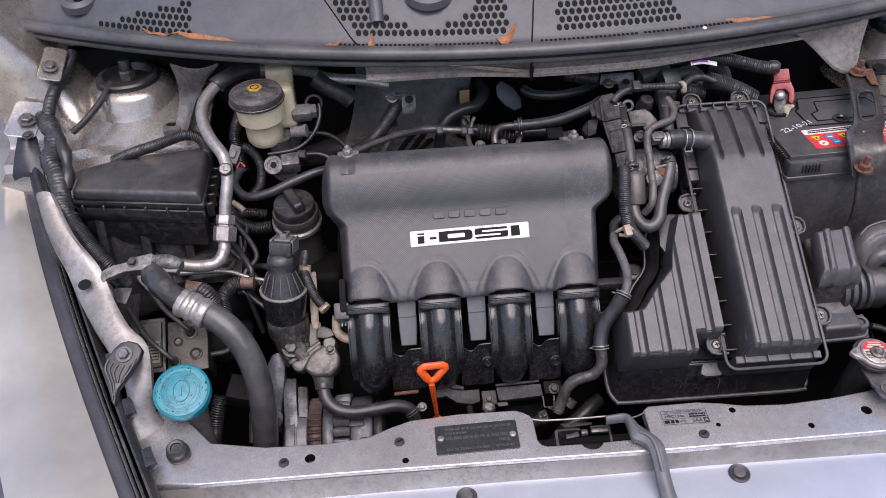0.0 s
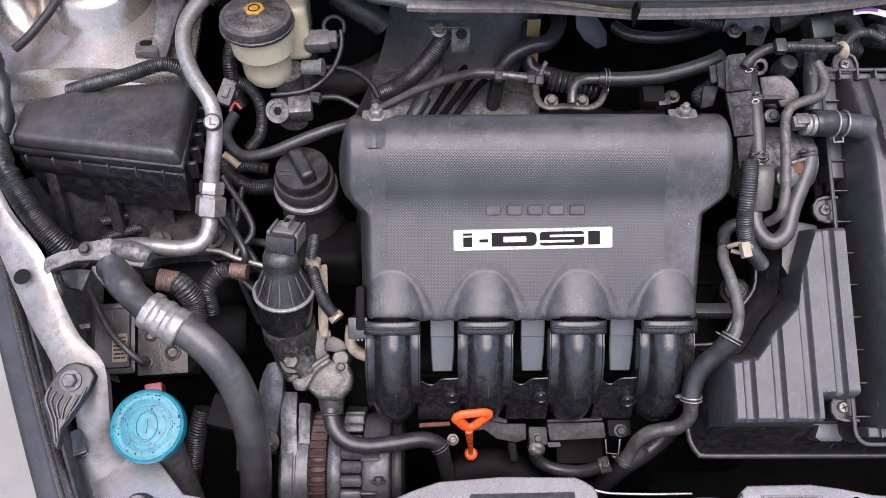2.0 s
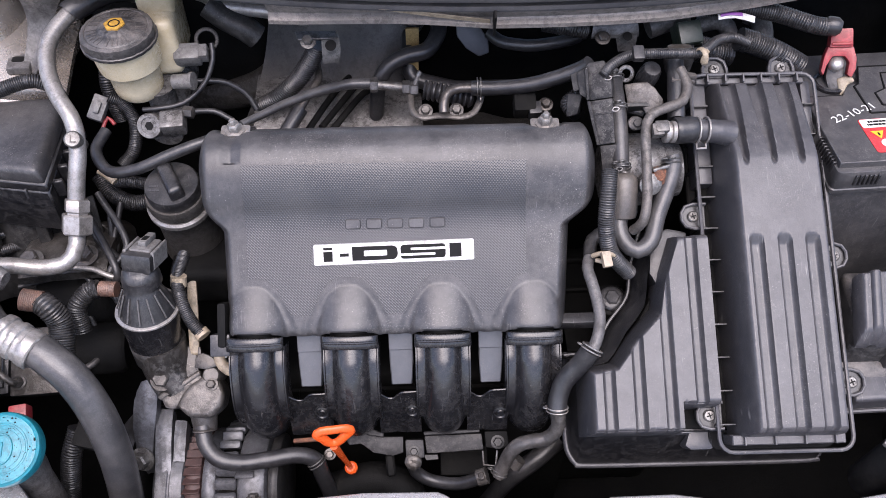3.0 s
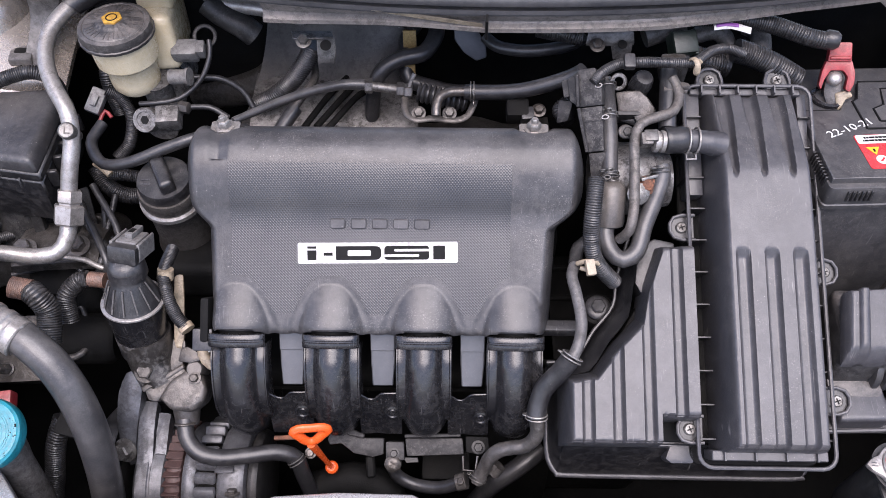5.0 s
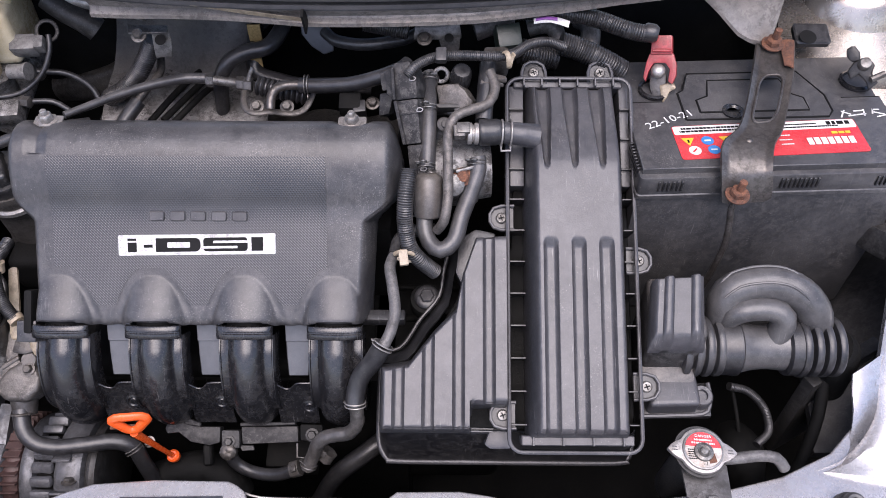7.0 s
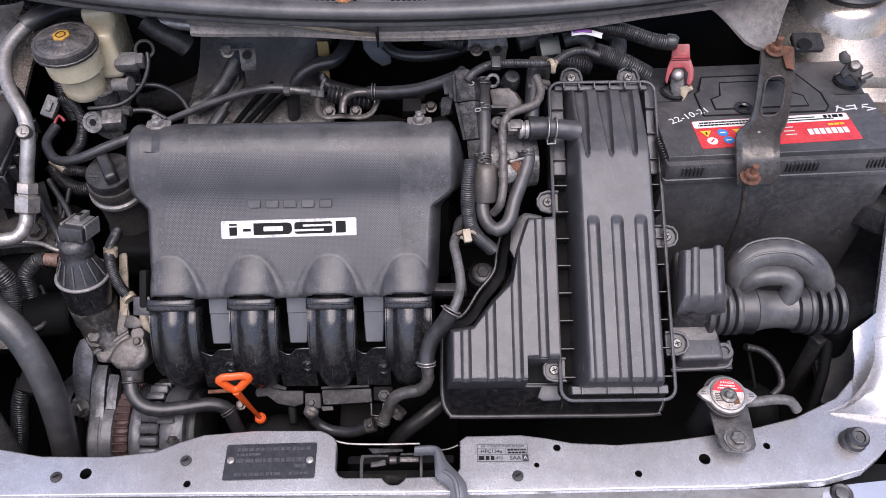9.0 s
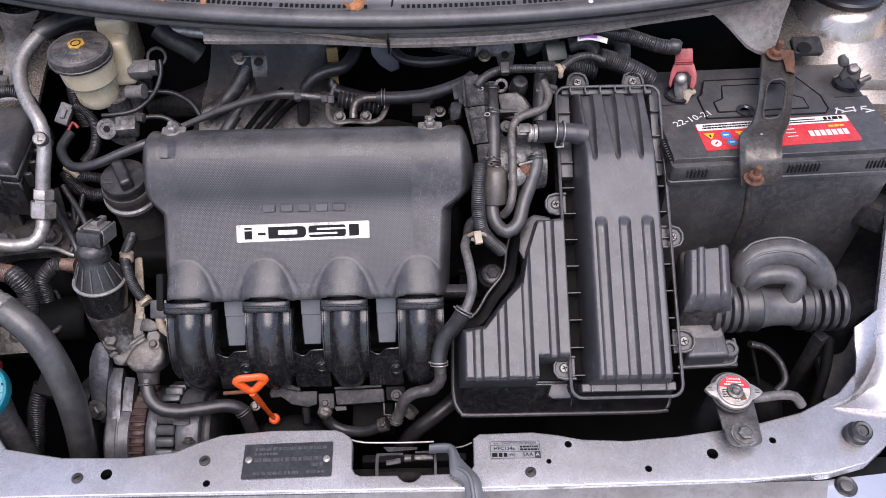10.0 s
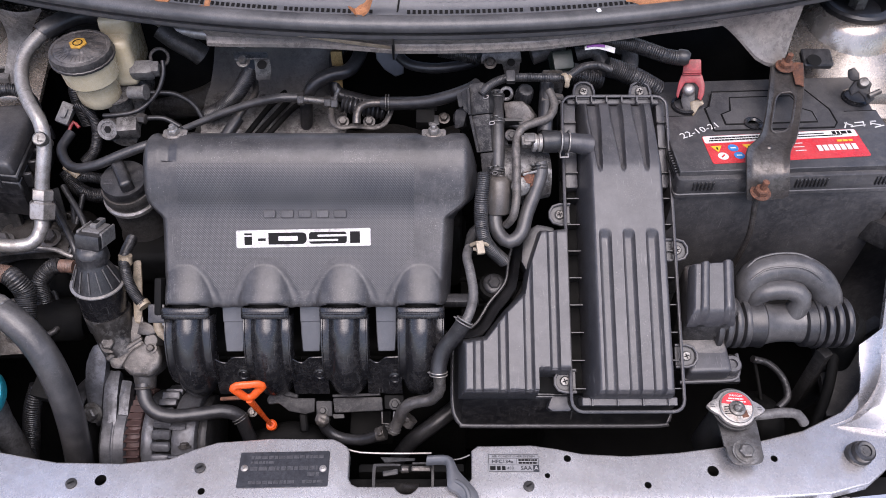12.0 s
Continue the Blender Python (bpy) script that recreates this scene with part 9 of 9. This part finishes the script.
part("stripe", strip([(0.2170, 0.3700, 0.8852), (0.2260, 0.3715, 0.8862), (0.2370, 0.3700, 0.8862)], [(0.2170, 0.3675, 0.8842), (0.2260, 0.3685, 0.8852), (0.2370, 0.3665, 0.8852)], 3, 0.0006, 0.0006), purple, tag2, "purple printed stripe")
solo("yellow_tag", block((0.014, 0.003, 0.024), pose(*(-0.0736, 0.4486, 0.8), 0, 0, 0), 0.0006), brass, "yellowed tape tag on the bulkhead", "tag")
solo("yellow_tag", block((0.012, 0.003, 0.012), pose(*(-0.0738, 0.4338, 0.78), 0, 0, 0), 0.0006), brass, "small yellowed tape tag", "tag")
pcv = thing("sensor_block", (0.04, 0.33, 0.79), "small black sensor beside the cover nut", "sensor")
part("body", block((0.022, 0.020, 0.018), pose(0.0370, 0.3470, 0.7940, 20, 0, 0), 0.003), dark, pcv)
part("plug", block((0.013, 0.014, 0.014), pose(0.0460, 0.3400, 0.7950, 20, 0, 6), 0.002), plastic, pcv)
part("plug_latch", block((0.006, 0.010, 0.003), pose(0.0460, 0.3380, 0.8030, 20, 0, 6), 0.0008), plastic, pcv)
bolt("bolt", (0.0585, 0.3480, 0.800), (0, -0.4, 0.9), pcv, 0.005, 0.006, worn_steel)
solo("bulkhead_pipe", tube([(-0.2787, 0.4427, 0.86), (-0.2649, 0.4378, 0.85), (-0.2436, 0.4307, 0.84), (-0.2325, 0.4294, 0.83)], 0.013), dim, "dull aluminium pipe under the scuttle", "pipe")
solo("fuel_line", tube([(-0.1770, 0.4350, 0.795), (-0.1730, 0.4110, 0.790), (-0.1840, 0.3850, 0.785), (-0.1970, 0.3630, 0.775)], 0.0042), grimy_cast, "dull grey metal pipe on the bulkhead", "pipe")
hose("fuel_hose", [(-0.1900, 0.3740, 0.780), (-0.2000, 0.3580, 0.772), (-0.2160, 0.3330, 0.756)], 0.0078, rubber, "black rubber hose on the metal pipe's end", "hose")


# ---------------------------------------------------------------- on the crossmember
vin = thing("identification_plate", (-0.105, -0.02, SUP), "black metal identification plate held by two rivets", "plate")
vm = pose(-0.1045, -0.0185, SUP + 0.0006, 0, 0, 1.0)
part("plate", prism(rounded(0.0905, 0.0385, 0.0015, 2), 0, 0.0010, vm, 0.0003, 1), vin_black, vin)
tagged(part("etching", bars(bmesh.new(), [(-0.034, 0.040, 0.0130, 0.0034), (-0.034, -0.010, 0.0075, 0.0026), (-0.034, 0.034, 0.0008, 0.0042), (0.024, 0.036, -0.0060, 0.0038), (-0.034, 0.012, -0.0140, 0.0034), (0.020, 0.040, -0.0140, 0.0030)], vm @ pose(0, 0, 0.0009), 21), etched, vin, "rows of etched bars"), kind="stuff")
for x in (-0.0395, 0.0395):
    part("rivet", lathe([(0.0038, 0), (0.0036, 0.0010), (0.0015, 0.0016), (0.0012, 0.0008), (0, 0.0008)], vm @ Vector((x, 0.0015 - 0.002 * (x > 0), 0.0010)), (0, 0, 1), 24), aluminium, vin, "bright rivet")
sl = thing("air_conditioning_label", (0.127, -0.012, SUP), "printed air-conditioning label on the silver crossmember", "label")
lm = pose(0.1275, -0.0125, SUP + 0.0004, 0, 0, -0.5)
part("sheet", prism(rounded(0.0535, 0.0205, 0.0008, 2), 0, 0.0003, lm, 0), label_silver, sl)
lines = bmesh.new()
for x0, x1, y0, y1 in ((-0.0255, 0.0255, 0.0092, 0.0096), (-0.0255, 0.0255, -0.0096, -0.0092), (-0.0255, -0.0251, -0.0096, 0.0096), (0.0251, 0.0255, -0.0096, 0.0096), (-0.0255, 0.0255, 0.0050, 0.0053), (-0.0255, 0.0255, -0.0022, -0.0019), (0.0030, 0.0033, -0.002, 0.005), (0.0195, 0.0255, -0.0092, -0.0022)):
    block((x1 - x0, y1 - y0, 0.0002), lm @ pose((x0 + x1) / 2, (y0 + y1) / 2, 0.0004), 0, bm=lines)
part("printed_frame", lines, vin_black, sl, smooth=False)
words("AIR CONDITIONER SYSTEM", 0.0031, lm @ pose(0, 0.0072, 0.0005), vin_black, sl, 0.0001, 1.15)
words("HFC134a", 0.0054, lm @ pose(-0.0112, 0.0015, 0.0005), vin_black, sl, 0.0001, 1.05, bold=0.0001)
words("SAA", 0.0062, lm @ pose(0.0125, -0.0057, 0.0005), vin_black, sl, 0.0001, 1.0, bold=0.0001)
words("A", 0.0062, lm @ pose(0.0225, -0.0057, 0.0008), badge_metal, sl, 0.0001, 1.0)
words("450", 0.0046, lm @ pose(-0.0035, -0.0057, 0.0005), vin_black, sl, 0.0001, 1.0)
part("print_bars", bars(bmesh.new(), [(0.005, 0.024, 0.0033, 0.0018), (0.005, 0.024, 0.0002, 0.0018), (-0.024, -0.0085, -0.0057, 0.0042)], lm @ pose(0, 0, 0.0004), 12), label_black, sl)

latch = thing("bonnet_catch", (0.02, -0.02, 0.60), "oily metal bonnet catch in the crossmember's notch", "catch")
part("well", block((0.115, 0.010, 0.06), pose(0.022, 0.012, 0.530), 0.003), dark, latch)
part("back_lip", tube([(-0.0430, 0.0078, 0.640), (-0.0290, 0.0040, 0.640), (0.0060, 0.0028, 0.640), (0.0440, 0.0030, 0.640)], 0.0011, seg=8), aluminium, latch, "bright edge of the catch plate")
part("frame", strip([(-0.0132, -0.0300, 0.628), (-0.0133, -0.0110, 0.633), (-0.0092, -0.0085, 0.634), (0.0120, -0.0083, 0.634)], [(-0.0164, -0.0300, 0.628), (-0.0164, -0.0085, 0.633), (-0.0117, -0.0057, 0.634), (0.0120, -0.0058, 0.634)], 2, 0, 0.004), dim, latch)
part("frame", strip([(0.0245, -0.0064, 0.634), (0.0425, -0.0066, 0.634), (0.0440, -0.0105, 0.632), (0.0440, -0.0290, 0.626)], [(0.0245, -0.0042, 0.634), (0.0442, -0.0044, 0.634), (0.0466, -0.0090, 0.632), (0.0466, -0.0290, 0.626)], 2, 0, 0.004), dim, latch)
part("blade", prism([(-0.0090, 0.0010), (0.0270, 0.0000), (0.0270, -0.0032), (0.0100, -0.0038), (-0.0040, -0.0052)], 0.634, 0.636, None, 0.0006, 1), dim, latch, "flat steel blade")
part("hook", lumpy(block((0.0200, 0.0055, 0.007), pose(0.0335, -0.0105, 0.6310, 20, 0, 0), 0.002), 0.0005, 200), worn_steel, latch, "bright worn hook")
part("collar", lumpy(lathe([(0.0034, -0.004), (0.0040, -0.003), (0.0040, 0.003), (0.0034, 0.004)], (0.0168, -0.0105, 0.631), (1, 0, 0), 16), 0.0004, 240), worn_steel, latch)
part("pawl", lumpy(block((0.0160, 0.0060, 0.006), pose(0.0020, -0.0145, 0.6305, 20, 0, 8), 0.002), 0.0006, 220), dim, latch)
part("spring", tube([(-0.0150, -0.0270, 0.6225), (0.0310, -0.0275, 0.6225)], 0.0062, ribs=0.0024, depth=0.35, seg=12), worn_steel, latch, "dark coil spring")
lever = thing("release_lever", (0.08, -0.03, SUP), "smooth blue-grey plastic release lever over the crossmember", "lever")
part("arm", strip([(0.0390, -0.0140, 0.652), (0.0560, -0.0148, 0.655), (0.0592, -0.0200, 0.657), (0.0600, -0.0410, 0.657), (0.0670, -0.0460, 0.657), (0.0730, -0.0520, 0.657), (0.0752, -0.0620, 0.655), (0.0780, -0.0850, 0.640), (0.0780, -0.1400, 0.622)], [(0.0400, -0.0060, 0.652), (0.0560, -0.0066, 0.655), (0.0655, -0.0115, 0.657), (0.0712, -0.0250, 0.657), (0.0812, -0.0370, 0.657), (0.0892, -0.0480, 0.657), (0.0915, -0.0620, 0.655), (0.0925, -0.0850, 0.640), (0.0980, -0.1400, 0.622)], 8, 0.004, 0.006), cowl_plastic, lever)
part("ridge", tube([(0.0680, -0.0375, 0.6600), (0.0735, -0.0410, 0.6612), (0.0790, -0.0480, 0.6612), (0.0815, -0.0600, 0.6590), (0.0835, -0.0800, 0.6480)], 0.0022, seg=10), cowl_plastic, lever)
hose("release_cable", [(0.0640, -0.0100, 0.650), (0.0740, -0.0085, 0.650), (0.0830, -0.0045, 0.650)], 0.0009, steel, "thin steel release cable beside the lever", "cable")


def stop(at, label):
    ob = thing("rubber_stop", at, label, "rubber stop", "bonnet stops")
    x, y, z = at
    part("body", lathe([(0.0125, 0), (0.0125, 0.008), (0.0105, 0.010), (0.0105, 0.018), (0.0085, 0.020), (0.006, 0.0195), (0.0055, 0.0175), (0, 0.0175)], at, (0.05, -0.25, 1), 32), rubber, ob)
    part("mark", lathe([(0.003, 0), (0.0028, 0.0006), (0, 0.0006)], (x + 0.001, y - 0.0045, z + 0.0168), (0.05, -0.25, 1), 16), plastic, ob)
    return ob


stop((-0.4287, -0.0112, 0.647), "worn black rubber bonnet stop on the crossmember")
stop((0.4794, -0.0048, 0.647), "worn black rubber bonnet stop near the radiator cap")
stop((0.168, -0.135, 0.625), "black rubber stop on the bumper's top")
for p in ((-0.1891, -0.0167, 0.6475), (0.1411, -0.0375, 0.6475), (-0.3138, -0.0326, 0.6475)):
    ob = thing("push_clip", p, "dark push clip set in the crossmember", "clip", "push clips")
    part("head", lathe([(0.0056, 0), (0.0054, 0.0014), (0.003, 0.0022), (0, 0.0018)], p, (0, 0, 1), 20), dim, ob)
    part("slot", block((0.006, 0.0014, 0.001), pose(p[0], p[1], p[2] + 0.0018, 0, 0, 30), 0), label_black, ob)
sb = thing("bumper_bracket", (-0.50, 0.07, 0.70), "black ribbed rubber bracket bolted to the wing rail", "bracket")
kf = axis_frame((-0.4825, 0.0635, 0.732), (0.05, -0.45, 0.88))


def on_arm(points):
    return drawn(points, 0.000188, 385, 125)


part("arm", prism(on_arm([(320, 85), (355, 50), (400, 40), (455, 56), (486, 100), (470, 160), (405, 270), (364, 330), (356, 425), (336, 400), (302, 290), (264, 210), (290, 140)]), -0.010, 0.0, kf, 0.003, 3), rubber, sb)
for path in ([(300, 150), (285, 205), (325, 300), (345, 390)], [(325, 170), (308, 215), (338, 290), (352, 370)], [(355, 185), (335, 230), (350, 285)], [(390, 190), (368, 240), (362, 290)], [(425, 185), (400, 240), (375, 290)], [(455, 150), (430, 215), (395, 270)]):
    part("rib", tube([kf @ Vector((*p, 0.0004)) for p in on_arm(path)], 0.0013, seg=8), rubber, sb)
bolt("bolt", (-0.4825, 0.0635, 0.7325), (0.05, -0.45, 0.88), sb, 0.0062, 0.006, alternator_metal)
for p, r in (((-0.5392, 0.1495, 0.764), 0.0072),):
    solo("rail_hole", lathe([(r, 0), (r, 0.0006), (0, 0.0006)], p, (0, -0.30, 1), 24), label_black, "drilled hole in the wing rail", "hole", kind="structure")


# ---------------------------------------------------------------- scuttle details: perforated vents, slots, leaves
def vent(name, inside, x0, x1):
    """Raised honeycomb of round-holed cells over a dark opening."""
    verts, faces = [], []
    pitch = 0.0092
    row = 0
    s = 0.037
    while s < 0.105:
        x = x0 + (pitch / 2 if row % 2 else 0)
        while x < x1:
            if inside(x, s):
                base = len(verts)
                for rr, lift in ((pitch * 0.60, 0.0009), (pitch * 0.405, 0.0012), (pitch * 0.395, 0.0003)):
                    for k in range(12):
                        a = 2 * math.pi * (k + 0.5) / 12
                        q = rr * (1.0 if rr < pitch * 0.5 else 1.0)
                        verts.append(on_cowl(x + q * math.cos(a), s + q * math.sin(a), lift))
                for ring in range(2):
                    for k in range(12):
                        a, b = base + ring * 12 + k, base + ring * 12 + (k + 1) % 12
                        faces.append((a, b, b + 12, a + 12))
            x += pitch
        s += pitch * 0.866
        row += 1
    me = bpy.data.meshes.new(name)
    me.from_pydata(verts, [], faces)
    me.materials.append(cowl_plastic)
    ob = new(name, me)
    holes_bm = bmesh.new()
    s, row = 0.037, 0
    while s < 0.105:
        x = x0 + (pitch / 2 if row % 2 else 0)
        while x < x1:
            if inside(x, s):
                vs = [holes_bm.verts.new(on_cowl(x + pitch * 0.40 * math.cos(a), s + pitch * 0.40 * math.sin(a), 0.0005)) for a in (2 * math.pi * k / 10 for k in range(10))]
                holes_bm.faces.new(vs)
            x += pitch
        s += pitch * 0.866
        row += 1
    hole = new("vent_opening", finish("vent_opening", holes_bm, label_black))
    hole.parent = ob
    tagged(hole, kind="stuff")
    return tagged(ob, "perforated air vent in the black scuttle cover", "vent", "scuttle vents", "stuff")


vent("scuttle_vent", lambda x, s: 0.036 < s < 0.040 + 0.27 * (x + 0.56) and x < -0.435 + 0.1 * (s - 0.04), -0.575, -0.40)
vent("scuttle_vent", lambda x, s: s > 0.039 and x > -0.212 - 0.9 * (s - 0.04) and ((x + 0.122) / 0.070) ** 2 + ((s - 0.092) / 0.042) ** 2 > 1 and x < -0.022, -0.28, -0.02)
vent("scuttle_vent", lambda x, s: s > 0.042 and 0.040 < x < 0.205 - 0.2 * (s - 0.04), 0.04, 0.22)
slots = bmesh.new()
for k in range(110):
    x = -0.235 + 0.0058 * k
    if x > 0.27 or (x > -0.02 and x < 0.02) or k % 23 == 20:
        continue
    p = on_cowl(x, 0.0290, 0.0006)
    block((0.0034, 0.0042, 0.0006), Matrix.Translation(p) @ pose(0, 0, 0, 25, 0, math.degrees(math.atan(0.72 * (x - 0.03)))), 0, bm=slots)
solo("scuttle_slots", slots, label_black, "row of small dark slots along the scuttle cover", "slots", kind="stuff", smooth=False)
seam = bmesh.new()
tube([on_cowl(0.006 + 0.002 * k, 0.020 + 0.012 * k, 0.0004) for k in range(7)], 0.0010, seg=6, bm=seam)
tube([on_cowl(-0.213 - 0.008 * k, 0.030 + 0.010 * k, 0.0004) for k in range(7)], 0.0010, seg=6, bm=seam)
solo("scuttle_seam", seam, label_black, "narrow dark seam in the scuttle cover", "seam", kind="structure")
for x, s, r in ((-0.600, 0.062, 0.018), (-0.118, 0.090, 0.022)):
    ob = thing("wiper_pivot", on_cowl(x, s), "black plastic wiper pivot on the scuttle", "wiper pivot", "wiper pivots")
    part("collar", lathe([(r * 1.5, -0.004), (r * 1.4, 0.006), (r, 0.010), (r * 0.9, 0.004), (0, 0.003)], on_cowl(x, s, 0.0), (0, -0.35, 1), 36), cowl_plastic, ob)
    part("spindle", lathe([(r * 0.5, 0), (r * 0.5, 0.016), (r * 0.35, 0.02), (0, 0.02)], on_cowl(x, s, 0.002), (0, -0.35, 1), 24), runner_plastic, ob)
solo("scuttle_ridge", tube([on_cowl(-0.186, 0.056, 0.0), on_cowl(-0.187, 0.075, 0.003), on_cowl(-0.188, 0.10, 0.005)], 0.009), cowl_plastic, "moulded ridge on the scuttle cover", "ridge", kind="structure")
solo("scuttle_joint", block((0.002, 0.014, 0.026), pose(0.0035, arc(0.0035) + 0.004, 0.888, 20, 0, 0), 0), label_black, "dark joint between scuttle panels", "joint", kind="structure")
solo("scuttle_scrape", strip([(-0.10, arc(-0.10) - 0.001, 0.9125), (-0.05, arc(-0.05) + 0.002, 0.906), (0.0, arc(0.0) + 0.006, 0.897)], [(-0.10, arc(-0.10) - 0.0005, 0.9105), (-0.05, arc(-0.05) + 0.004, 0.901), (0.0, arc(0.0) + 0.0095, 0.891)], 3, 0.0, 0.0005), cream, "chalky pale scrape on the scuttle panel", "scrape", kind="structure")


def leaf(at, length, width, turn, curl, seed):
    rnd = random.Random(seed)
    m = Matrix.Translation(at) @ pose(0, 0, 0, rnd.uniform(-20, 20), rnd.uniform(-10, 10), turn)

    def fn(u, v):
        w = width * math.sin(math.pi * min(0.97, 0.04 + 0.93 * u)) ** 0.8
        x = length * (u - 0.5)
        y = w * (v - 0.5)
        return m @ Vector((x, y, curl * (u - 0.4) ** 2 * 3 + 0.35 * abs(y) + 0.001 * math.sin(u * 17 + seed)))
    return solo("dry_leaf", sheet(fn, 14, 6, 0.0006), leaf_brown, "curled brown dry leaf on the scuttle", "leaf", "dry leaves")


leaf(on_cowl(-0.470, 0.013, 0.016), 0.055, 0.012, -15, 0.010, 1)
leaf(on_cowl(-0.405, 0.013, 0.016), 0.085, 0.012, -14, 0.006, 2)
leaf(on_cowl(-0.240, 0.013, 0.016), 0.028, 0.010, 5, 0.010, 3)
leaf(on_cowl(-0.195, 0.013, 0.016), 0.016, 0.010, 50, 0.012, 4)
leaf(on_cowl(-0.030, 0.013, 0.016), 0.028, 0.018, 20, 0.025, 5)
leaf(on_cowl(0.285, 0.013, 0.016), 0.065, 0.010, 8, 0.006, 6)
solo("pale_pebble", lathe([(0.002, 0), (0.003, 0.0015), (0.002, 0.003), (0, 0.0035)], (0.222, arc(0.222) + 0.002, 0.9335), (0, 0, 1), 12), white, "tiny pale pebble on the seal", "pebble")


# ---------------------------------------------------------------- plugs in the bumper's top
for p in ((0.1705, -0.0751, 0.6245), (-0.1212, -0.0772, 0.6235), (0.4640, -0.0490, 0.6215)):
    cap_ = thing("bumper_plug", p, "black round plug pressed into the bumper's top", "plug", "bumper plugs")
    part("head", lathe([(0.0112, -0.004), (0.0112, 0.0025), (0.0098, 0.0036), (0.0086, 0.0030), (0, 0.0028)], p, (0, -0.05, 1), 32), plastic, cap_)
    part("centre", lathe([(0.0062, 0), (0.0062, 0.0010), (0.0052, 0.0014), (0, 0.0014)], (p[0], p[1], p[2] + 0.0028), (0, -0.05, 1), 24), dusty_plastic, cap_)
